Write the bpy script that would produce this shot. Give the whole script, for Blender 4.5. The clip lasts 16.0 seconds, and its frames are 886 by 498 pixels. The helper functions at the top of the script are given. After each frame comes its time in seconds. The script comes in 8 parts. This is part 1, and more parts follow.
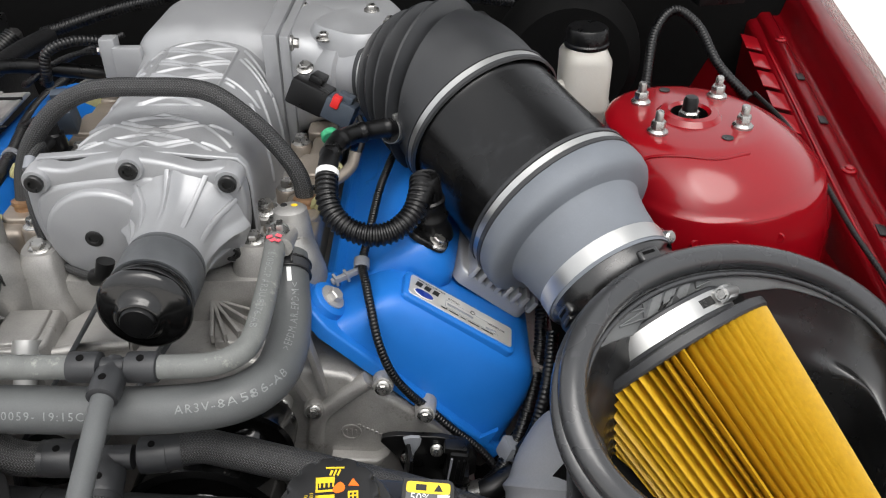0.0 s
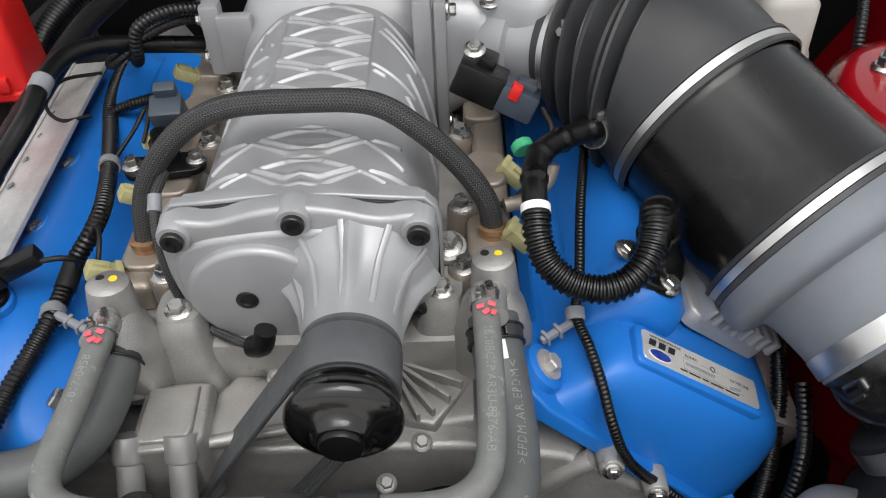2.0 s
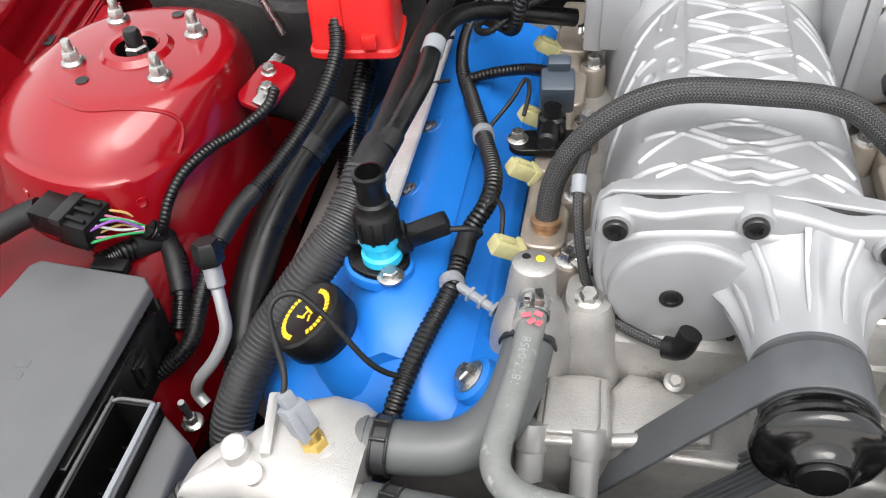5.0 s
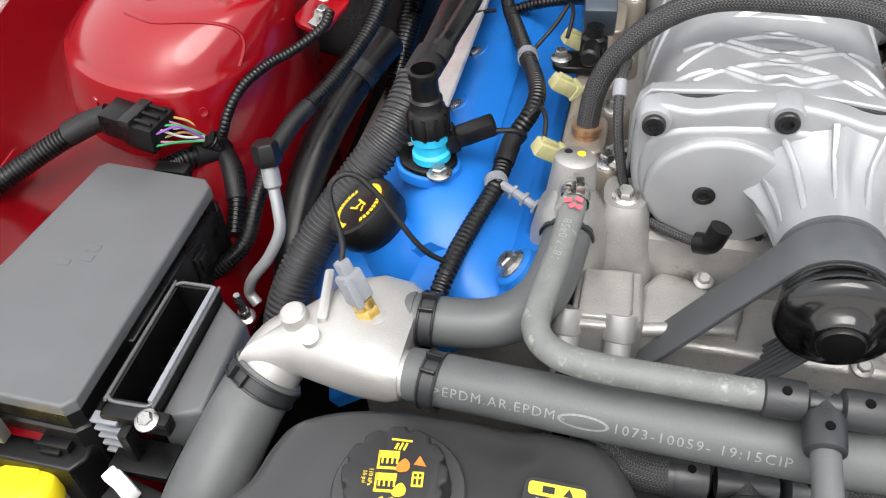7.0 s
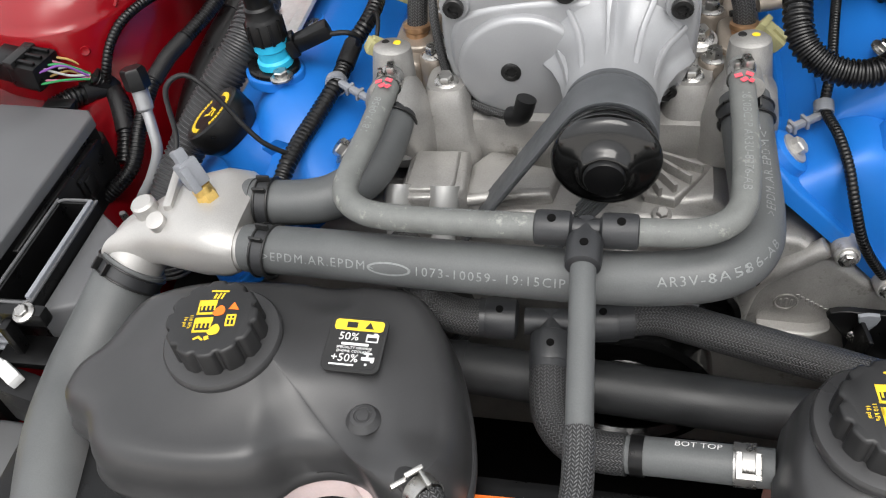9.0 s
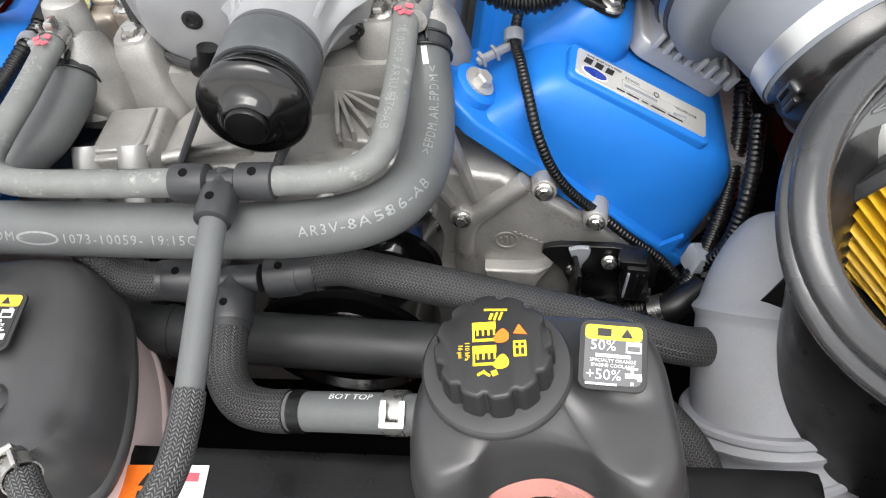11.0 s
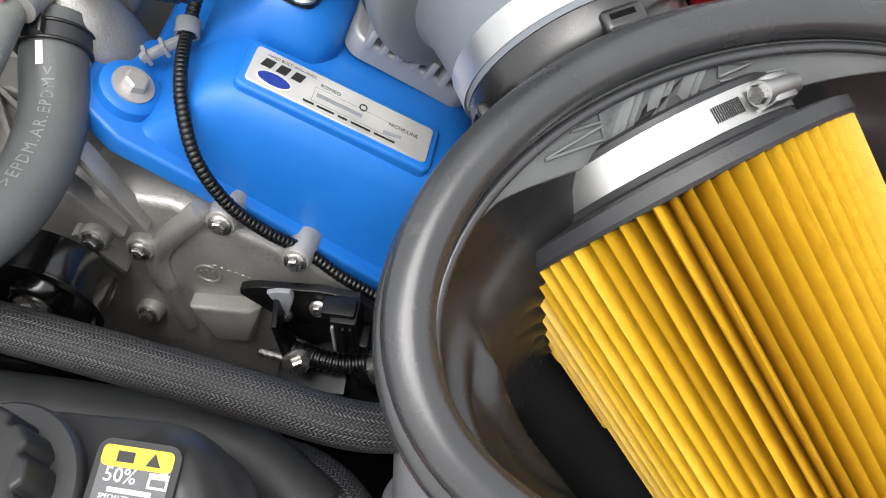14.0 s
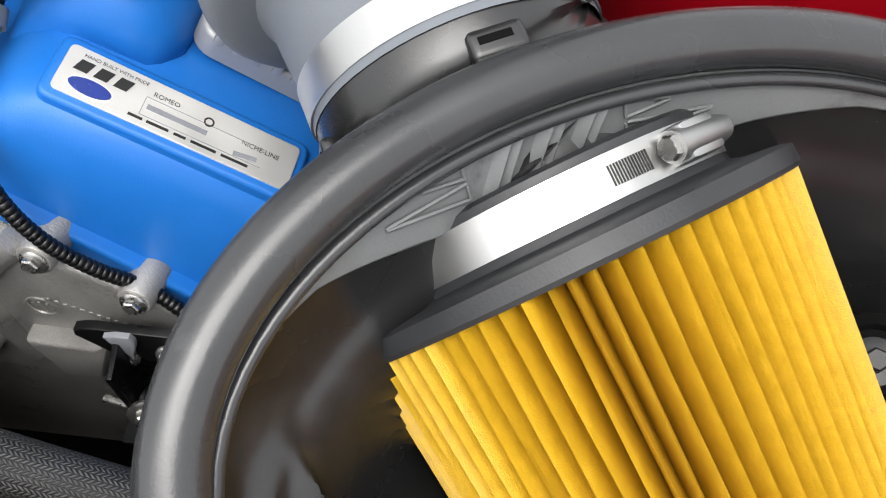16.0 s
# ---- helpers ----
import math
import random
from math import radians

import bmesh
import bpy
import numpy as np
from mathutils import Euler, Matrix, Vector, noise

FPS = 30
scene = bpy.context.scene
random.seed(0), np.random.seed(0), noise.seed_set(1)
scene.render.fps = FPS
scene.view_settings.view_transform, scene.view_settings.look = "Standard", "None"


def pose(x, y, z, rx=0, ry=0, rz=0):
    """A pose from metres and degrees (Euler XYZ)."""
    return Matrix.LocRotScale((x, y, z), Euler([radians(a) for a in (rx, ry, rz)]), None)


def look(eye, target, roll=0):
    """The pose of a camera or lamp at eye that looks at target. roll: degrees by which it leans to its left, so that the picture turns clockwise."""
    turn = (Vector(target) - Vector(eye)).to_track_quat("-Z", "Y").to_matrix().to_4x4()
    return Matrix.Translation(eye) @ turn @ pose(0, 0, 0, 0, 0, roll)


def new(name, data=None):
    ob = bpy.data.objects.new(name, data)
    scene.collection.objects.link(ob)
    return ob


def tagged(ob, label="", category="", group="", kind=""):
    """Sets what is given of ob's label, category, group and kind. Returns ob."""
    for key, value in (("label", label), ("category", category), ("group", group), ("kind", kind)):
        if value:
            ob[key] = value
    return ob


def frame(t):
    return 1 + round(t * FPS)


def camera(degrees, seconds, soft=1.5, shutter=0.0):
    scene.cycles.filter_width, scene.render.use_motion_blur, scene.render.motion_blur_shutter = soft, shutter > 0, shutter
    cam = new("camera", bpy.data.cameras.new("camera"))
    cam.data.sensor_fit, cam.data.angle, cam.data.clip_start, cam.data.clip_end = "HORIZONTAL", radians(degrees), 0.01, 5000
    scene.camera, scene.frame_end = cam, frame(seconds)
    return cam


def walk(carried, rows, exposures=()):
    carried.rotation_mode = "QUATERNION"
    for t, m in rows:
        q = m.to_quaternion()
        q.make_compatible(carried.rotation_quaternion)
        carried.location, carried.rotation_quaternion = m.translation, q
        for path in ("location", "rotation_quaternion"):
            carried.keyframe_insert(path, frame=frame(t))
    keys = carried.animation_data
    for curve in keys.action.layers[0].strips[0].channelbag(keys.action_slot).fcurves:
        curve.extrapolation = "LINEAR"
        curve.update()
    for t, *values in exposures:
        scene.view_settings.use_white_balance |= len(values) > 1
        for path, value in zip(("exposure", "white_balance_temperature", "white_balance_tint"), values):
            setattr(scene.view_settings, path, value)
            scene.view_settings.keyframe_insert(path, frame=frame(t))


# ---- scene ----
cam = camera(55.6, 16.0, 1.15)
METRES, EYE, TILT, LEAN, TURN = 1.5, 1.31, -34.0, 0.0, 0.0
ROWS = [
    (0.0, 0.0, 0.0, 0.0, 0.0, 0.0, -0.0),
    (0.5, -0.0013, 0.0685, 0.0224, 2.91, -6.15, -0.38),
    (1.0, -0.0185, 0.1076, 0.0563, 2.87, -7.71, 0.06),
    (1.5, -0.0654, 0.1174, 0.0788, 1.48, -8.57, 1.25),
    (2.0, -0.11, 0.1172, 0.0963, 1.07, -9.25, 1.83),
    (2.5, -0.1519, 0.1161, 0.1038, 3.46, -9.59, 1.57),
    (3.0, -0.1909, 0.1338, 0.1012, 4.84, -10.89, 0.52),
    (3.5, -0.2196, 0.1396, 0.1006, 6.72, -11.72, -0.26),
    (4.0, -0.2449, 0.1343, 0.1023, 8.41, -10.53, -1.72),
    (6.5, -0.2604, 0.1011, 0.0772, 12.97, -11.68, -4.88),
    (7.0, -0.2572, 0.0893, 0.0534, 12.94, -11.68, -5.26),
    (7.5, -0.253, 0.0757, 0.0375, 13.71, -12.81, -4.64),
    (8.0, -0.2385, 0.0621, 0.0245, 13.39, -13.08, -3.74),
    (8.5, -0.2129, 0.0559, 0.0161, 12.28, -12.67, -1.8),
    (9.0, -0.1528, 0.0569, 0.0128, 12.52, -12.7, -0.73),
    (9.5, -0.1111, 0.0689, 0.0098, 13.35, -14.06, 0.31),
    (10.0, -0.0681, 0.0858, 0.005, 12.61, -15.54, 1.05),
    (12.5, 0.0226, 0.1258, 0.0153, 4.85, -16.29, 4.28),
    (13.0, 0.0487, 0.1518, 0.0179, 6.93, -17.29, 2.8),
    (13.5, 0.0774, 0.1857, 0.0145, 9.86, -18.29, 1.32),
    (14.0, 0.1116, 0.2139, 0.0152, 10.01, -19.07, 1.07),
    (14.5, 0.1423, 0.2393, 0.0153, 7.87, -20.06, 0.75),
    (15.0, 0.1578, 0.2579, 0.0159, 8.6, -20.93, 0.34),
    (15.5, 0.1557, 0.2661, 0.023, 8.21, -21.7, -0.17),
    (16.0, 0.1395, 0.289, 0.0285, 9.46, -22.89, -0.51),
]
EXPOSURES = [(0.0, 0.53), (0.5, 0.83), (1.0, 0.93), (1.5, 0.43), (2.0, 0.38), (2.5, 0.63), (3.0, 0.85), (3.5, 0.90), (4.0, 1.23), (6.5, 0.98), (7.0, 1.08), (7.5, 1.13), (8.0, 0.88), (8.5, 0.80), (9.0, 0.68), (9.5, 1.03), (10.0, 1.33), (12.5, 0.95), (13.0, 0.98), (13.5, 1.03), (14.5, 1.03), (16.0, 0.93)]
walk(cam, [(t, pose(0, 0, EYE, TILT, LEAN, TURN) @ pose(METRES * x, METRES * y, METRES * z, 90 + pitch, roll, yaw)) for t, x, y, z, yaw, pitch, roll in ROWS], EXPOSURES)

# ---- daylight: a bright, thinly overcast sky ----
world = bpy.data.worlds.new("sky")
scene.world = world
world.use_nodes = True
wn = world.node_tree.nodes
sky = wn.new("ShaderNodeTexSky")
sky.sky_type, sky.sun_disc = "NISHITA", False
sky.sun_elevation, sky.sun_rotation = radians(58), radians(200)
sky.dust_density, sky.air_density = 6.0, 1.0
haze = wn.new("ShaderNodeHueSaturation")
haze.inputs["Saturation"].default_value = 0.22
world.node_tree.links.new(sky.outputs["Color"], haze.inputs["Color"])
cloud = wn.new("ShaderNodeMix")
cloud.data_type = "RGBA"
cloud.inputs["Factor"].default_value = 0.5
cloud.inputs["B"].default_value = (8.0, 8.1, 8.3, 1)
world.node_tree.links.new(haze.outputs["Color"], cloud.inputs["A"])
world.node_tree.links.new(cloud.outputs["Result"], wn["Background"].inputs["Color"])
wn["Background"].inputs["Strength"].default_value = 0.13
sun_data = bpy.data.lights.new("sun", "SUN")
sun_data.energy, sun_data.angle, sun_data.color = 1.5, radians(40), (1.0, 0.97, 0.93)
sun = new("sun", sun_data)
sun.matrix_world = look((0.22, -0.38, 0.90), (0, 0, 0))

# ---- helpers for building ----
CX = -0.284                       # the engine's middle line


def thing(name, at, label, category, group=""):
    e = new(name)
    e.empty_display_size = 0.02
    e.matrix_basis = Matrix.Translation(at)
    return tagged(e, label, category, group)


def link(name, me, material, parent=None, label="", sharp=38):
    me.materials.clear()
    me.materials.append(material)
    me.polygons.foreach_set("use_smooth", [True] * len(me.polygons))
    if sharp:
        me.set_sharp_from_angle(angle=radians(sharp))
    ob = new(name, me)
    if parent:
        ob.parent = parent
        ob.matrix_parent_inverse = parent.matrix_world.inverted() if parent.parent else parent.matrix_basis.inverted()
    if label:
        ob["label"] = label
    return ob


def part(name, bm, material, parent=None, label="", sharp=38):
    bmesh.ops.recalc_face_normals(bm, faces=bm.faces)
    me = bpy.data.meshes.new(name)
    bm.to_mesh(me)
    bm.free()
    return link(name, me, material, parent, label, sharp)


def alone(name, bm, material, label, category, group="", kind="", sharp=38):
    return tagged(part(name, bm, material, None, "", sharp), label, category, group, kind)


def join(*bms):
    out = bms[0]
    for b in bms[1:]:
        me = bpy.data.meshes.new("tmp")
        b.to_mesh(me)
        b.free()
        out.from_mesh(me)
        bpy.data.meshes.remove(me)
    return out


def along(at, way, up=(0, 0, 1)):
    """A pose at a place whose z points along a way."""
    z = Vector(way).normalized()
    x = Vector(up).cross(z)
    if x.length < 1e-4:
        x = Vector((1, 0, 0)).cross(z)
        if x.length < 1e-4:
            x = Vector((0, 1, 0)).cross(z)
    x.normalize()
    y = z.cross(x)
    m = Matrix((x, y, z)).transposed().to_4x4()
    m.translation = Vector(at)
    return m


def box(size, m=None, bevel=0.0, seg=2, taper=1.0):
    bm = bmesh.new()
    bmesh.ops.create_cube(bm, size=1.0)
    for v in bm.verts:
        k = taper if v.co.z > 0 else 1.0
        v.co = Vector((v.co.x * size[0] * k, v.co.y * size[1] * k, v.co.z * size[2]))
    if bevel:
        bmesh.ops.bevel(bm, geom=bm.edges[:], offset=bevel, segments=seg, affect="EDGES", profile=0.6)
    if m:
        bm.transform(m)
    return bm


def inset(outline, d):
    """The outline moved inwards by d, corner by corner."""
    n = len(outline)
    area = sum(outline[i][0] * outline[(i + 1) % n][1] - outline[(i + 1) % n][0] * outline[i][1] for i in range(n))
    sg = 1 if area > 0 else -1
    out = []
    for i in range(n):
        p, a, b = Vector(outline[i][:2]), Vector(outline[i - 1][:2]), Vector(outline[(i + 1) % n][:2])
        u, v = (p - a).normalized(), (b - p).normalized()
        nu, nv = Vector((-u.y, u.x)) * sg, Vector((-v.y, v.x)) * sg
        w = nu + nv
        w = w / max(0.5, w.dot(nu)) if w.length > 1e-6 else nu
        out.append((p.x + w.x * d, p.y + w.y * d))
    return out


def prism(outline, h0, h1, m=None, bevel=0.0, seg=3, shrink=1.0, both=False):
    """A plate with a 2D outline, from h0 to h1 along z of m; its h1 edge is rounded."""
    c = Vector((sum(p[0] for p in outline) / len(outline), sum(p[1] for p in outline) / len(outline)))
    rise = [(bevel * (1 - math.cos(math.pi / 2 * i / seg)), bevel * (1 - math.sin(math.pi / 2 * i / seg))) for i in range(seg + 1)] if bevel else [(0.0, 0.0)]
    levels = [(d, h0 + q) for d, q in reversed(rise)] if both else [(0.0, h0)]
    levels += [(d, h1 - q) for d, q in rise]
    rings = []
    for d, h in levels:
        k = 1 + (shrink - 1) * (h - h0) / (h1 - h0)
        rings.append([(c.x + (x - c.x) * k, c.y + (y - c.y) * k, h) for x, y in (inset(outline, d) if d else outline)])
    bm = loft(rings)
    if m:
        bm.transform(m)
    return bm


def rounded(w, h, r, k=5):
    """The outline of a rectangle with round corners."""
    out = []
    for cx, cy, a0 in ((w / 2 - r, h / 2 - r, 0), (-w / 2 + r, h / 2 - r, 90), (-w / 2 + r, -h / 2 + r, 180), (w / 2 - r, -h / 2 + r, 270)):
        for i in range(k + 1):
            a = radians(a0 + 90 * i / k)
            out.append((cx + r * math.cos(a), cy + r * math.sin(a)))
    return out


def smooth_outline(points, n=8):
    """A closed smooth outline through corner points."""
    out, k = [], len(points)
    for i in range(k):
        p0, p1, p2, p3 = (Vector((*points[(i + j) % k], 0)) for j in (-1, 0, 1, 2))
        for j in range(n):
            q = spline(p0, p1, p2, p3, j / n)
            out.append((q.x, q.y))
    return out


def spline(p0, p1, p2, p3, t):
    return 0.5 * ((2 * p1) + (p2 - p0) * t + (2 * p0 - 5 * p1 + 4 * p2 - p3) * t * t + (3 * p1 - p0 - 3 * p2 + p3) * t ** 3)


def path_points(points, step=0.006, closed=False):
    """Even places along a smooth curve through the points."""
    p = [Vector(q) for q in points]
    k = len(p)
    fine = []
    for i in range(k if closed else k - 1):
        if closed:
            a, b, c, d = (p[(i + j) % k] for j in (-1, 0, 1, 2))
        else:
            b, c = p[i], p[i + 1]
            a = p[i - 1] if i else b + (b - c)
            d = p[i + 2] if i + 2 < k else c + (c - b)
        for j in range(24):
            fine.append(spline(a, b, c, d, j / 24))
    fine.append(p[0].copy() if closed else p[-1].copy())
    length = [0.0]
    for a, b in zip(fine, fine[1:]):
        length.append(length[-1] + (b - a).length)
    n = max(3, round(length[-1] / step))
    out, j = [], 0
    for i in range(n + (0 if closed else 1)):
        s = length[-1] * i / n
        while j < len(length) - 2 and length[j + 1] < s:
            j += 1
        f = (s - length[j]) / max(1e-9, length[j + 1] - length[j])
        out.append(fine[j].lerp(fine[j + 1], min(1, f)))
    return out, length[-1]


def frames_along(pts, closed=False, up=(0, 0, 1)):
    n = len(pts)
    out, x = [], None
    for i in range(n):
        a = pts[i - 1] if i or closed else pts[i]
        b = pts[(i + 1) % n] if i < n - 1 or closed else pts[i]
        z = (b - a).normalized()
        if x is None:
            x = Vector(up).cross(z)
            if x.length < 0.1:
                x = Vector((1, 0, 0)).cross(z)
        x = (x - z * x.dot(z)).normalized()
        out.append((x, z.cross(x), z))
    return out


def tube(points, radius, seg=18, step=0.006, closed=False, flat=None, ends=True, inner=0.0):
    """A hose along a curve. radius: metres or a function of the length so far and the whole length. It carries its length and girth as a map."""
    pts, total = path_points(points, step, closed)
    fr = frames_along(pts, closed)
    n = len(pts)
    verts, faces, uvs = [], [], []
    for i, (p, (x, y, z)) in enumerate(zip(pts, fr)):
        s = total * i / (n if closed else n - 1)
        r = radius(s, total) if callable(radius) else radius
        for j in range(seg):
            a = 2 * math.pi * j / seg
            fx, fy = (r, r) if flat is None else (r * flat[0], r * flat[1])
            verts.append(p + x * math.cos(a) * fx + y * math.sin(a) * fy)
    rings = n if closed else n - 1
    rm = radius if not callable(radius) else radius(total / 2, total)
    for i in range(rings):
        k = (i + 1) % n
        for j in range(seg):
            l = (j + 1) % seg
            faces.append((i * seg + j, i * seg + l, k * seg + l, k * seg + j))
            u0, u1 = total * i / rings, total * (i + 1) / rings
            v0, v1 = j / seg, (j + 1) / seg
            g = 2 * math.pi * rm
            uvs += [(u0, v0 * g), (u0, v1 * g), (u1, v1 * g), (u1, v0 * g)]
    if ends and not closed:
        if inner:
            for base, i, d in ((0, 0, 1), ((n - 1) * seg, n - 1, -1)):
                o = len(verts)
                x, y, z = fr[i]
                for dz in (0, 0.02 * d):
                    for j in range(seg):
                        a = 2 * math.pi * j / seg
                        verts.append(pts[i] + z * dz + (x * math.cos(a) + y * math.sin(a)) * inner)
                for j in range(seg):
                    l = (j + 1) % seg
                    faces.append((base + j, base + l, o + l, o + j))
                    faces.append((o + j, o + l, o + seg + l, o + seg + j))
                    uvs += [(0, 0)] * 8
                faces.append(tuple(o + seg + j for j in range(seg)))
                uvs += [(0, 0)] * seg
        else:
            for base in (0, (n - 1) * seg):
                faces.append(tuple(base + j for j in range(seg)))
                uvs += [(0, 0)] * seg
    me = bpy.data.meshes.new("tube")
    me.from_pydata(verts, [], faces)
    uv = me.uv_layers.new(name="run")
    uv.data.foreach_set("uv", [c for q in uvs for c in q])
    bm = bmesh.new()
    bm.from_mesh(me)
    bpy.data.meshes.remove(me)
    return bm


def lathe(profile, m=None, seg=32, caps=True):
    """Turns (radius, height) round the z of m."""
    bm = bmesh.new()
    rings = []
    for r, h in profile:
        if r < 1e-6:
            rings.append([bm.verts.new((0, 0, h))])
        else:
            rings.append([bm.verts.new((r * math.cos(2 * math.pi * j / seg), r * math.sin(2 * math.pi * j / seg), h)) for j in range(seg)])
    for a, b in zip(rings, rings[1:]):
        for j in range(seg):
            l = (j + 1) % seg
            if len(a) == 1 and len(b) == 1:
                continue
            if len(a) == 1:
                bm.faces.new((a[0], b[j], b[l]))
            elif len(b) == 1:
                bm.faces.new((a[j], a[l], b[0]))
            else:
                bm.faces.new((a[j], a[l], b[l], b[j]))
    if caps:
        for r in (rings[0], rings[-1]):
            if len(r) > 1:
                bm.faces.new(r)
    if m:
        bm.transform(m)
    return bm


def loft(rings, caps=(True, True), m=None):
    """A skin over rings of places, all with the same count."""
    bm = bmesh.new()
    vs = [[bm.verts.new(p) for p in r] for r in rings]
    for a, b in zip(vs, vs[1:]):
        n = len(a)
        for j in range(n):
            bm.faces.new((a[j], a[(j + 1) % n], b[(j + 1) % n], b[j]))
    if caps[0]:
        bm.faces.new(vs[0])
    if caps[1]:
        bm.faces.new(vs[-1])
    if m:
        bm.transform(m)
    return bm


def oval(c, x, y, a, b, n=32, power=2.0):
    """A ring round c in the plane of x and y; power 2 is an ellipse, more is squarer."""
    x, y, c = Vector(x), Vector(y), Vector(c)
    out = []
    for i in range(n):
        t = 2 * math.pi * i / n
        ca, sa = math.cos(t), math.sin(t)
        out.append(c + x * a * math.copysign(abs(ca) ** (2 / power), ca) + y * b * math.copysign(abs(sa) ** (2 / power), sa))
    return out


def hexbolt(at, way, r=0.006, h=0.006, washer=True, round_top=True):
    """A flanged hex head bolt."""
    m = along(at, way)
    prof = [(r * math.cos(radians(30)), 0), (r, 0.0005), (r, h * 0.85), (r * 0.82, h)]
    head = lathe(prof, m, 6)
    if washer:
        head = join(head, lathe([(r * 1.55, -0.001), (r * 1.55, 0.0008), (r * 1.2, 0.0022), (r * 0.8, 0.0024)], m, 18))
    return head


def socketbolt(at, way, r=0.0075, h=0.007):
    """A round head with a hex socket."""
    return lathe([(r * 0.9, -0.002), (r, 0), (r, h - 0.001), (r * 0.9, h), (r * 0.52, h), (r * 0.5, h - 0.0035), (0, h - 0.0038)], along(at, way), 18)


def lettering(text, size, m, height=0.0003, wrap=None, spacing=1.0):
    """Letters of the built-in font as a thin mesh; wrap maps (x, y) of the flat text to a place and a normal."""
    cu = bpy.data.curves.new("letters", "FONT")
    cu.body, cu.size, cu.extrude, cu.resolution_u = text, size, 0.0 if wrap else height, 2
    cu.align_x, cu.align_y = "CENTER", "CENTER"
    cu.space_character = spacing
    ob = bpy.data.objects.new("letters", cu)
    me = bpy.data.meshes.new_from_object(ob)
    bpy.data.objects.remove(ob)
    bpy.data.curves.remove(cu)
    bm = bmesh.new()
    bm.from_mesh(me)
    bpy.data.meshes.remove(me)
    if wrap:
        long = [e for e in bm.edges if e.calc_length() > 0.006]
        if long:
            bmesh.ops.subdivide_edges(bm, edges=long, cuts=3)
        for v in bm.verts:
            p, nrm = wrap(v.co.x, v.co.y)
            v.co = p + nrm * height
    else:
        bm.transform(m)
    return bm


def on_hose(points, r, at, angle, flip=1, step=0.004):
    """A map from flat text to a hose's skin: x runs along the hose from the place nearest to at, y round it from an angle (degrees) off its own up."""
    pts, total = path_points(points, step)
    s0 = total * min(range(len(pts)), key=lambda i: (pts[i] - Vector(at)).length) / (len(pts) - 1)
    fr = frames_along(pts)

    def place(x, y):
        s = min(max(s0 + flip * x, 0.0), total - 1e-4)
        f = s / total * (len(pts) - 1)
        i = min(int(f), len(pts) - 2)
        p = pts[i].lerp(pts[i + 1], f - i)
        z = (pts[i + 1] - pts[i]).normalized()
        u = Vector((0, 0, 1))
        u = (u - z * u.dot(z)).normalized()
        w = z.cross(u) * -1
        a = radians(angle) + flip * y / r
        nrm = u * math.cos(a) + w * math.sin(a)
        return p + nrm * r, nrm
    return place


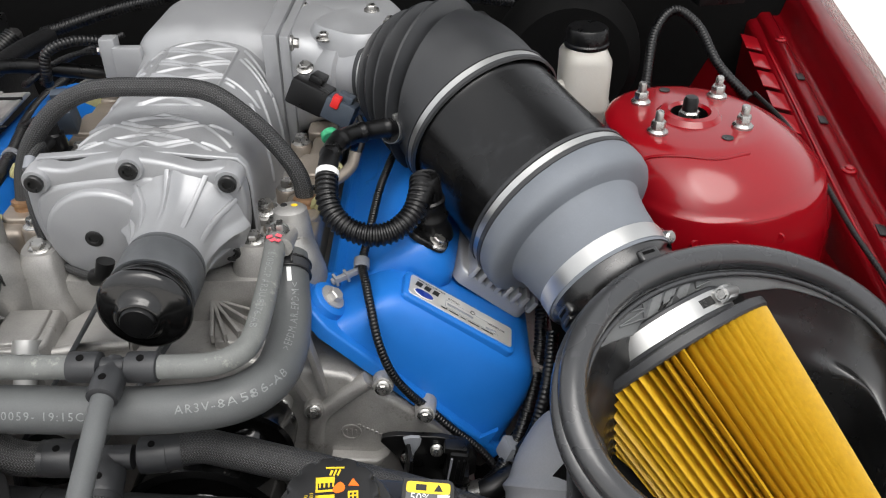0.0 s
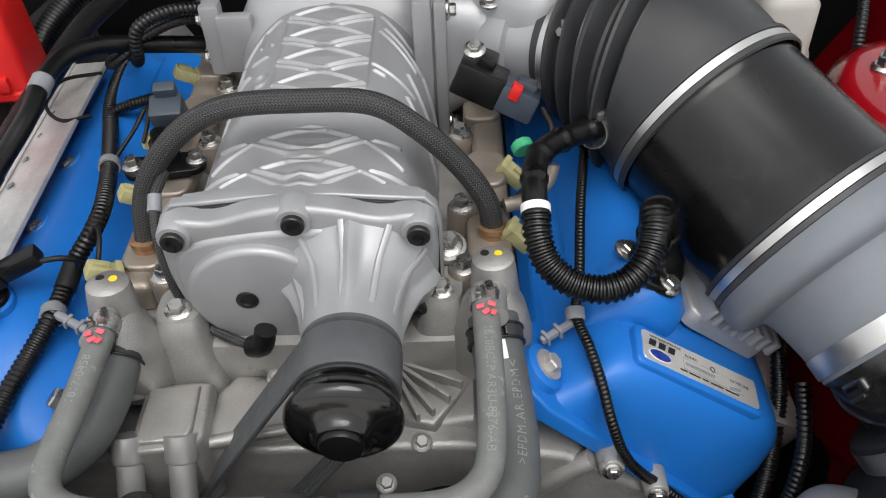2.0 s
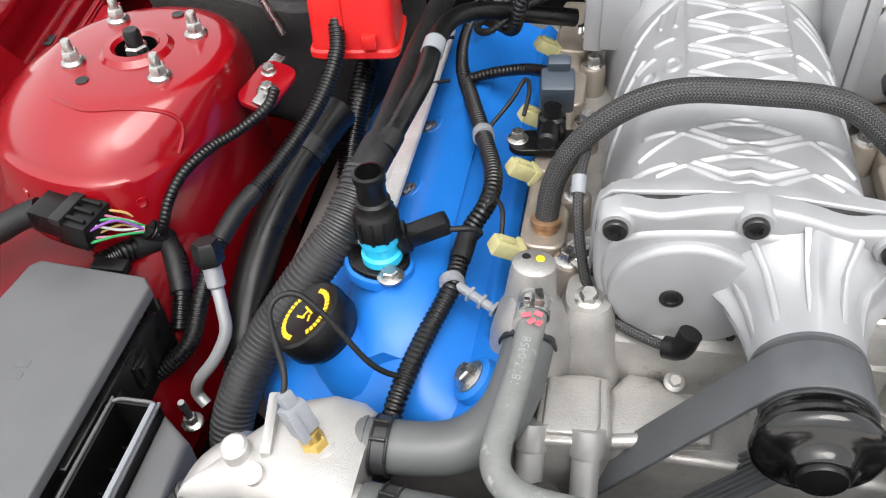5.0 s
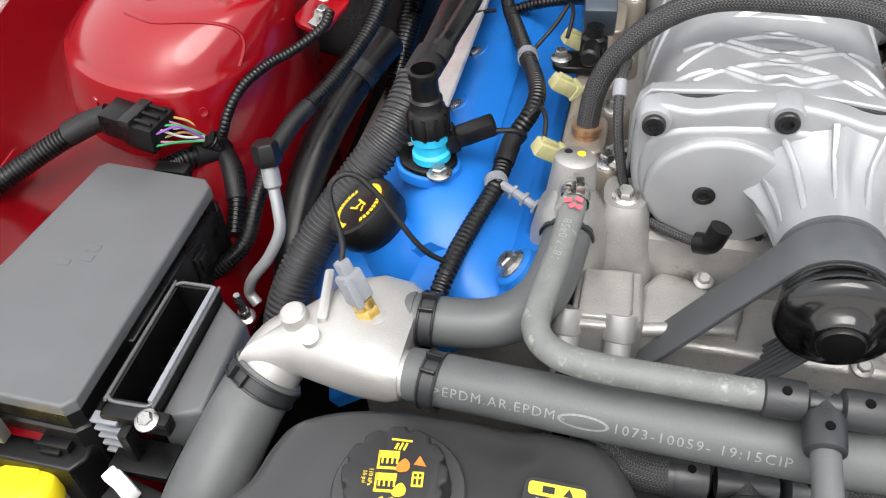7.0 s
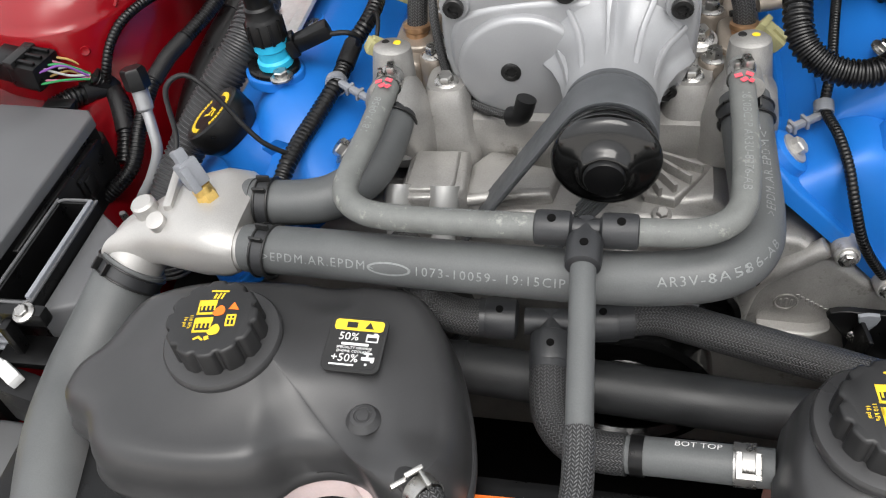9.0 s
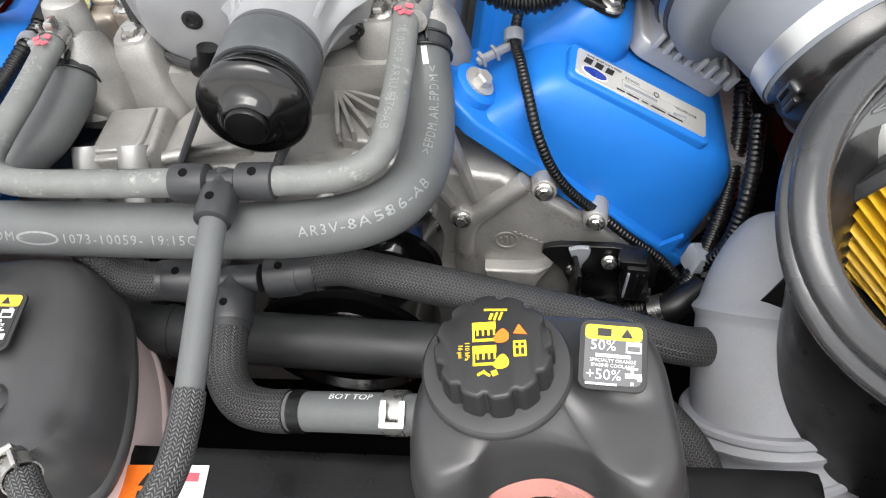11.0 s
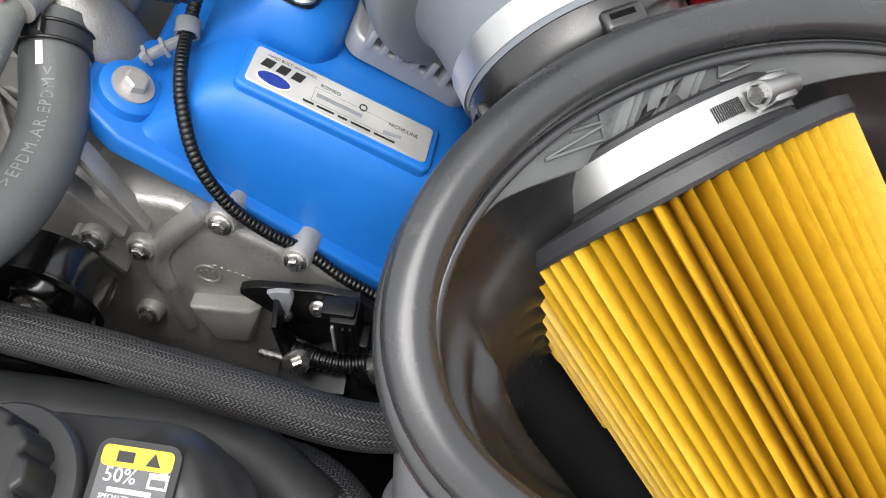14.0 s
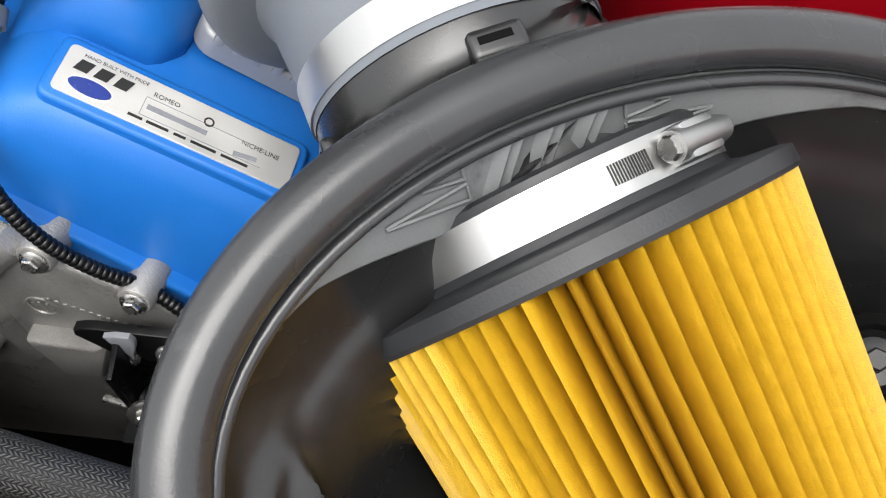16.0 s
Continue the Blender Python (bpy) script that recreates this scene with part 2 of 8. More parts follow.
# ---- materials ----
def mat(name, col, rough=0.5, metal=0.0, var=0.15, scale=45, fine=500, bump=0.15, depth=0.0006, coat=0.0, rvar=0.12, spec=0.5, grime=None, trans=0.0, sss=0.0, random_tint=0.0):
    """Colour with cloudy variation at two scales, roughness variation and fine relief."""
    m = bpy.data.materials.new(name)
    m.use_nodes = True
    t = m.node_tree
    n, l = t.nodes, t.links
    b = n["Principled BSDF"]
    co = n.new("ShaderNodeTexCoord")
    big = n.new("ShaderNodeTexNoise")
    big.inputs["Scale"].default_value, big.inputs["Detail"].default_value = scale, 5
    l.new(co.outputs["Object"], big.inputs["Vector"])
    small = n.new("ShaderNodeTexNoise")
    small.inputs["Scale"].default_value, small.inputs["Detail"].default_value = fine, 3
    l.new(co.outputs["Object"], small.inputs["Vector"])
    add = n.new("ShaderNodeMath")
    add.operation = "MULTIPLY_ADD"
    l.new(small.outputs["Fac"], add.inputs[0])
    add.inputs[1].default_value = 0.45
    l.new(big.outputs["Fac"], add.inputs[2])
    ramp = n.new("ShaderNodeMapRange")
    ramp.inputs[1].default_value, ramp.inputs[2].default_value = 0.42, 1.0
    ramp.inputs[3].default_value, ramp.inputs[4].default_value = 1 - var, 1 + var
    l.new(add.outputs[0], ramp.inputs[0])
    mul = n.new("ShaderNodeVectorMath")
    mul.operation = "SCALE"
    mul.inputs[0].default_value = col
    l.new(ramp.outputs[0], mul.inputs["Scale"])
    out = mul.outputs[0]
    if random_tint:
        inf = n.new("ShaderNodeObjectInfo")
        rr = n.new("ShaderNodeMapRange")
        rr.inputs[3].default_value, rr.inputs[4].default_value = 1 - random_tint, 1 + random_tint
        l.new(inf.outputs["Random"], rr.inputs[0])
        m2 = n.new("ShaderNodeVectorMath")
        m2.operation = "SCALE"
        l.new(out, m2.inputs[0])
        l.new(rr.outputs[0], m2.inputs["Scale"])
        out = m2.outputs[0]
    if grime:
        spots = n.new("ShaderNodeTexNoise")
        spots.inputs["Scale"].default_value, spots.inputs["Detail"].default_value = grime[1], 8
        spots.inputs["Roughness"].default_value = 0.7
        l.new(co.outputs["Object"], spots.inputs["Vector"])
        gr = n.new("ShaderNodeMapRange")
        gr.inputs[1].default_value, gr.inputs[2].default_value = grime[2], grime[2] + 0.15
        l.new(spots.outputs["Fac"], gr.inputs[0])
        mx = n.new("ShaderNodeMix")
        mx.data_type = "RGBA"
        l.new(gr.outputs[0], mx.inputs["Factor"])
        l.new(out, mx.inputs["A"])
        mx.inputs["B"].default_value = (*grime[0], 1)
        out = mx.outputs["Result"]
    l.new(out, b.inputs["Base Color"])
    rm = n.new("ShaderNodeMapRange")
    rm.inputs[1].default_value, rm.inputs[2].default_value = 0.3, 0.75
    rm.inputs[3].default_value, rm.inputs[4].default_value = max(0.02, rough - rvar), min(1, rough + rvar)
    l.new(big.outputs["Fac"], rm.inputs[0])
    l.new(rm.outputs[0], b.inputs["Roughness"])
    b.inputs["Metallic"].default_value = metal
    b.inputs["Specular IOR Level"].default_value = spec
    b.inputs["Coat Weight"].default_value = coat
    b.inputs["Coat Roughness"].default_value = 0.08
    b.inputs["Coat IOR"].default_value = 1.5
    b.inputs["Transmission Weight"].default_value = trans
    if sss:
        b.inputs["Subsurface Weight"].default_value = sss
        b.inputs["Subsurface Radius"].default_value = (0.01, 0.008, 0.006)
    if bump:
        bp = n.new("ShaderNodeBump")
        bp.inputs["Strength"].default_value, bp.inputs["Distance"].default_value = bump, depth
        l.new(small.outputs["Fac"], bp.inputs["Height"])
        l.new(bp.outputs[0], b.inputs["Normal"])
    return m


def braid(name, dark, light, stitch=0.0030, row=0.0054, rough=0.5):
    """A woven sleeve: rows of slanted yarn, leaning to and fro, along the hose's own map."""
    m = mat(name, dark, rough, 0.0, 0.2, 60, 700, 0.0)
    t = m.node_tree
    n, l = t.nodes, t.links
    b = n["Principled BSDF"]
    uv = n.new("ShaderNodeUVMap")
    uv.uv_map = "run"
    sep = n.new("ShaderNodeSeparateXYZ")
    l.new(uv.outputs[0], sep.inputs[0])

    def calc(op, *values):
        k = n.new("ShaderNodeMath")
        k.operation = op
        for i, v in enumerate(values):
            if isinstance(v, (int, float)):
                k.inputs[i].default_value = v
            else:
                l.new(v, k.inputs[i])
        return k.outputs[0]
    lean = calc("ABSOLUTE", calc("MULTIPLY_ADD", calc("FRACT", calc("MULTIPLY", sep.outputs["Y"], 1 / row)), 2.0, -1.0))
    yarn = calc("SINE", calc("MULTIPLY", calc("MULTIPLY_ADD", sep.outputs["X"], 1 / stitch, calc("MULTIPLY", lean, 1.0)), 2 * math.pi))
    seam = calc("MINIMUM", calc("MULTIPLY", calc("MINIMUM", lean, calc("SUBTRACT", 1.0, lean)), 5.0), 1.0)
    wave = calc("MULTIPLY", calc("MULTIPLY_ADD", yarn, 0.5, 0.5), seam)
    rg = n.new("ShaderNodeMapRange")
    rg.inputs[1].default_value, rg.inputs[2].default_value = 0.25, 0.95
    l.new(wave, rg.inputs[0])
    cm = n.new("ShaderNodeMix")
    cm.data_type = "RGBA"
    l.new(rg.outputs[0], cm.inputs["Factor"])
    cm.inputs["A"].default_value, cm.inputs["B"].default_value = (*dark, 1), (*light, 1)
    l.new(cm.outputs["Result"], b.inputs["Base Color"])
    bp = n.new("ShaderNodeBump")
    bp.inputs["Strength"].default_value, bp.inputs["Distance"].default_value = 0.6, 0.0008
    l.new(wave, bp.inputs["Height"])
    l.new(bp.outputs[0], b.inputs["Normal"])
    return m


ALLOY = mat("bright raw alloy", (0.43, 0.42, 0.405), 0.42, 0.5, 0.12, 18, 800, 0.35, 0.0005)
SILVER = mat("cast silver alloy", (0.325, 0.33, 0.34), 0.46, 0.42, 0.08, 30, 900, 0.25, 0.0004, grime=((0.42, 0.42, 0.42), 55, 0.68))
CAST = mat("raw cast alloy", (0.33, 0.322, 0.308), 0.46, 0.6, 0.20, 40, 700, 0.45, 0.0008, grime=((0.13, 0.115, 0.10), 35, 0.60))
TAUPE = mat("warm dull alloy", (0.30, 0.26, 0.22), 0.45, 0.6, 0.16, 50, 700, 0.3, 0.0006)
DUSTY = mat("dusty grey plastic", (0.135, 0.14, 0.142), 0.5, 0.0, 0.18, 25, 900, 0.25, 0.0003, grime=((0.06, 0.062, 0.065), 30, 0.58))
LINER = mat("satin black box plastic", (0.013, 0.013, 0.0133), 0.29, 0.0, 0.2, 18, 900, 0.10, 0.0003, rvar=0.06, spec=0.75, grime=((0.034, 0.0345, 0.036), 9, 0.56))
STEEL = mat("zinc plated steel", (0.42, 0.412, 0.395), 0.30, 0.95, 0.15, 120, 900, 0.1, rvar=0.1)
CLAMP = mat("polished steel band", (0.52, 0.52, 0.51), 0.40, 1.0, 0.05, 60, 900, 0.05, rvar=0.05)
CHROME = mat("polished steel pipe", (0.44, 0.44, 0.43), 0.34, 0.65, 0.05, 60, 900, 0.03, rvar=0.04)
DARKSTEEL = mat("blackened steel", (0.03, 0.03, 0.03), 0.35, 0.6, 0.2, 80, 600, 0.2)
BLUE = mat("blue powder coat", (0.010, 0.130, 0.46), 0.38, 0.0, 0.07, 25, 1300, 0.35, 0.0004, rvar=0.08, spec=0.4, grime=((0.022, 0.023, 0.025), 7, 0.60))
RED = mat("candy red paint", (0.215, 0.0015, 0.0055), 0.42, 0.0, 0.06, 12, 900, 0.02, coat=1.0, rvar=0.05, spec=0.06)
RED.node_tree.nodes["Principled BSDF"].inputs["Coat Roughness"].default_value = 0.15
HOSE = mat("grey rubber hose", (0.082, 0.086, 0.087), 0.52, 0.0, 0.20, 22, 900, 0.3, 0.0004, grime=((0.16, 0.165, 0.165), 70, 0.66))
THINHOSE = mat("weathered grey rubber hose", (0.125, 0.13, 0.125), 0.58, 0.0, 0.2, 80, 900, 0.3, 0.0004, grime=((0.30, 0.31, 0.28), 75, 0.58))
DUCTRUB = mat("pale grey duct rubber", (0.215, 0.22, 0.235), 0.50, 0.0, 0.15, 16, 700, 0.12, rvar=0.05)
GREYRUB = mat("blue grey rubber", (0.135, 0.148, 0.168), 0.60, 0.0, 0.10, 30, 800, 0.2, 0.0004, rvar=0.08, grime=((0.18, 0.195, 0.215), 25, 0.6))
RIMRUB = mat("dusty black seal rubber", (0.030, 0.031, 0.033), 0.27, 0.0, 0.15, 18, 900, 0.2, 0.0003, rvar=0.08, spec=0.7, grime=((0.07, 0.073, 0.076), 22, 0.62))
BLACK = mat("black moulded plastic", (0.0035, 0.0035, 0.0037), 0.35, 0.0, 0.25, 40, 900, 0.25, 0.0003, spec=0.32)
TUBEBLK = mat("satin black plastic tube", (0.004, 0.004, 0.0042), 0.24, 0.0, 0.2, 20, 900, 0.1, 0.0002, rvar=0.08, spec=0.4, grime=((0.022, 0.023, 0.025), 7, 0.60))
BELLOW = mat("black bellows rubber", (0.022, 0.023, 0.025), 0.48, 0.0, 0.2, 30, 800, 0.2)
GLOSS = mat("gloss black paint", (0.0035, 0.0035, 0.0035), 0.17, 0.0, 0.2, 40, 900, 0.03, coat=0.3, rvar=0.04)
BELT = mat("black drive belt rubber", (0.068, 0.072, 0.077), 0.50, 0.0, 0.15, 90, 900, 0.2)
TANK = mat("matt black tank plastic", (0.033, 0.033, 0.034), 0.36, 0.0, 0.22, 14, 1100, 0.16, 0.0003, rvar=0.10, grime=((0.045, 0.046, 0.048), 11, 0.60))
FUSE = mat("charcoal box plastic", (0.090, 0.092, 0.096), 0.46, 0.0, 0.12, 20, 1300, 0.4, 0.0004, rvar=0.08)
# almost no colour or gloss: deep shade put into the colour, also for black parts
DARK = mat("near-black with shade in colour", (0.002, 0.002, 0.002), 0.8, 0.0, 0.3, 30, 300, 0.4, spec=0.1)
CAPBLK = mat("black cap plastic", (0.014, 0.014, 0.0145), 0.42, 0.0, 0.2, 40, 900, 0.25, 0.0003, spec=0.45)
DARKHOSE = mat("black rubber hose", (0.022, 0.023, 0.024), 0.50, 0.0, 0.25, 22, 900, 0.3, 0.0004, spec=0.4, grime=((0.05, 0.05, 0.05), 40, 0.62))
FOAM = mat("quilted black cover", (0.014, 0.0135, 0.0135), 0.7, 0.0, 0.3, 25, 250, 0.6, 0.002)
YELLOW = mat("filter yellow cloth", (0.53, 0.318, 0.013), 0.5, 0.0, 0.14, 160, 1500, 0.5, 0.0005, grime=((0.46, 0.25, 0.012), 260, 0.62))
LABELY = mat("label yellow", (0.80, 0.58, 0.03), 0.5, 0.0, 0.04, 60, 600, 0.05)
PRINTY = mat("printed yellow", (0.72, 0.50, 0.02), 0.5, 0.0, 0.10, 300, 900, 0.05)
LABELW = mat("label white", (0.72, 0.72, 0.71), 0.45, 0.0, 0.05, 60, 600, 0.05)
PRINTW = mat("faded white print", (0.19, 0.20, 0.20), 0.6, 0.0, 0.25, 500, 1200, 0.05)
ORANGE = mat("warning orange", (0.80, 0.16, 0.01), 0.5, 0.0, 0.08, 60, 600, 0.05)
CYAN = mat("cyan plastic", (0.02, 0.38, 0.60), 0.4, 0.0, 0.08, 60, 600, 0.1)
GREYPL = mat("grey connector plastic", (0.20, 0.21, 0.23), 0.5, 0.0, 0.12, 90, 800, 0.15)
BLUEGREY = mat("slate connector plastic", (0.035, 0.046, 0.062), 0.45, 0.0, 0.12, 90, 800, 0.15)
TAN = mat("cream connector plastic", (0.36, 0.34, 0.17), 0.5, 0.0, 0.15, 120, 800, 0.15)
BRASS = mat("brass", (0.62, 0.42, 0.13), 0.35, 0.9, 0.2, 120, 900, 0.1)
COPPER = mat("bronze bush", (0.45, 0.27, 0.15), 0.4, 0.8, 0.2, 120, 900, 0.1)
REDPL = mat("red moulded cover", (0.55, 0.012, 0.010), 0.42, 0.0, 0.08, 40, 800, 0.15)
MARK = mat("pink paint mark", (0.75, 0.09, 0.12), 0.5, 0.0, 0.2, 300, 900, 0.05)
GREENM = mat("green paint mark", (0.03, 0.28, 0.13), 0.5, 0.0, 0.2, 300, 900, 0.05)
YELLOWCAP = mat("yellow washer cap plastic", (0.90, 0.72, 0.02), 0.4, 0.0, 0.05, 60, 800, 0.05)
MILK = mat("milky reservoir plastic", (0.36, 0.345, 0.315), 0.42, 0.0, 0.08, 22, 600, 0.1, sss=0.12, grime=((0.60, 0.36, 0.22), 14, 0.66))
TANKPINK = mat("milky tank plastic", (0.60, 0.49, 0.48), 0.40, 0.0, 0.12, 14, 600, 0.1, sss=0.2)
COOLANT = mat("tank plastic with coolant", (0.58, 0.28, 0.24), 0.35, 0.0, 0.15, 20, 600, 0.1, sss=0.3)
FOIL = mat("silver heat foil", (0.55, 0.55, 0.54), 0.45, 0.3, 0.18, 40, 260, 0.3, 0.0008)
PLATE = mat("brushed badge plate", (0.70, 0.69, 0.66), 0.48, 0.7, 0.05, 30, 1200, 0.05)
NAVY = mat("navy enamel", (0.015, 0.035, 0.22), 0.3, 0.0, 0.1, 60, 900, 0.05)
INK = mat("black print", (0.012, 0.012, 0.012), 0.5, 0.0, 0.1, 60, 900, 0.0)
CONCRETE = mat("pale concrete", (0.62, 0.60, 0.57), 0.85, 0.0, 0.12, 3, 90, 0.4, 0.004)
BRAID = braid("black woven sleeve", (0.006, 0.006, 0.0063), (0.068, 0.069, 0.070), 0.0026, 0.0048)
BRAIDHOSE = braid("woven rubber hose", (0.012, 0.012, 0.0125), (0.10, 0.102, 0.104), 0.0026, 0.0048)
LOOM = mat("ribbed black loom", (0.003, 0.003, 0.0034), 0.34, 0.0, 0.25, 60, 900, 0.15, spec=0.4)
DUSTLOOM = mat("dusty ribbed loom", (0.024, 0.024, 0.025), 0.42, 0.0, 0.3, 40, 700, 0.2, spec=0.5, grime=((0.06, 0.06, 0.06), 30, 0.58))
TAPE = mat("black cloth tape", (0.006, 0.006, 0.0065), 0.5, 0.0, 0.3, 150, 700, 0.5, 0.001, spec=0.35)
WIRES = [mat("wire " + k, c, 0.45, 0.0, 0.1, 90, 600, 0.0) for k, c in (("green", (0.05, 0.35, 0.12)), ("violet", (0.28, 0.10, 0.42)), ("pink", (0.6, 0.22, 0.34)), ("white", (0.6, 0.6, 0.58)), ("tan", (0.5, 0.34, 0.12)))]

# ---- the setting ----
def ribbed(r, pitch=0.005, amp=0.10):
    def f(s, total):
        k = (s / pitch) % 1.0
        return r * (1 + amp * (1 if k < 0.55 else -1))
    return f


g = bmesh.new()
bmesh.ops.create_grid(g, x_segments=20, y_segments=20, size=400)
tagged(part("ground", g, CONCRETE), "pale dry concrete ground round the car", "ground", kind="structure")

# firewall, cowl and bay floor close the bay; their near-black colour carries its shade
tagged(part("wall_firewall", box((1.7, 0.04, 0.75), pose(CX, 1.36, 0.62), 0.004), DARK), "firewall behind the engine, coloured near-black for its shade", "firewall", kind="structure")
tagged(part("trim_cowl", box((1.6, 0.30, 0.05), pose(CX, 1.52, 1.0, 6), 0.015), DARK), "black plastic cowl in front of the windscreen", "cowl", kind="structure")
tagged(part("floor_bay", box((1.5, 1.5, 0.03), pose(CX, 0.62, 0.28), 0.004), DARK), "undertray below the engine, coloured near-black for its shade", "undertray", kind="structure")
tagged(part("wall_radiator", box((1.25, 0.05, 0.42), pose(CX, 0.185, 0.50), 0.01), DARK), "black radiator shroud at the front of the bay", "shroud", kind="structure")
tagged(part("trim_radiator", box((0.80, 0.20, 0.03), pose(-0.285, 0.27, 0.72, 4), 0.01), BLACK), "black plastic radiator cover panel", "panel", kind="structure")

# unseen open hood, hinged at the cowl, added to shade the rear and darken reflections
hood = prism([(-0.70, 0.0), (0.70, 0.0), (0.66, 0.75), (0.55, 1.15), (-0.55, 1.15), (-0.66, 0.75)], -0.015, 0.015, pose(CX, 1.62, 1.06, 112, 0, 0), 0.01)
tagged(part("ceiling_hood", hood, DARK), "unseen raised hood, added to block sky light from the bay", "hood", kind="structure")

# ---- red body: strut towers, aprons and fenders ----
def strut_tower(side):
    """side +1: towards +x. A pressed dome with a round top plate, strut rod and four studs."""
    cx, cy, zt = (0.279, 0.876, 0.903) if side > 0 else (-0.842, 0.890, 0.906)
    t = thing("strut_tower", (cx, cy, 0.6), "glossy red pressed steel strut tower with plated studs", "strut tower", "strut towers")
    m = Matrix.Translation((cx, cy, 0))
    rings = []
    prof = [(0.0205, zt - 0.012), (0.0205, zt + 0.003), (0.0240, zt + 0.0062), (0.0315, zt + 0.0055), (0.0365, zt), (0.080, zt - 0.001), (0.089, zt - 0.003), (0.098, zt - 0.0075), (0.110, zt - 0.0145), (0.121, zt - 0.0235), (0.1305, zt - 0.034),
            (0.1365, zt - 0.044), (0.1390, zt - 0.0505), (0.1425, zt - 0.0525), (0.1440, zt - 0.057), (0.1465, zt - 0.10), (0.152, zt - 0.20), (0.170, zt - 0.36)]
    n = 64

    def dome(a, r, h, proud=0.0):
        k = max(0.0, (zt - h) / 0.36)
        fx = min(1 + 0.80 * k, 0.188 / r) if math.cos(a) * side > 0 else min(1.0, 0.093 / r)
        fy = 1 + 0.04 * min(1, max(0.0, zt - h) / 0.05)
        return (cx + (r + proud) * fx * math.cos(a), cy + (r + proud) * fy * math.sin(a), h + proud * 0.3)

    for r, h in prof:
        ring = []
        for j in range(n):
            a = 2 * math.pi * j / n
            ring.append(dome(a, r, h))
        rings.append(ring)
    part("dome", loft(rings, (False, False)), RED, t)
    # the raised edge of the lapped outer sheet
    def edge(deg, r, h):
        return dome(radians(deg if side < 0 else -180 - deg), r, h, 0.0002)

    lap = [edge(-118, 0.094, zt - 0.0052), edge(-95, 0.095, zt - 0.0058), edge(-72, 0.094, zt - 0.0052), edge(-55, 0.101, zt - 0.0092), edge(-44, 0.112, zt - 0.0160), edge(-38, 0.123, zt - 0.0255), edge(-37, 0.132, zt - 0.036), edge(-40, 0.1385, zt - 0.049)]
    part("lap_edge", tube(lap, 0.0020, 8, 0.004), RED, t)
    for deg in (-62, -80, -98, -116):
        part("weld_pip", lathe([(0.0058, -0.001), (0.0048, 0.0010), (0.003, 0.0006), (0, 0.0004)], along(edge(deg, 0.1453, zt - 0.078), (math.cos(radians(deg)), math.sin(radians(deg)), 0.15)), 10), RED, t)
    part("strut_well", lathe([(0.0203, zt + 0.003), (0.0200, zt - 0.05), (0.0, zt - 0.05)], m, 32, False), DARK, t, "dark well round the strut rod")
    part("strut_rod", lathe([(0.0085, zt - 0.05), (0.0085, zt + 0.018), (0.0065, zt + 0.022), (0.0, zt + 0.022)], m, 16), BLACK, t, "black strut rod end")
    part("rod_nut", lathe([(0.012, zt - 0.006), (0.012, zt + 0.004), (0.010, zt + 0.006), (0.0085, zt + 0.006)], m, 6), STEEL, t, "plated strut rod nut")
    for k, (dx, dy) in enumerate(((-0.048, 0.034), (-0.045, -0.044), (0.052, -0.030), (0.046, 0.052))):
        x = cx + dx * side
        nut = join(lathe([(0.0115, zt - 0.001), (0.0115, zt + 0.002), (0.0088, zt + 0.0045)], Matrix.Translation((x, cy + dy, 0)), 20),
                   lathe([(0.0082, zt + 0.003), (0.0082, zt + 0.0125), (0.007, zt + 0.014)], Matrix.Translation((x, cy + dy, 0)), 6),
                   lathe([(0.0048, zt + 0.012), (0.0048, zt + 0.023), (0.0038, zt + 0.025)], Matrix.Translation((x, cy + dy, 0)), 12))
        part("stud_nut", nut, STEEL, t)
    for dx, dy in ((0.028, -0.058), (-0.012, 0.07)):
        part("drain_hole", lathe([(0.0065, zt - 0.0002), (0.0062, zt + 0.0006), (0.004, zt + 0.0004), (0.0, zt - 0.0)], Matrix.Translation((cx + dx * side, cy + dy, 0)), 16), DARKSTEEL, t, "dark round hole in the tower top")
    return t




def strip_along(profile, ways):
    """A pressed panel: the profile (x, z) is carried along stations (y, dx, dz)."""
    bm = bmesh.new()
    rows = [[bm.verts.new((x + dx, y, z + dz)) for x, z in profile] for y, dx, dz in ways]
    for a, b in zip(rows, rows[1:]):
        for j in range(len(a) - 1):
            bm.faces.new((a[j], a[j + 1], b[j + 1], b[j]))
    return bm


def thicken(bm, d):
    bmesh.ops.solidify(bm, geom=bm.faces[:], thickness=d)
    return bm


strut_tower(1)
strut_tower(-1)

# the fender on the filter's side: inner rail, gutter with ledge, outer wing
STATIONS = [(y, 0.07 * (y - 0.85) if y > 0.7 else 0.07 * (0.7 - 0.85) + 0.03 * (0.7 - y), 0.108 * (y - 0.85)) for y in (0.0, 0.2, 0.35, 0.5, 0.65, 0.85, 1.05, 1.25, 1.5, 1.8)]


def mirrored(bm):
    for v in bm.verts:
        v.co.x = 2 * CX - v.co.x + 0.03
    return bm


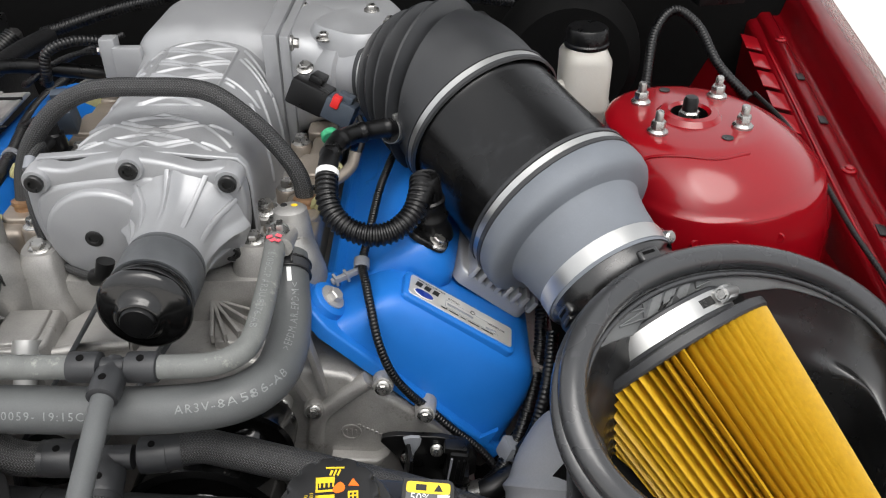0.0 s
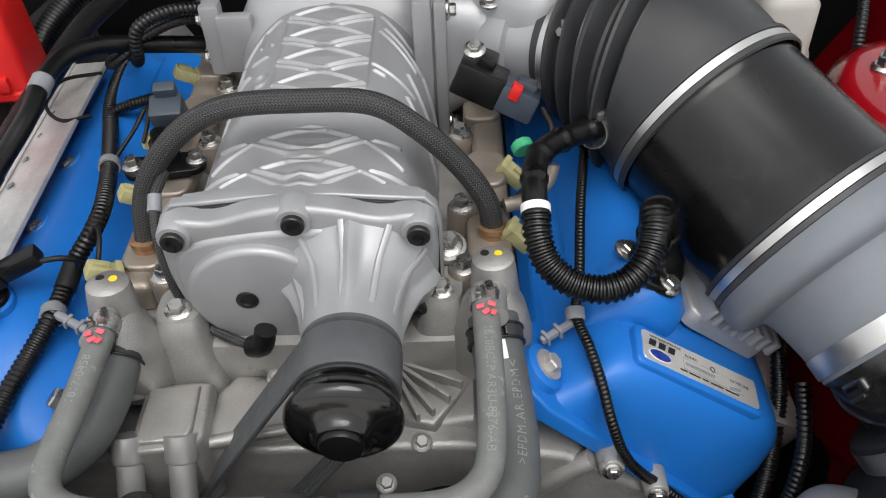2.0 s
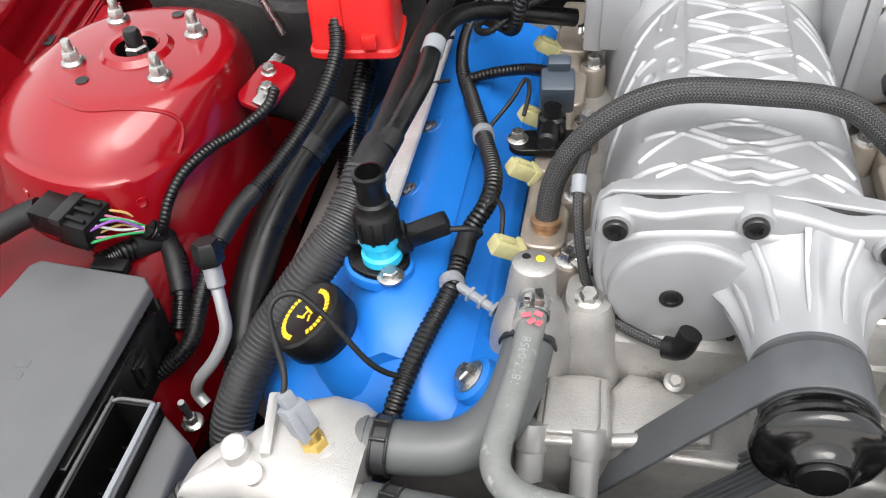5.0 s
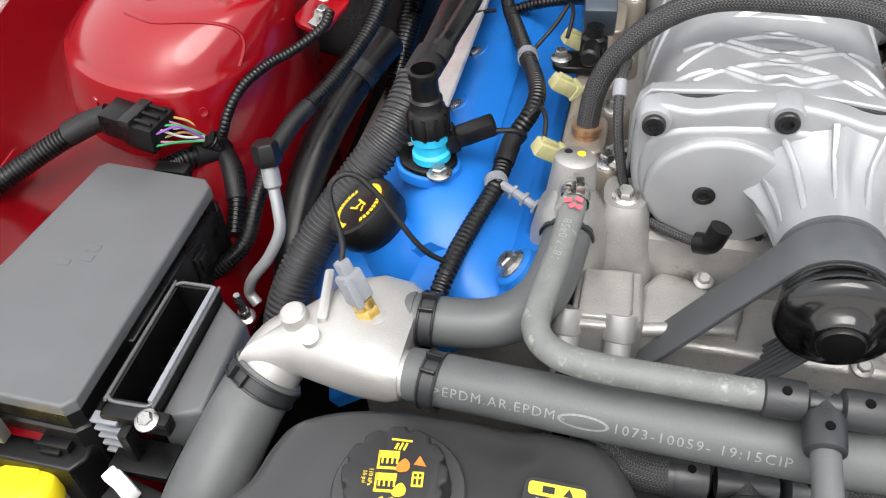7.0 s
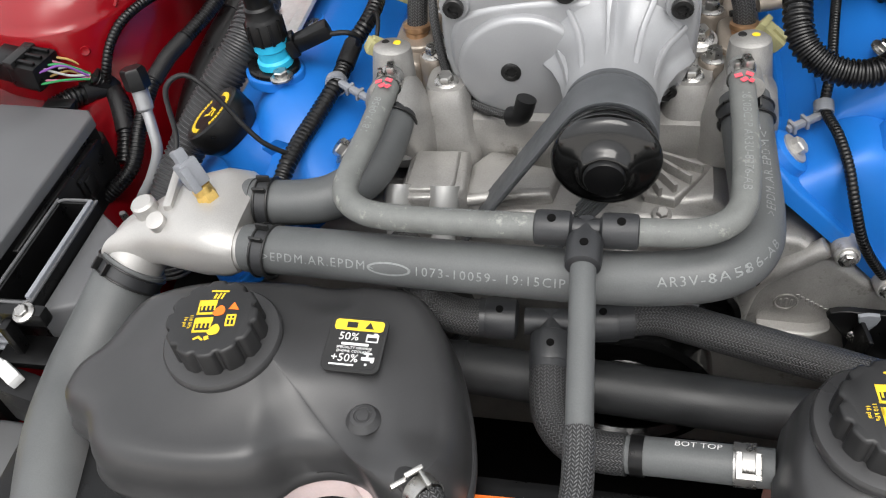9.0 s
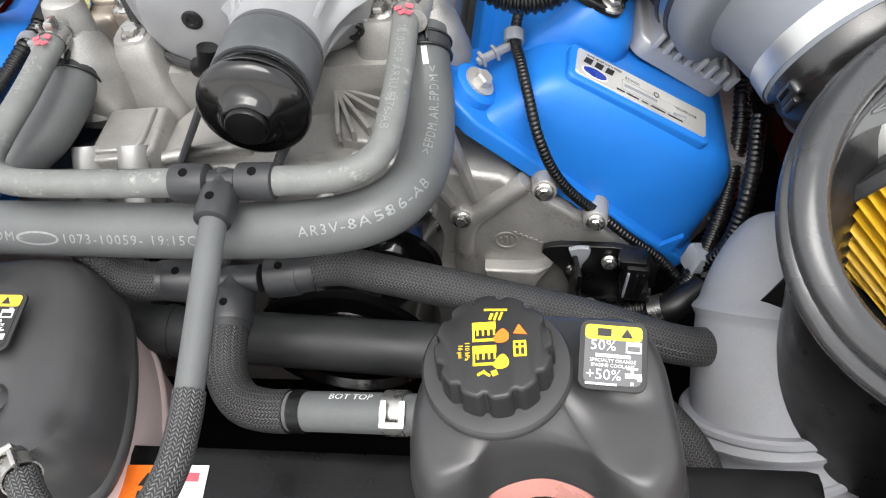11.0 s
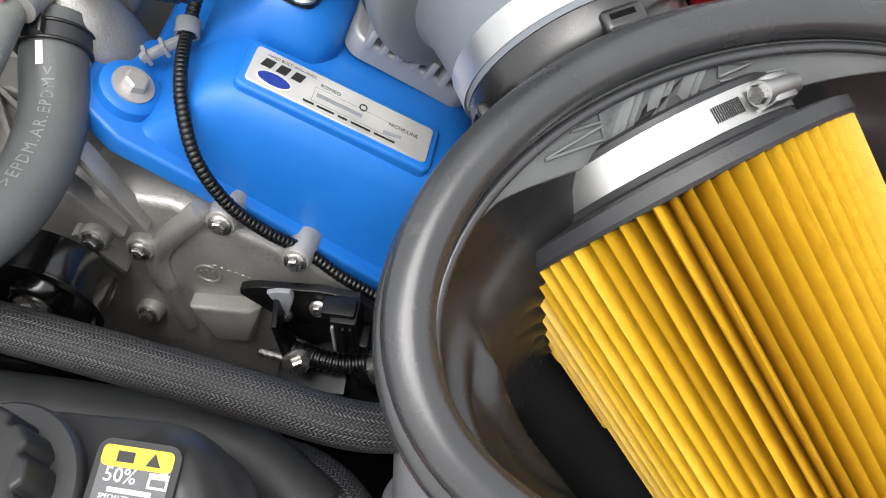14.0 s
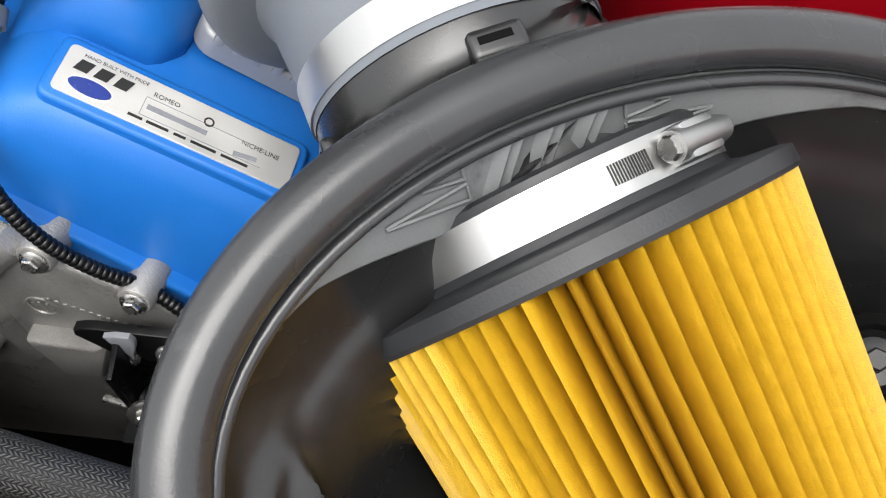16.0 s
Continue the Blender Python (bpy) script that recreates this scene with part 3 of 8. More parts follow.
def fender(side):
    f = thing("fender", (0.45 if side > 0 else -1.02, 0.8, 0.6), "glossy red front fender with its bolted inner rail", "fender", "fenders")
    flip = (lambda b: b) if side > 0 else mirrored
    wing = strip_along([(0.522, 0.852), (0.526, 0.857), (0.533, 0.859), (0.550, 0.854), (0.60, 0.825), (0.64, 0.78), (0.66, 0.66), (0.66, 0.35)], STATIONS)
    part("wing", thicken(flip(wing), 0.002), RED, f)
    rail = strip_along([(0.458, 0.62), (0.459, 0.780), (0.4595, 0.796), (0.4615, 0.801), (0.4655, 0.8035), (0.4705, 0.8045), (0.4740, 0.806), (0.4762, 0.8105), (0.4785, 0.8140), (0.4825, 0.8155), (0.4925, 0.8158), (0.4955, 0.8145), (0.4980, 0.8110), (0.5010, 0.8095), (0.5075, 0.8100), (0.5110, 0.8130), (0.5150, 0.8300), (0.5180, 0.8430), (0.524, 0.853)], STATIONS)
    part("inner_rail", thicken(flip(rail), 0.002), RED, f)
    for i in range(9):
        y = 0.55 + 0.115 * i
        k = next(j for j in range(len(STATIONS) - 1) if STATIONS[j + 1][0] > y)
        (y0, d0, z0), (y1, d1, z1) = STATIONS[k], STATIONS[k + 1]
        fr = (y - y0) / (y1 - y0)
        x, z = 0.4875 + d0 + fr * (d1 - d0), 0.8165 + z0 + fr * (z1 - z0)
        x = x if side > 0 else 2 * CX - x + 0.03
        if i % 3 == 0:
            part("rail_bolt", hexbolt((x, y, z), (0, 0, 1), 0.006, 0.005), RED, f)
        else:
            part("rail_slot", box((0.010, 0.022, 0.002), pose(x, y, z, 0, 0, -9 * side), 0.0008), DARKSTEEL, f, "dark slot in the rail")
    # the raised bright bead along the rail
    bead = []
    for y, dx, dz in STATIONS:
        x = 0.4685 + dx
        bead.append((x if side > 0 else 2 * CX - x + 0.03, y, 0.8045 + dz))
    part("rail_bead", tube(bead[2:8], 0.0022, 10, 0.03), RED, f)
    # notched flange standing along the rear of the rail
    for i in range(5):
        y = 1.02 + 0.058 * i
        x, z = 0.447 + 0.07 * (y - 0.85), 0.806 + 0.108 * (y - 0.85)
        x = x if side > 0 else 2 * CX - x + 0.03
        part("rail_tab", box((0.026, 0.046, 0.0022), pose(x, y, z, 6, 12 * side, -4 * side), 0.0008), RED, f)
    return f


fender(1)
fender(-1)

# apron panels from the towers to the rails and forward
def apron(side):
    xs = [0.25, 0.28, 0.31, 0.36, 0.42, 0.445, 0.449]
    bm = bmesh.new()
    rows = []
    for i in range(26):
        y = 0.10 + i * 0.055
        row = []
        for x in xs:
            k = max(0.0, min(1.0, (x - 0.20) / 0.25))
            zz = 0.46 + 0.30 * k * k + 0.010 * math.sin(y * 9 + x * 4)
            zz -= 0.20 * max(0.0, min(1.0, (0.74 - y) / 0.04)) if side > 0 else 0.0
            row.append(bm.verts.new((x if side > 0 else 2 * CX - x, y, zz + 0.08 * (y - 0.85))))
        rows.append(row)
    for a, b in zip(rows, rows[1:]):
        for j in range(len(xs) - 1):
            bm.faces.new((a[j], a[j + 1], b[j + 1], b[j]))
    tagged(part("wall_apron", thicken(bm, 0.002), RED), "red painted inner fender apron", "apron", kind="structure")


apron(1)
apron(-1)
# raised red panel beside the fuse box with a fold towards the rail
panel = bmesh.new()
rows = []
for i in range(24):
    y = 0.42 + 0.022 * i
    row = []
    for j in range(16):
        x = -1.05 + 0.021 * j
        z = 0.765 + 0.05 * max(0, (-0.955 - x) / 0.065) ** 1.5 + 0.05 * max(0, (y - 0.70) / 0.22) + 0.004 * math.sin(14 * x + 9 * y)
        z -= 0.10 * max(0, (x + 0.80) / 0.06) ** 2
        row.append(panel.verts.new((x, y, z)))
    rows.append(row)
for a, b in zip(rows, rows[1:]):
    for j in range(15):
        panel.faces.new((a[j], a[j + 1], b[j + 1], b[j]))
tagged(part("wall_panel", thicken(panel, 0.002), RED), "red pressed inner panel under the fuse box", "apron", kind="structure")

# ---- engine core ----
# cylinder block and front cover
block = thing("engine_block", (CX, 0.8, 0.4), "dull grey cast alloy engine block and timing cover", "engine")
OUT = [(-0.60, 0.46), (-0.60, 0.70), (-0.50, 0.775), (-0.40, 0.790), (-0.30, 0.790), (-0.17, 0.790), (-0.09, 0.772), (-0.04, 0.735), (0.0, 0.70), (0.03, 0.66), (0.035, 0.58), (0.02, 0.46)]
yz = Matrix(((1, 0, 0, 0), (0, 0, -1, 0), (0, 1, 0, 0), (0, 0, 0, 1)))   # x stays, y goes up, z goes towards the camera
part("timing_cover", prism(OUT, -0.625, -0.585, yz, 0.006), CAST, block)
part("crankcase", box((0.50, 0.62, 0.34), pose(CX, 0.94, 0.60), 0.02), CAST, block)
part("valley", box((0.30, 0.50, 0.10), pose(CX, 0.90, 0.785), 0.012), CAST, block)
part("front_valley", box((0.34, 0.09, 0.06), pose(CX, 0.635, 0.745), 0.008), CAST, block)
# heads: slanted blocks under the covers
for s in (1, -1):
    part("cylinder_head", box((0.19, 0.60, 0.16), pose(CX + s * 0.285, 0.935, 0.70, 0, s * 30, 0), 0.012), CAST, block)
# ribs, bosses and bolts of the timing cover
for (x0, z0), (x1, z1), w, d in (((-0.148, 0.798), (-0.129, 0.749), 0.006, 0.014), ((-0.124, 0.825), (-0.111, 0.755), 0.006, 0.014), ((-0.163, 0.750), (-0.145, 0.708), 0.006, 0.014)):
    v = Vector((x1 - x0, 0, z1 - z0))
    part("rib", box((w, d, v.length), along(((x0 + x1) / 2, 0.582, (z0 + z1) / 2), v, (0, 1, 0)), 0.002), CAST, block)
for x, z in ((-0.056, 0.770), (-0.017, 0.734), (-0.123, 0.739), (-0.153, 0.747), (-0.151, 0.658)):
    part("boss", lathe([(0.0112, -0.012), (0.0098, 0.0150), (0.0088, 0.0165), (0.0, 0.0165)], along((x, 0.592, z - 0.008), (0, -1, 0.25)), 20), CAST, block)
    part("cover_bolt", hexbolt((x, 0.5755, z - 0.0042), (0, -1, 0.25), 0.0050, 0.0050), STEEL, block)
part("soft_ridge", tube([(-0.130, 0.588, 0.630), (-0.126, 0.5855, 0.690), (-0.118, 0.5855, 0.722), (-0.096, 0.5855, 0.746), (-0.070, 0.587, 0.766)], 0.0085, 20, 0.004), CAST, block)
part("cast_roundel", join(lathe([(0.0100, -0.002), (0.0100, 0.0012), (0.0092, 0.0016), (0.0084, 0.0012), (0.0082, 0.0004), (0, 0.0004)], along((-0.090, 0.5852, 0.699), (0, -1, 0)), 28), box((0.0022, 0.0016, 0.010), pose(-0.090, 0.5848, 0.699), 0.0004), box((0.0018, 0.0016, 0.007), pose(-0.0945, 0.5848, 0.699), 0.0004), box((0.0018, 0.0016, 0.007), pose(-0.0855, 0.5848, 0.699), 0.0004)), CAST, block, "round cast mark")
part("pad", prism([(-0.110, 0.673), (-0.067, 0.671), (-0.052, 0.681), (-0.077, 0.628), (-0.106, 0.628)], -0.587, -0.572, yz, 0.004), CAST, block, "raised cast pad")
# rows of tiny cast lettering nobody can read, as beads
beads = None
for i in range(16):
    b = box((0.0032, 0.001, 0.0035), pose(-0.082 + 0.0042 * i, 0.5845, 0.708 - 0.0026 * i), 0.0004, 1)
    beads = b if beads is None else join(beads, b)
part("cast_mark", beads, CAST, block)

# front water manifold, the boxy duct and its neighbours between the hoses
crossover = thing("water_manifold", (CX, 0.62, 0.8), "warm grey cast alloy water manifold with bolts", "manifold")
part("duct_body", prism([(-0.414, 0.569), (-0.366, 0.572), (-0.359, 0.584), (-0.363, 0.633), (-0.379, 0.634), (-0.414, 0.630)], 0.740, 0.815, None, 0.005), CAST, crossover)
part("duct_cap", prism([(-0.409, 0.575), (-0.371, 0.577), (-0.368, 0.588), (-0.370, 0.627), (-0.409, 0.626)], 0.812, 0.819, None, 0.003), CAST, crossover)
part("duct_wing", prism([(-0.364, 0.584), (-0.289, 0.597), (-0.282, 0.632), (-0.308, 0.637), (-0.329, 0.651), (-0.350, 0.653), (-0.363, 0.633)], 0.735, 0.800, None, 0.006), CAST, crossover)
part("wing_lip", tube([(-0.360, 0.5885, 0.797), (-0.325, 0.594, 0.799), (-0.292, 0.600, 0.798)], 0.0055, 12), CAST, crossover)
part("lower_plate", prism([(-0.36, 0.74), (-0.36, 0.78), (-0.25, 0.785), (-0.20, 0.79), (-0.16, 0.80), (-0.14, 0.78), (-0.17, 0.72)], -0.65, -0.602, yz, 0.008), CAST, crossover)
part("back_plate", prism([(-0.40, 0.76), (-0.40, 0.80), (-0.16, 0.80), (-0.16, 0.76)], -0.72, -0.655, yz, 0.008), CAST, crossover)
fan = Vector((-0.226, 0.655, 0.806))
part("fan_plate", prism([(-0.232, 0.655), (-0.214, 0.604), (-0.190, 0.598), (-0.158, 0.640), (-0.165, 0.665)], 0.780, 0.800, None, 0.004), CAST, crossover)
for x, y in ((-0.214, 0.600), (-0.202, 0.601), (-0.190, 0.606), (-0.178, 0.618), (-0.168, 0.632)):
    v = Vector((x - fan.x, y - fan.y, -0.002))
    part("web", box((0.0036, 0.010, v.length), along(fan + v * 0.5, v), 0.0012), CAST, crossover)
for p in ((-0.316, 0.644, 0.803), (-0.2, 0.588, 0.792), (-0.228, 0.57, 0.765)):
    part("manifold_bolt", hexbolt(p, (0.1, -0.3, 1), 0.0052, 0.006), CAST, crossover)
for x in (-0.415, -0.3760):
    sm = along((x, 0.571, 0.801), (0.02, -0.62, -0.72))
    part("pipe_stub", lathe([(0.0125, -0.02), (0.0125, -0.002), (0.0118, 0.0), (0.0100, 0.001), (0.0100, 0.036), (0.0112, 0.037), (0.0112, 0.040), (0.008, 0.041)], sm, 28), CHROME, crossover, "polished steel pipe stub")
    part("pipe_clip", join(lathe([(0.0112, 0.038), (0.0132, 0.039), (0.0132, 0.048), (0.0112, 0.049)], sm, 24), box((0.014, 0.003, 0.008), sm @ pose(0, 0.0140, 0.043), 0.0008)), STEEL, crossover, "spring clip on the pipe stub")


def elbow_tower(s):
    """The cast water outlet beside the blower: a capped post, a thick and a thin nozzle, a bolted foot."""
    x = CX + s * 0.141
    y = 0.657 if s < 0 else 0.672
    e = thing("water_outlet", (x, y, 0.8), "sand cast grey alloy water outlet with paint marks", "water outlet", "water outlets")
    post = lathe([(0.030, -0.095), (0.024, -0.07), (0.019, -0.035), (0.0165, -0.008), (0.0155, -0.002), (0.012, 0.0005), (0.0, 0.001)], along((x, y, 0.904), (s * -0.05, 0.12, 1)), 28)
    part("post", post, CAST, e)
    part("shoulder", loft([oval((x, y - 0.004, 0.80), (1, 0, 0), (0, 1, 0), 0.034, 0.030, 24, 2.6), oval((x, y - 0.012, 0.84), (1, 0, 0), (0, 1, 0), 0.030, 0.030, 24, 2.4), oval((x, y - 0.014, 0.868), (1, 0, 0), (0, 1, 0), 0.024, 0.026, 24), oval((x, y - 0.010, 0.882), (1, 0, 0), (0, 1, 0), 0.014, 0.016, 24)]), CAST, e)
    part("thin_nozzle", tube([(x, y - 0.01, 0.885), (x, y - 0.05, 0.892)], 0.0088, 18), CAST, e)
    part("thick_nozzle", tube([(x, y - 0.005, 0.850), (x, y - 0.045, 0.850)], 0.0172, 22), CAST, e)
    fx = x - s * 0.040
    part("foot", loft([oval((fx, y + 0.01, 0.79), (1, 0, 0), (0, 1, 0), 0.030, 0.034, 20, 4), oval((fx, y + 0.012, 0.85), (1, 0, 0), (0, 1, 0), 0.020, 0.024, 20, 4), oval((fx, y + 0.014, 0.862), (1, 0, 0), (0, 1, 0), 0.017, 0.020, 20, 3)]), CAST, e)
    part("foot_bolt", hexbolt((fx, y + 0.008, 0.8625), (0, -0.2, 1), 0.0068, 0.009), STEEL, e)
    part("foot_bolt", hexbolt((fx + s * 0.006, y + 0.048, 0.872), (0, -0.2, 1), 0.008, 0.011), STEEL, e)
    part("foot_bolt_boss", lathe([(0.016, -0.05), (0.015, 0), (0.012, 0.001)], along((fx + s * 0.006, y + 0.048, 0.871), (0, -0.2, 1)), 20), CAST, e)
    for dx, dy, dz, mt in ((0.004, 0.002, 0.0012, PRINTY), (-0.006, 0.003, 0.0012, DARKSTEEL)):
        part("paint_dab", lathe([(0.0035, 0), (0.003, 0.0006), (0, 0.0007)], along((x + dx, y + dy, 0.9045), (0, 0, 1)), 10), mt, e, "small paint dab")
    part("paint_dab", box((0.006, 0.002, 0.004), pose(x + 0.002, y - 0.0185, 0.888, 15), 0.0006), GREENM, e, "green paint dab")
    return e


elbow_tower(-1)
elbow_tower(1)

# ---- the blower ----
blower = thing("supercharger", (CX, 0.8, 0.82), "satin silver cast supercharger with raised diamond ribs", "supercharger")
HALF, TOP, BASE = 0.099, 0.951, 0.800


REAR = [(0.8025 + 0.0395 * i) for i in range(5)]
STROKES = [  # from x, y to x, y, half widths at both ends
    (0.0445, 0.767, 0.074, 0.743, 0.0013, 0.0013), (0.0445, 0.767, 0.0085, 0.750, 0.0010, 0.0028), (0.050, 0.769, 0.070, 0.768, 0.0018, 0.0024), (0.050, 0.731, 0.082, 0.727, 0.0020, 0.0030),
    (0.0425, 0.7295, 0.009, 0.7095, 0.0010, 0.0026), (0.0425, 0.7295, 0.062, 0.719, 0.0012, 0.0012), (0.0, 0.7075, 0.090, 0.7065, 0.0012, 0.0012),
    (0.048, 0.963, 0.081, 0.925, 0.0013, 0.0013), (0.081, 0.920, 0.101, 0.8825, 0.0014, 0.0014), (0.074, 0.887, 0.100, 0.8445, 0.0016, 0.0012), (0.074, 0.851, 0.099, 0.808, 0.0016, 0.0012), (0.041, 0.838, 0.041, 0.958, 0.0009, 0.0009)]
EMBOSS = [(0.048, 0.935, 0.080, 0.904, 0.0012, 0.0012), (0.052, 0.942, 0.084, 0.911, 0.0012, 0.0012), (0.0445, 0.876, 0.080, 0.860, 0.0016, 0.0010), (0.046, 0.866, 0.055, 0.862, 0.0020, 0.0020)]
BARS = [(-0.050, 0.918, -0.047, 0.948, 0.0022, 0.0022), (-0.062, 0.922, -0.060, 0.944, 0.0020, 0.0020), (-0.052, 0.898, -0.066, 0.897, 0.0014, 0.0014), (-0.066, 0.878, -0.078, 0.874, 0.0016, 0.0016)]


def ridge(u, y):
    """Height of the cast relief at a place across (u) and along (y)."""
    h = 0.0

    def stroke(px, ax, ay, bx, by, w0, w1, k=0.0026):
        nonlocal h
        if not min(ay, by) - 0.004 < y < max(ay, by) + 0.004:
            return
        dx, dy = bx - ax, by - ay
        t = max(0, min(1, ((px - ax) * dx + (y - ay) * dy) / (dx * dx + dy * dy)))
        d = math.hypot(px - ax - t * dx, y - ay - t * dy) / (w0 + (w1 - w0) * t)
        if d < 1.15:
            h = max(h, k * (1 - max(0.0, (d - 0.25) / 0.90)))

    def diamond(cy, a, b):
        nonlocal h
        if abs(y - cy) > b + 0.004:
            return
        q = abs(u) / a + abs(y - cy) / b
        d = abs(q - 1) / math.hypot(1 / a, 1 / b)
        if d < 0.0024:
            h = max(h, 0.0030 * (1 - max(0.0, (d - 0.0006) / 0.0018)))
        if q < 1:
            h = max(h, 0.0014 * (1 - q))

    for s in STROKES:
        stroke(abs(u), *s)
    if y < 0.805:
        diamond(0.771, 0.0355, 0.0160)
        diamond(0.7325, 0.0355, 0.0155)
        q = math.hypot(u / 0.0095, (y - 0.722) / 0.019)
        h = max(h, 0.0055 * max(0, 1 - q ** 4))
    else:
        for cy in REAR:
            diamond(cy, 0.0365, 0.0175)
            stroke(abs(u), 0.041, cy - 0.006, 0.010, cy - 0.0205, 0.0008, 0.0026)
        for s in EMBOSS + BARS:
            stroke(u, *s)
        for ex, ey in ((-0.052, 0.858), (-0.069, 0.850)):
            d = abs(math.hypot((u - ex) / 0.0055, (y - ey) / 0.0085) - 1)
            h = max(h, 0.0022 * max(0.0, 1 - (d / 0.35) ** 2))
    return h


def blower_shell():
    nu, ny = 260, 360
    y0, y1 = 0.694, 0.985
    bm = bmesh.new()
    rows = []
    for i in range(ny + 1):
        y = y0 + (y1 - y0) * i / ny
        # the front part is a little lower and narrower than the barrel behind the hose
        k = 1 / (1 + math.exp(-(y - 0.805) / 0.006))
        ha, hb = HALF - 0.003 * (1 - k), (TOP - BASE) - 0.008 * (1 - k)
        row = []
        for j in range(nu + 1):
            a = math.pi * (1 - j / nu)
            ca, sa = math.cos(a), math.sin(a)
            p = 4.2 - 1.2 * k
            x = ha * math.copysign(abs(ca) ** (2 / p), ca)
            z = hb * abs(sa) ** (2 / p)
            nrm = Vector((x / ha ** 2, 0, max(z, 0.002) / hb ** 2)).normalized()
            h = ridge(x, y) if z > hb * 0.35 else 0.0
            row.append(bm.verts.new((CX + x + nrm.x * h, y, BASE + z + nrm.z * h)))
        rows.append(row)
    for a, b in zip(rows, rows[1:]):
        for j in range(nu):
            bm.faces.new((a[j], b[j], b[j + 1], a[j + 1]))
    return bm


part("barrel", blower_shell(), SILVER, blower, sharp=0)
# joint flange between barrel and front cover
arch = [(-0.104, 0.86), (-0.104, 0.918), (-0.101, 0.936), (-0.093, 0.945), (-0.060, 0.948), (-0.03, 0.951), (0, 0.952), (0.03, 0.951), (0.060, 0.948), (0.093, 0.945), (0.101, 0.936), (0.104, 0.918), (0.104, 0.86)]
part("rear_flange", prism([(CX + x, z) for x, z in arch] + [(CX + 0.06, 0.825), (CX - 0.06, 0.825)], -0.7005, -0.6915, yz, 0.0018), SILVER, blower)
step = [(-0.1, 0.86), (-0.1, 0.913), (-0.096, 0.931), (-0.088, 0.939), (-0.06, 0.943), (0, 0.9455), (0.06, 0.943), (0.088, 0.939), (0.096, 0.931), (0.1, 0.913), (0.1, 0.86)]
part("ribbed_step", prism([(CX + x, z) for x, z in step], -0.7115, -0.6990, yz, 0.0022), SILVER, blower)
# front cover: plate, left lobe, bolt bosses, snout with webs
cov = [(-0.101, 0.915), (-0.097, 0.936), (-0.085, 0.945), (-0.060, 0.943), (-0.03, 0.951), (0, 0.955), (0.03, 0.951), (0.060, 0.943), (0.085, 0.945), (0.097, 0.936), (0.101, 0.915), (0.100, 0.885), (0.094, 0.862), (0.078, 0.848), (0.05, 0.838),
       (0.01, 0.834), (-0.03, 0.830), (-0.065, 0.834), (-0.09, 0.850), (-0.100, 0.880)]
cov = smooth_outline([(CX + x, z) for x, z in cov], 3)
part("gasket_joint", prism([(CX + x * 0.975, z - 0.003) for x, z in arch] + [(CX + 0.06, 0.835), (CX - 0.06, 0.835)], -0.692, -0.689, yz, 0.0005), DARKSTEEL, blower, "dark joint line behind the cover")
part("front_cover", prism(cov, -0.6895, -0.672, yz, 0.0045, 4), SILVER, blower)
inner = smooth_outline([(CX + x, z) for x, z in ((-0.094, 0.905), (-0.078, 0.925), (-0.04, 0.933), (0, 0.936), (0.045, 0.934), (0.08, 0.925), (0.093, 0.905), (0.09, 0.872), (0.07, 0.852), (0.02, 0.842), (-0.03, 0.836), (-0.07, 0.842), (-0.092, 0.868))], 4)
part("cover_face", prism(inner, -0.680, -0.669, yz, 0.005, 3), SILVER, blower)
lobe = [(CX - 0.034 + 0.055 * math.cos(a), 0.876 + 0.050 * math.sin(a)) for a in (2 * math.pi * i / 40 for i in range(40))]
part("rotor_lobe", prism(lobe, -0.672, -0.661, yz, 0.005, 3), SILVER, blower)
for dx, z, big in ((-0.088, 0.932, 1), (0.0005, 0.945, 1), (0.088, 0.932, 1), (-0.082, 0.850, 0), (-0.002, 0.838, 0), (0.082, 0.856, 0)):
    part("bolt_boss", lathe([(0.0135, -0.012), (0.0125, 0.004), (0.0115, 0.0065), (0.0, 0.0065)], along((CX + dx, 0.674, z), (0, -1, 0)), 24), SILVER, blower)
    part("cover_bolt", socketbolt((CX + dx, 0.6685, z), (0, -1, 0), 0.0085, 0.0055), DARKSTEEL, blower, "dark socket head bolt")
part("filler_plug", join(lathe([(0.0085, 0), (0.0085, 0.0012), (0.0070, 0.002), (0.0045, 0.002), (0.004, 0.0005), (0, 0.0005)], along((-0.328, 0.6612, 0.876), (0, -1, 0)), 24)), DARKSTEEL, blower, "flush hex socket filler plug")
AX, AZ = -0.2445, 0.884          # the pulley's axis


def snout_ring(y, r, n=96, web=0.0, a=1.0, b=1.0):
    out = []
    for i in range(n):
        t = 2 * math.pi * i / n
        w = web * max(0.0, math.cos(4.0 * (t - math.pi / 2))) ** 10
        out.append((AX + (r * a + w) * math.cos(t), y, AZ + (r * b + w) * math.sin(t) + (0.0)))
    return out


part("snout", loft([snout_ring(0.672, 0.056, 96, 0.004, 1.05, 0.98), snout_ring(0.664, 0.050, 96, 0.008, 1.03, 0.98), snout_ring(0.652, 0.0405, 96, 0.009), snout_ring(0.635, 0.0365, 96, 0.005), snout_ring(0.618, 0.0355, 96, 0.0018), snout_ring(0.606, 0.0352)], (False, True)), SILVER, blower)
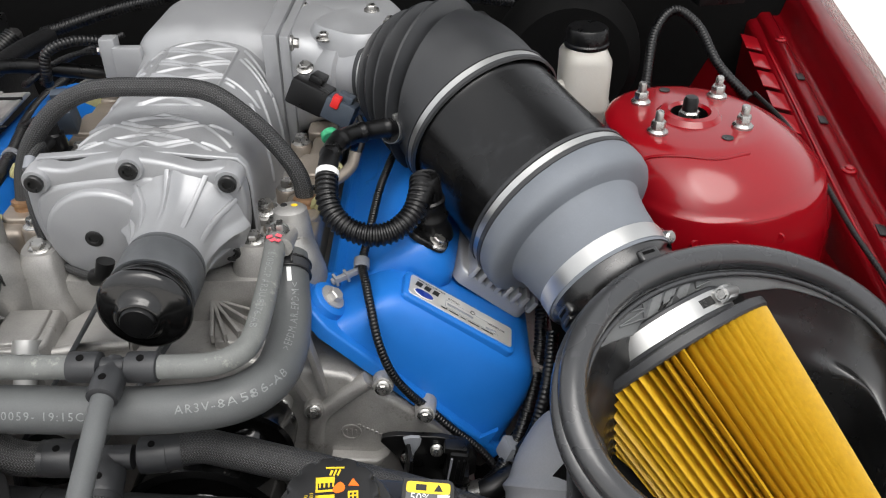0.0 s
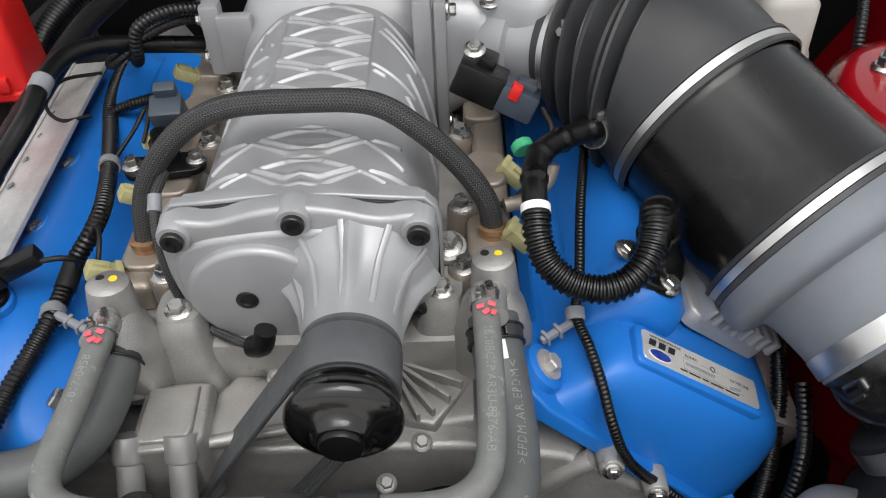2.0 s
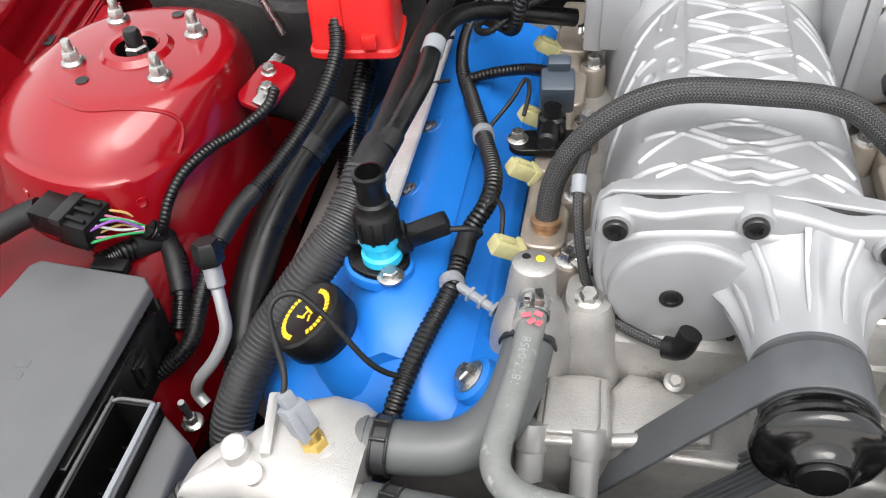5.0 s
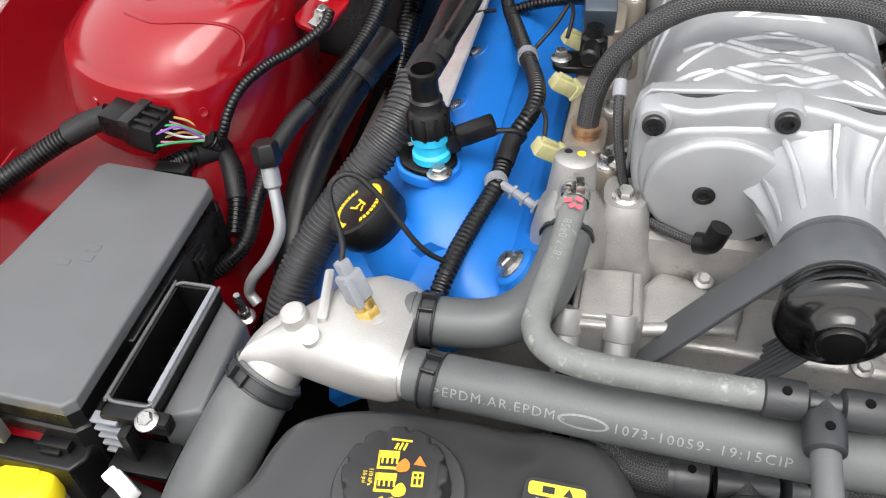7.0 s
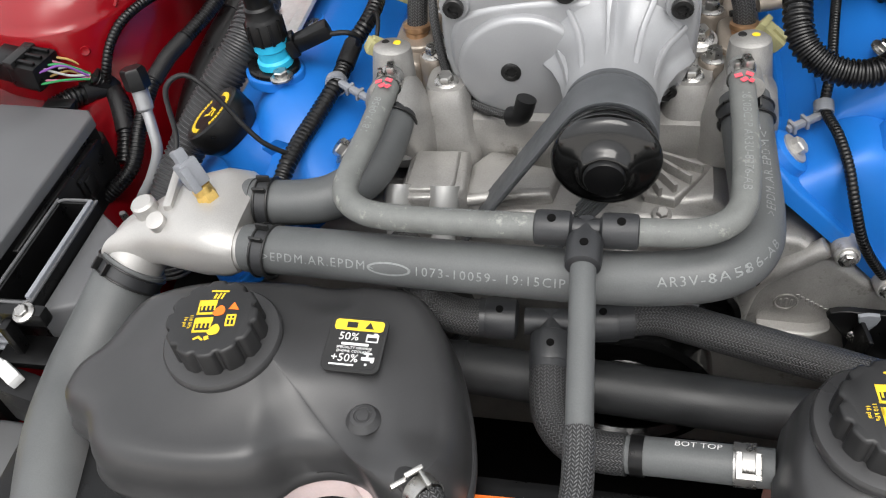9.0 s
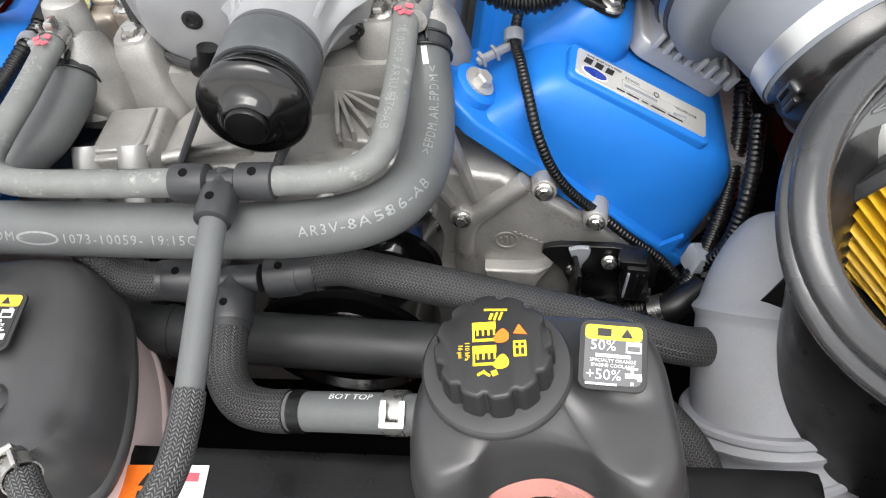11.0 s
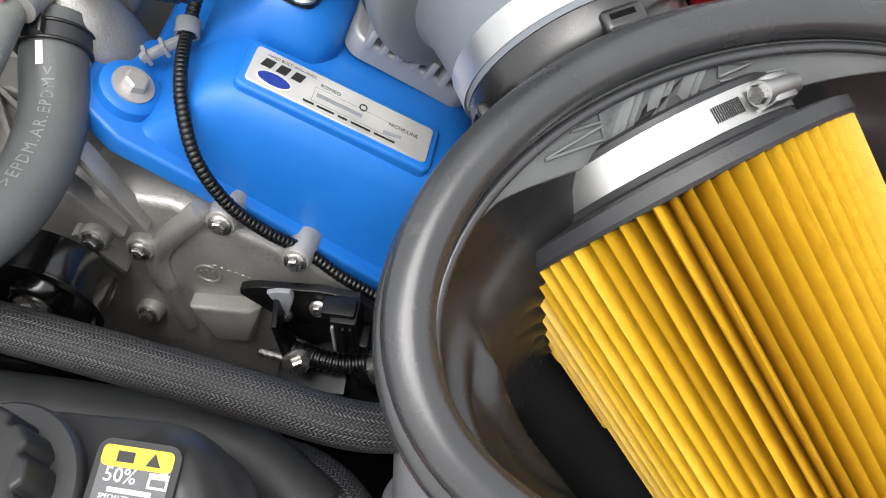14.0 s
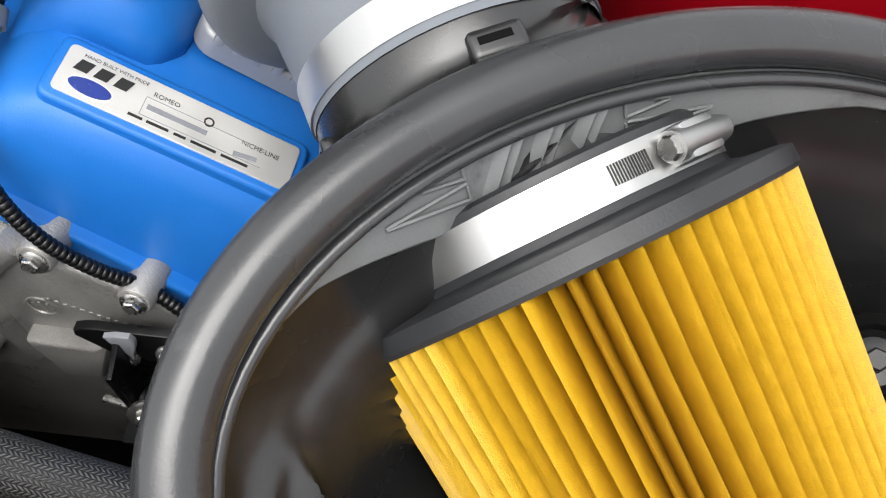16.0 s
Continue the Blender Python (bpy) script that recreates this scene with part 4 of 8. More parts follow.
# flaring webs from the snout to the cover
for ang in (28, 62, 96, 130, 164, 205, 335):
    a = radians(ang)
    c, q = math.cos(a), math.sin(a)
    far = 0.062 if 20 < ang < 150 else 0.055
    bm = prism([(0.034, -0.612), (0.034, -0.674), (far, -0.674), (far - 0.004, -0.668), (0.046, -0.655), (0.040, -0.638)], -0.0024, 0.0024, Matrix(((c, 0, -q, AX), (0, -1, 0, 0), (q, 0, c, AZ), (0, 0, 0, 1))), 0.001, 2, both=True)
    part("snout_web", bm, SILVER, blower)
# rear plenum with its bolted flange and the neck to the throttle body
plenum = loft([[(CX + w * math.copysign(abs(math.cos(a)) ** 0.5, math.cos(a)), y, 0.80 + (h if math.sin(a) > 0 else 0.04) * math.copysign(abs(math.sin(a)) ** 0.5, math.sin(a))) for a in (2 * math.pi * i / 64 for i in range(64))]
               for y, w, h in ((0.955, 0.094, 0.140), (0.972, 0.101, 0.147), (0.980, 0.103, 0.151), (0.990, 0.106, 0.158), (1.000, 0.108, 0.163), (1.012, 0.109, 0.166), (1.10, 0.104, 0.168), (1.125, 0.098, 0.165), (1.135, 0.09, 0.15))])
part("plenum", plenum, SILVER, blower)
part("side_flange", box((0.020, 0.020, 0.075), pose(CX - 0.121, 0.984, 0.918), 0.004), SILVER, blower)
part("flange_ear", box((0.036, 0.014, 0.062), pose(CX - 0.098, 0.978, 0.915), 0.005), SILVER, blower)
for z in (0.897, 0.938):
    part("side_bolt", hexbolt((CX - 0.131, 0.985, z), (-1, 0, 0), 0.0055, 0.006), STEEL, blower)
part("top_cover", prism(smooth_outline([(-0.205, 1.005), (-0.205, 1.14), (-0.10, 1.13), (-0.055, 1.06), (-0.06, 1.02), (-0.09, 0.998)], 5), 0.93, 0.968, None, 0.006), SILVER, blower)
part("outlet_flange", box((0.018, 0.15, 0.15), pose(-0.196, 0.990, 0.908), 0.005), SILVER, blower)
part("flange_mate", box((0.012, 0.145, 0.146), pose(-0.180, 0.990, 0.907), 0.004), SILVER, blower)
part("outlet_neck", loft([oval((x, y, z), (0.25, 1, 0), (0, 0, 1), a, b, 40, p) for x, y, z, a, b, p in ((-0.182, 0.990, 0.908, 0.070, 0.070, 7), (-0.165, 0.990, 0.912, 0.068, 0.066, 6), (-0.140, 0.985, 0.917, 0.062, 0.058, 4), (-0.115, 0.965, 0.922, 0.054, 0.052, 2.6), (-0.09, 0.942, 0.927, 0.050, 0.05, 2))]), SILVER, blower)
for dy, dz in ((-0.05, 0.055), (0.05, 0.055), (-0.05, -0.055)):
    part("flange_bolt", hexbolt((-0.173, 0.990 + dy * 1.2, 0.907 + dz * 1.1), (1, 0, 0), 0.006, 0.008), STEEL, blower)

# pulley with a domed gloss nose
pulley = thing("drive_pulley", (AX, 0.56, AZ), "gloss black drive pulley with a domed nose", "pulley")
pm = along((AX, 0.606, AZ), (0, -1, 0))
part("belt_drum", lathe([(0.0352, 0), (0.0352, 0.003), (0.0318, 0.0045), (0.0318, 0.0445), (0.0340, 0.046)], pm, 64), BELT, pulley, "belt drum")
part("nose", lathe([(0.0340, 0.0450), (0.0348, 0.0460), (0.0350, 0.0505), (0.0356, 0.0512), (0.0384, 0.0580), (0.0391, 0.0596), (0.0393, 0.0610), (0.0391, 0.0628), (0.0384, 0.0648), (0.0370, 0.0666), (0.0345, 0.0683), (0.0312, 0.0697), (0.0275, 0.0708), (0.0240, 0.0720), (0.0212, 0.0738), (0.0192, 0.0762), (0.0180, 0.0785), (0.0168, 0.0795), (0.0150, 0.0798), (0.0, 0.0798)], pm, 64), GLOSS, pulley)
part("nose_cap", lathe([(0.0148, 0.0790), (0.0148, 0.0820), (0.0138, 0.0835), (0.0, 0.0840)], pm, 36), BLACK, pulley, "matt black centre cap")

# ---- valve covers ----
def bank(side):
    """Frame of a cylinder bank: x down and outwards along the flange, y along the engine, z out of the flange."""
    m = pose(-0.02, 0, 0.730, 0, 45, 0)
    if side < 0:
        m = Matrix.Translation((2 * CX, 0, 0)) @ Matrix.Diagonal((-1, 1, 1, 1)) @ m
    return m


BR, BL = bank(1), bank(-1)
SECTION = [(-0.122, 0.0), (-0.118, 0.008), (-0.110, 0.028), (-0.104, 0.046), (-0.097, 0.057), (-0.085, 0.064), (-0.04, 0.074), (0.02, 0.087), (0.045, 0.0915), (0.060, 0.091), (0.075, 0.082), (0.087, 0.064), (0.098, 0.034), (0.104, 0.010), (0.106, 0.0)]


def cover_shell(front, back, m, nose):
    rings = []
    for dy, k, inset in nose:
        rings.append([(x * (1 - inset) + 0.004 * inset, front + dy, h * k) for x, h in SECTION])
    rings.append([(x, back, h) for x, h in SECTION])
    bm = loft(rings, (True, True))
    bm.transform(m)
    return bm


def cover_common(name_label, side, front, back, nose, ear):
    m = BR if side > 0 else BL
    c = thing("valve_cover", m @ Vector((0, 0.8, 0)), name_label, "valve cover", "valve covers")
    part("shell", cover_shell(front, back, m, nose), BLUE, c, sharp=50)
    fl = [(-0.130, front + 0.02), (-0.105, front - 0.006), (-0.04, front - 0.010), (0.06, front - 0.012), (0.112, front - 0.004), (0.118, front + 0.03), (0.118, back), (-0.130, back)] if not ear else \
         [(-0.158, front + 0.016), (-0.150, front - 0.002), (-0.125, front - 0.012), (-0.04, front - 0.011), (0.06, front - 0.013), (0.108, front - 0.008), (0.118, front + 0.01), (0.118, back), (-0.130, back), (-0.130, front + 0.075), (-0.148, front + 0.055), (-0.158, front + 0.035)]
    part("flange", prism(fl, -0.008, 0.006, m, 0.003), BLUE, c)
    return c, m


cover_r, _ = cover_common("blue powder coated valve cover with a maker's plate", 1, 0.604, 1.12, ((-0.004, 0.0, 0.04), (-0.002, 0.12, 0.02), (0.002, 0.45, 0.01), (0.008, 0.75, 0.0), (0.014, 0.92, 0.0), (0.022, 0.985, 0.0), (0.034, 1.0, 0.0)), True)
# bolt ear and its bolt
part("ear_boss", lathe([(0.021, 0), (0.019, 0.008), (0.016, 0.010), (0.0, 0.010)], BR @ pose(-0.132, 0.626, 0.004), 28), BLUE, cover_r)
part("ear_bolt", hexbolt(BR @ Vector((-0.132, 0.626, 0.0145)), BR.to_3x3() @ Vector((0, 0, 1)), 0.0075, 0.008, False), ALLOY, cover_r)
part("ear_washer", lathe([(0.0128, 0), (0.0128, 0.0018), (0.008, 0.0022)], BR @ pose(-0.132, 0.626, 0.0138), 24), ALLOY, cover_r)
# rear hump with the breather seat
hump = loft([[(x, y, h) for x, h in sec] for y, sec in (
    (0.664, [(-0.108, 0.03), (-0.100, 0.058), (-0.085, 0.070), (-0.066, 0.072), (-0.052, 0.072), (-0.045, 0.06), (-0.045, 0.03)]),
    (0.669, [(-0.110, 0.03), (-0.104, 0.072), (-0.090, 0.088), (-0.068, 0.090), (-0.052, 0.084), (-0.044, 0.07), (-0.044, 0.03)]),
    (0.680, [(-0.112, 0.03), (-0.106, 0.082), (-0.092, 0.097), (-0.068, 0.098), (-0.048, 0.092), (-0.038, 0.076), (-0.038, 0.03)]),
    (0.76, [(-0.112, 0.03), (-0.106, 0.084), (-0.092, 0.098), (-0.060, 0.099), (-0.038, 0.093), (-0.026, 0.078), (-0.026, 0.03)]),
    (1.05, [(-0.112, 0.03), (-0.106, 0.084), (-0.092, 0.098), (-0.060, 0.099), (-0.038, 0.093), (-0.026, 0.078), (-0.026, 0.03)]))])
hump.transform(BR)
part("breather_hump", hump, BLUE, cover_r, sharp=50)
# the small fin at the lower corner
part("corner_fin", prism([(0.073, -0.004), (0.091, -0.006), (0.080, 0.026)], -0.005, 0.0, BR @ Matrix(((1, 0, 0, 0), (0, 0, 1, 0.598), (0, 1, 0, 0), (0, 0, 0, 1))), 0.001), BLUE, cover_r)

# maker's plate on its raised pad: frame from the plate's own corners
px = Vector((0.097, -0.004, -0.064)).normalized()
py = Vector((0.0, 0.99, 0.10))
pz = px.cross(py).normalized()
py = pz.cross(px)
PM = Matrix((px, py, pz)).transposed().to_4x4()
PM.translation = Vector((0.018, 0.6385, 0.807))
part("plate_pad", prism(rounded(0.128, 0.037, 0.006), -0.030, -0.0005, PM, 0.0025), BLUE, cover_r)
plate = part("maker_plate", prism(rounded(0.118, 0.027, 0.003), -0.0006, 0.0008, PM, 0.0003, 1), PLATE, cover_r, "brushed metal maker's plate")
part("plate_oval", prism([(-0.0430 + 0.0102 * math.cos(a), -0.0062 + 0.0044 * math.sin(a)) for a in (2 * math.pi * i / 32 for i in range(32))], 0.0008, 0.0014, PM, 0.0002, 1), NAVY, plate, "navy oval emblem")
part("plate_oval_rim", prism([(-0.0430 + 0.0108 * math.cos(a), -0.0062 + 0.0050 * math.sin(a)) for a in (2 * math.pi * i / 32 for i in range(32))], 0.0007, 0.0011, PM), LABELW, plate)
for x, w in ((-0.0495, 0.0085), (-0.0400, 0.0085), (-0.0305, 0.0085)):
    b = prism([(x - w / 2, 0.0005), (x + w / 2 - 0.002, 0.0005), (x + w / 2, 0.0068), (x - w / 2 + 0.002, 0.0068)], 0.0008, 0.0012, PM)
    part("emblem_bar", b, INK, plate, "black emblem bar")
part("plate_print", lettering("HAND BUILT WITH PRIDE", 0.0027, PM @ pose(-0.036, 0.0096, 0.0009), 0.0001), INK, plate)
part("plate_print", lettering("ROMEO", 0.0038, PM @ pose(-0.010, 0.0058, 0.0009), 0.0001), INK, plate)
part("plate_print", lettering("NICHE-LINE", 0.0038, PM @ pose(0.040, 0.0020, 0.0009), 0.0001), INK, plate)
ring = None
for i in range(24):
    a = 2 * math.pi * i / 24
    b = box((0.0008, 0.0006, 0.0004), PM @ pose(0.012 + 0.0022 * math.cos(a), 0.0045 + 0.0022 * math.sin(a), 0.001, 0, 0, math.degrees(a)))
    ring = b if ring is None else join(ring, b)
part("plate_print", ring, INK, plate)
# signatures as plain bars
part("plate_print", box((0.030, 0.0028, 0.0003), PM @ pose(-0.002, -0.002, 0.0009)), GREYPL, plate)
part("plate_print", box((0.012, 0.0026, 0.0003), PM @ pose(0.034, -0.0050, 0.0009, 0, 0, 8)), GREYPL, plate)
for x, w in ((-0.020, 0.007), (-0.009, 0.011), (0.002, 0.006), (0.014, 0.013), (0.030, 0.014)):
    b = box((w, 0.0015, 0.0003), PM @ pose(x, -0.0097, 0.0009))
    part("plate_print", b, INK, plate)
part("plate_field", join(box((0.062, 0.0003, 0.0002), PM @ pose(0.012, 0.0030, 0.0009)), box((0.062, 0.0003, 0.0002), PM @ pose(0.012, -0.0075, 0.0009)), box((0.0003, 0.0105, 0.0002), PM @ pose(-0.019, -0.00225, 0.0009))), GREYPL, plate, "thin engraved field line")

# finned alloy cover behind the plate
fins = thing("finned_cover", (0.05, 0.72, 0.78), "grey cast alloy coil cover with parallel fins", "coil cover")
part("base", prism(rounded(0.090, 0.10, 0.012), 0.0, 0.016, BR @ pose(0.006, 0.732, 0.086, 0, -8, 0), 0.003), SILVER, fins)
for i in range(8):
    part("fin", box((0.0052, 0.106, 0.016), BR @ pose(-0.030 + 0.0105 * i, 0.731, 0.103 + 0.0015 * i, 0, -8, 0), 0.0018), SILVER, fins)

# ---- the other bank ----
cover_l, _ = cover_common("blue powder coated valve cover with oil filler neck", -1, 0.575, 1.12, ((-0.004, 0.0, 0.10), (-0.001, 0.15, 0.06), (0.008, 0.42, 0.03), (0.022, 0.64, 0.015), (0.040, 0.80, 0.0), (0.058, 0.92, 0.0), (0.075, 0.985, 0.0), (0.10, 1.0, 0.0)), True)
ridge_l = loft([[(x, y, h) for x, h in sec] for y, sec in (
    (0.615, [(-0.095, 0.040), (-0.085, 0.062), (-0.06, 0.066), (-0.03, 0.06), (-0.03, 0.03)]),
    (0.640, [(-0.112, 0.045), (-0.100, 0.078), (-0.07, 0.084), (-0.035, 0.078), (-0.03, 0.04)]),
    (0.70, [(-0.116, 0.045), (-0.104, 0.083), (-0.08, 0.090), (-0.045, 0.086), (-0.035, 0.05)]),
    (0.74, [(-0.108, 0.045), (-0.096, 0.068), (-0.075, 0.078), (-0.045, 0.084), (-0.035, 0.05)]),
    (1.10, [(-0.106, 0.045), (-0.094, 0.066), (-0.075, 0.078), (-0.045, 0.086), (-0.030, 0.05)]))])
ridge_l.transform(BL)
part("breather_ridge", ridge_l, BLUE, cover_l, sharp=50)
for y in (0.80, 0.895):
    mm = BL @ pose(-0.068, y, 0.076, 0, -14, 0)
    part("bolt_pocket", lathe([(0.016, 0.001), (0.0145, 0.0035), (0.013, 0.001), (0.0, 0.0005)], mm, 24), BLUE, cover_l)
    part("cover_bolt", hexbolt(mm @ Vector((0, 0, 0.002)), mm.to_3x3() @ Vector((0, 0, 1)), 0.0065, 0.005), STEEL, cover_l)
part("ear_boss", lathe([(0.020, 0), (0.018, 0.008), (0.015, 0.010), (0.0, 0.010)], BL @ pose(-0.134, 0.602, 0.004), 28), BLUE, cover_l)
part("ear_bolt", hexbolt(BL @ Vector((-0.134, 0.602, 0.0145)), BL.to_3x3() @ Vector((0, 0, 1)), 0.0085, 0.009), STEEL, cover_l)

# ---- intake tract ----
R1, R2, CA = Vector((0.040, 0.826, 0.920)), Vector((0.114, 0.720, 0.872)), Vector((0.1534, 0.6433, 0.8467))
intake = thing("intake_tube", R1.lerp(R2, 0.5), "satin black intake tube with rubber bellows and steel bands", "intake tube")
axis = (R2 - R1)
L = axis.length
mt = along(R1, axis)
part("tube_body", lathe([(0.0875, -0.004), (0.0895, 0.0), (0.0895, 0.008), (0.087, 0.012), (0.0865, 0.02), (0.088, L * 0.5), (0.0905, L - 0.020), (0.0925, L - 0.012), (0.0925, L)], mt, 64), TUBEBLK, intake)
for at, r in ((0.004, 0.0902), (L - 0.006, 0.0930)):
    part("band", lathe([(r, -0.0032), (r + 0.0012, -0.0032), (r + 0.0012, 0.0032), (r, 0.0032), (r, -0.0032)], mt @ pose(0, 0, at), 64, False), CLAMP, intake, "thin steel band")
    part("band_lip", lathe([(r - 0.0005, -0.0085), (r + 0.0022, -0.0075), (r + 0.0022, -0.0042), (r, -0.0034)], mt @ pose(0, 0, at), 64, False), BELLOW, intake)
    part("band_lip", lathe([(r, 0.0034), (r + 0.0026, 0.0044), (r + 0.0026, 0.0085), (r + 0.0003, 0.0098)], mt @ pose(0, 0, at), 64, False), BELLOW, intake)


def bellow_r(s, total):
    k = s / total
    base = 0.050 + (0.0885 - 0.050) * min(1.0, max(0.0, (k - 0.10) / 0.42)) ** 0.8
    if 0.08 < k < 0.58:
        base += 0.0100 * math.sin((k - 0.08) / 0.50 * 4 * 2 * math.pi - 1.2)
    return base


T0 = Vector((-0.072, 0.922, 0.930))
part("bellows", tube([T0, (-0.050, 0.906, 0.934), (-0.018, 0.884, 0.938), R1 - axis.normalized() * 0.042, R1 + axis.normalized() * 0.004], bellow_r, 56, 0.0022), BELLOW, intake)
part("stub", tube([(-0.028, 0.835, 0.905), (-0.052, 0.800, 0.918)], 0.0125, 20), BELLOW, intake)

throttle = thing("throttle_body", T0, "bare alloy throttle body with a hose clamp", "throttle body")
tv = (Vector((-0.045, 0.902, 0.934)) - T0).normalized()
part("bore", lathe([(0.050, -0.06), (0.052, -0.055), (0.052, -0.03), (0.047, -0.028), (0.047, 0.004)], along(T0, tv), 40), SILVER, throttle)
part("motor_housing", loft([oval((-0.10 + dx, 0.955, z), (0.8, -0.6, 0), (0.6, 0.8, 0), a, b, 28, 3) for dx, z, a, b in ((0, 0.93, 0.05, 0.045), (0, 0.975, 0.052, 0.046), (0, 0.985, 0.045, 0.04))]), SILVER, throttle)
part("motor_case", lathe([(0.026, -0.05), (0.026, 0.05), (0.022, 0.054), (0, 0.054)], along((-0.02, 1.0, 0.945), (1, 0.35, 0)), 28), SILVER, throttle)
part("motor_plug", box((0.03, 0.05, 0.045), pose(0.045, 1.02, 0.945, 0, 0, 20), 0.004), BLACK, throttle, "black electrical plug")
for p in ((-0.135, 0.925, 0.975), (-0.085, 0.99, 0.986), (-0.06, 0.945, 0.986)):
    part("body_bolt", hexbolt(p, (0, -0.1, 1), 0.006, 0.007), STEEL, throttle)
clamp_t = thing("hose_clamp", T0, "bright worm drive hose clamp on the throttle body", "hose clamp", "hose clamps")
part("clamp_band", lathe([(0.0515, 0.008), (0.0525, 0.008), (0.0525, 0.020), (0.0515, 0.020), (0.0515, 0.008)], along(T0, tv), 48, False), CLAMP, clamp_t)
part("clamp_screw", join(box((0.016, 0.013, 0.012), pose(-0.069, 0.882, 0.972, 0, 20, 40), 0.002), hexbolt((-0.075, 0.872, 0.975), (-0.5, -0.8, 0.1), 0.0045, 0.006, False)), CLAMP, clamp_t)

CN = Vector((0.455, -0.808, -0.373)).normalized()      # the way of the coupler's narrow end
coupler = thing("rubber_coupler", R2, "blue grey rubber coupler stepping down to the air box", "coupler")
cv = CA - R2
cl = cv.length
def cuff(profile):
    rings = []
    for s, r, k in profile:
        c0 = R2 + axis.normalized() * s
        c1 = R2 + cv.normalized() * s
        mm = along(c0.lerp(c1, min(1, max(0, s / 0.06))), axis.normalized().lerp(CN, k).normalized())
        rings.append([mm @ Vector((r * math.cos(2 * math.pi * j / 56), r * math.sin(2 * math.pi * j / 56), 0)) for j in range(56)])
    return loft(rings, (False, False))


part("wide_cuff", cuff(((-0.006, 0.0915, 0), (0.000, 0.0935, 0), (0.008, 0.0960, 0.0), (0.018, 0.0962, 0.06), (0.025, 0.0945, 0.12), (0.0295, 0.0905, 0.2), (0.032, 0.0840, 0.28), (0.0345, 0.0740, 0.42))), GREYRUB, coupler)
part("narrow_cuff", cuff(((0.0345, 0.0740, 0.42), (0.0385, 0.0715, 0.5), (0.046, 0.0695, 0.62), (0.060, 0.0670, 0.8), (cl - 0.012, 0.0650, 1), (cl + 0.012, 0.0645, 1))), GREYRUB, coupler)
clamp_a = thing("hose_clamp", CA, "wide polished worm drive clamp on the grey coupler", "hose clamp", "hose clamps")
ma = along(CA, CN)
part("clamp_band", lathe([(0.0650, -0.0078), (0.0660, -0.0082), (0.0660, 0.0082), (0.0650, 0.0078), (0.0650, -0.0078)], ma, 64, False), CLAMP, clamp_a)
part("clamp_screw", join(box((0.018, 0.012, 0.011), pose(0.199, 0.657, 0.884, 0, 30, 20), 0.002), lathe([(0.006, 0), (0.0065, 0.006), (0.005, 0.008), (0, 0.008)], along((0.206, 0.652, 0.884), (0.5, -0.6, 0.3)), 14)), STEEL, clamp_a)

# ---- air box ----
EC, EA, EB, ET = Vector((0.277, 0.526)), 0.197, 0.103, radians(30)


def rim_z(x, y):
    return 0.820 - 0.5 * (x - 0.23) + 0.5 * (y - 0.5)


def on_rim(t, s=1.0, dz=0.0, grow=0.0):
    u, v = (EA * s + grow) * math.cos(t), (EB * s + grow) * math.sin(t)
    x = EC.x + u * math.cos(ET) - v * math.sin(ET)
    y = EC.y + u * math.sin(ET) + v * math.cos(ET)
    k = min(1.0, max(0.0, (x - 0.13) / 0.16))
    y -= 0.055 * k * k * (3 - 2 * k) * max(0.0, -math.sin(t)) ** 1.5
    return Vector((x, y, rim_z(x, y) + dz))


airbox = thing("air_box", (0.28, 0.50, 0.62), "dusty black air box with a thick rolled rubber rim", "air box")
NT = 96
TS = [2 * math.pi * i / NT for i in range(NT)]


def floor_ring(s, z, grow=0.0):
    out = []
    for t in TS:
        p = on_rim(t, s, 0, grow)
        out.append(Vector((p.x, p.y, z + (p.z - 0.82) * 0.25)))
    return out


def liner_place(t, r):
    """A place on the liner: r counts down from the rim (0) over the wall to the floor (8)."""
    def ring(k):
        k = max(0, min(8, k))
        if k < 5:
            return on_rim(t, *((1, -0.002, -0.003), (1, -0.010, -0.004), (1, -0.022, -0.006), (0.99, -0.040, -0.010), (0.97, -0.055, -0.018))[k])
        scale, z, grow = ((0.92, 0.745, -0.022), (0.90, 0.70, -0.022), (0.86, 0.672, -0.022), (0.5, 0.665, -0.01))[k - 5]
        p = on_rim(t, scale, 0, grow)
        return Vector((p.x, p.y, z + (p.z - 0.82) * 0.25))
    k = min(7, int(r))
    f = r - k
    a, b, c, d = ring(k - 1), ring(k), ring(k + 1), ring(k + 2)
    p = b + (c - a) * (0.5 * f) + (a * 2 - b * 5 + c * 4 - d) * (0.5 * f * f) + (b * 3 - a - c * 3 + d) * (0.5 * f ** 3)
    # the forked swelling moulded into the wall
    u = min(1.0, max(0.0, (t - 2.58) / 0.34)) * min(1.0, max(0.0, (4.3 - t) / 0.5))
    fork = 3.05 + 2.9 * max(0.0, t - 2.62)
    lift = 0.0075 * math.exp(-((r - 2.95) / 0.36) ** 2) + 0.0120 * math.exp(-((r - fork) / 0.42) ** 2)
    if 2.95 < r < fork:
        lift = max(lift, 0.0045)
    return p + (Vector((EC.x, EC.y, 0.86)) - p).normalized() * (lift * u * u * (3 - 2 * u))


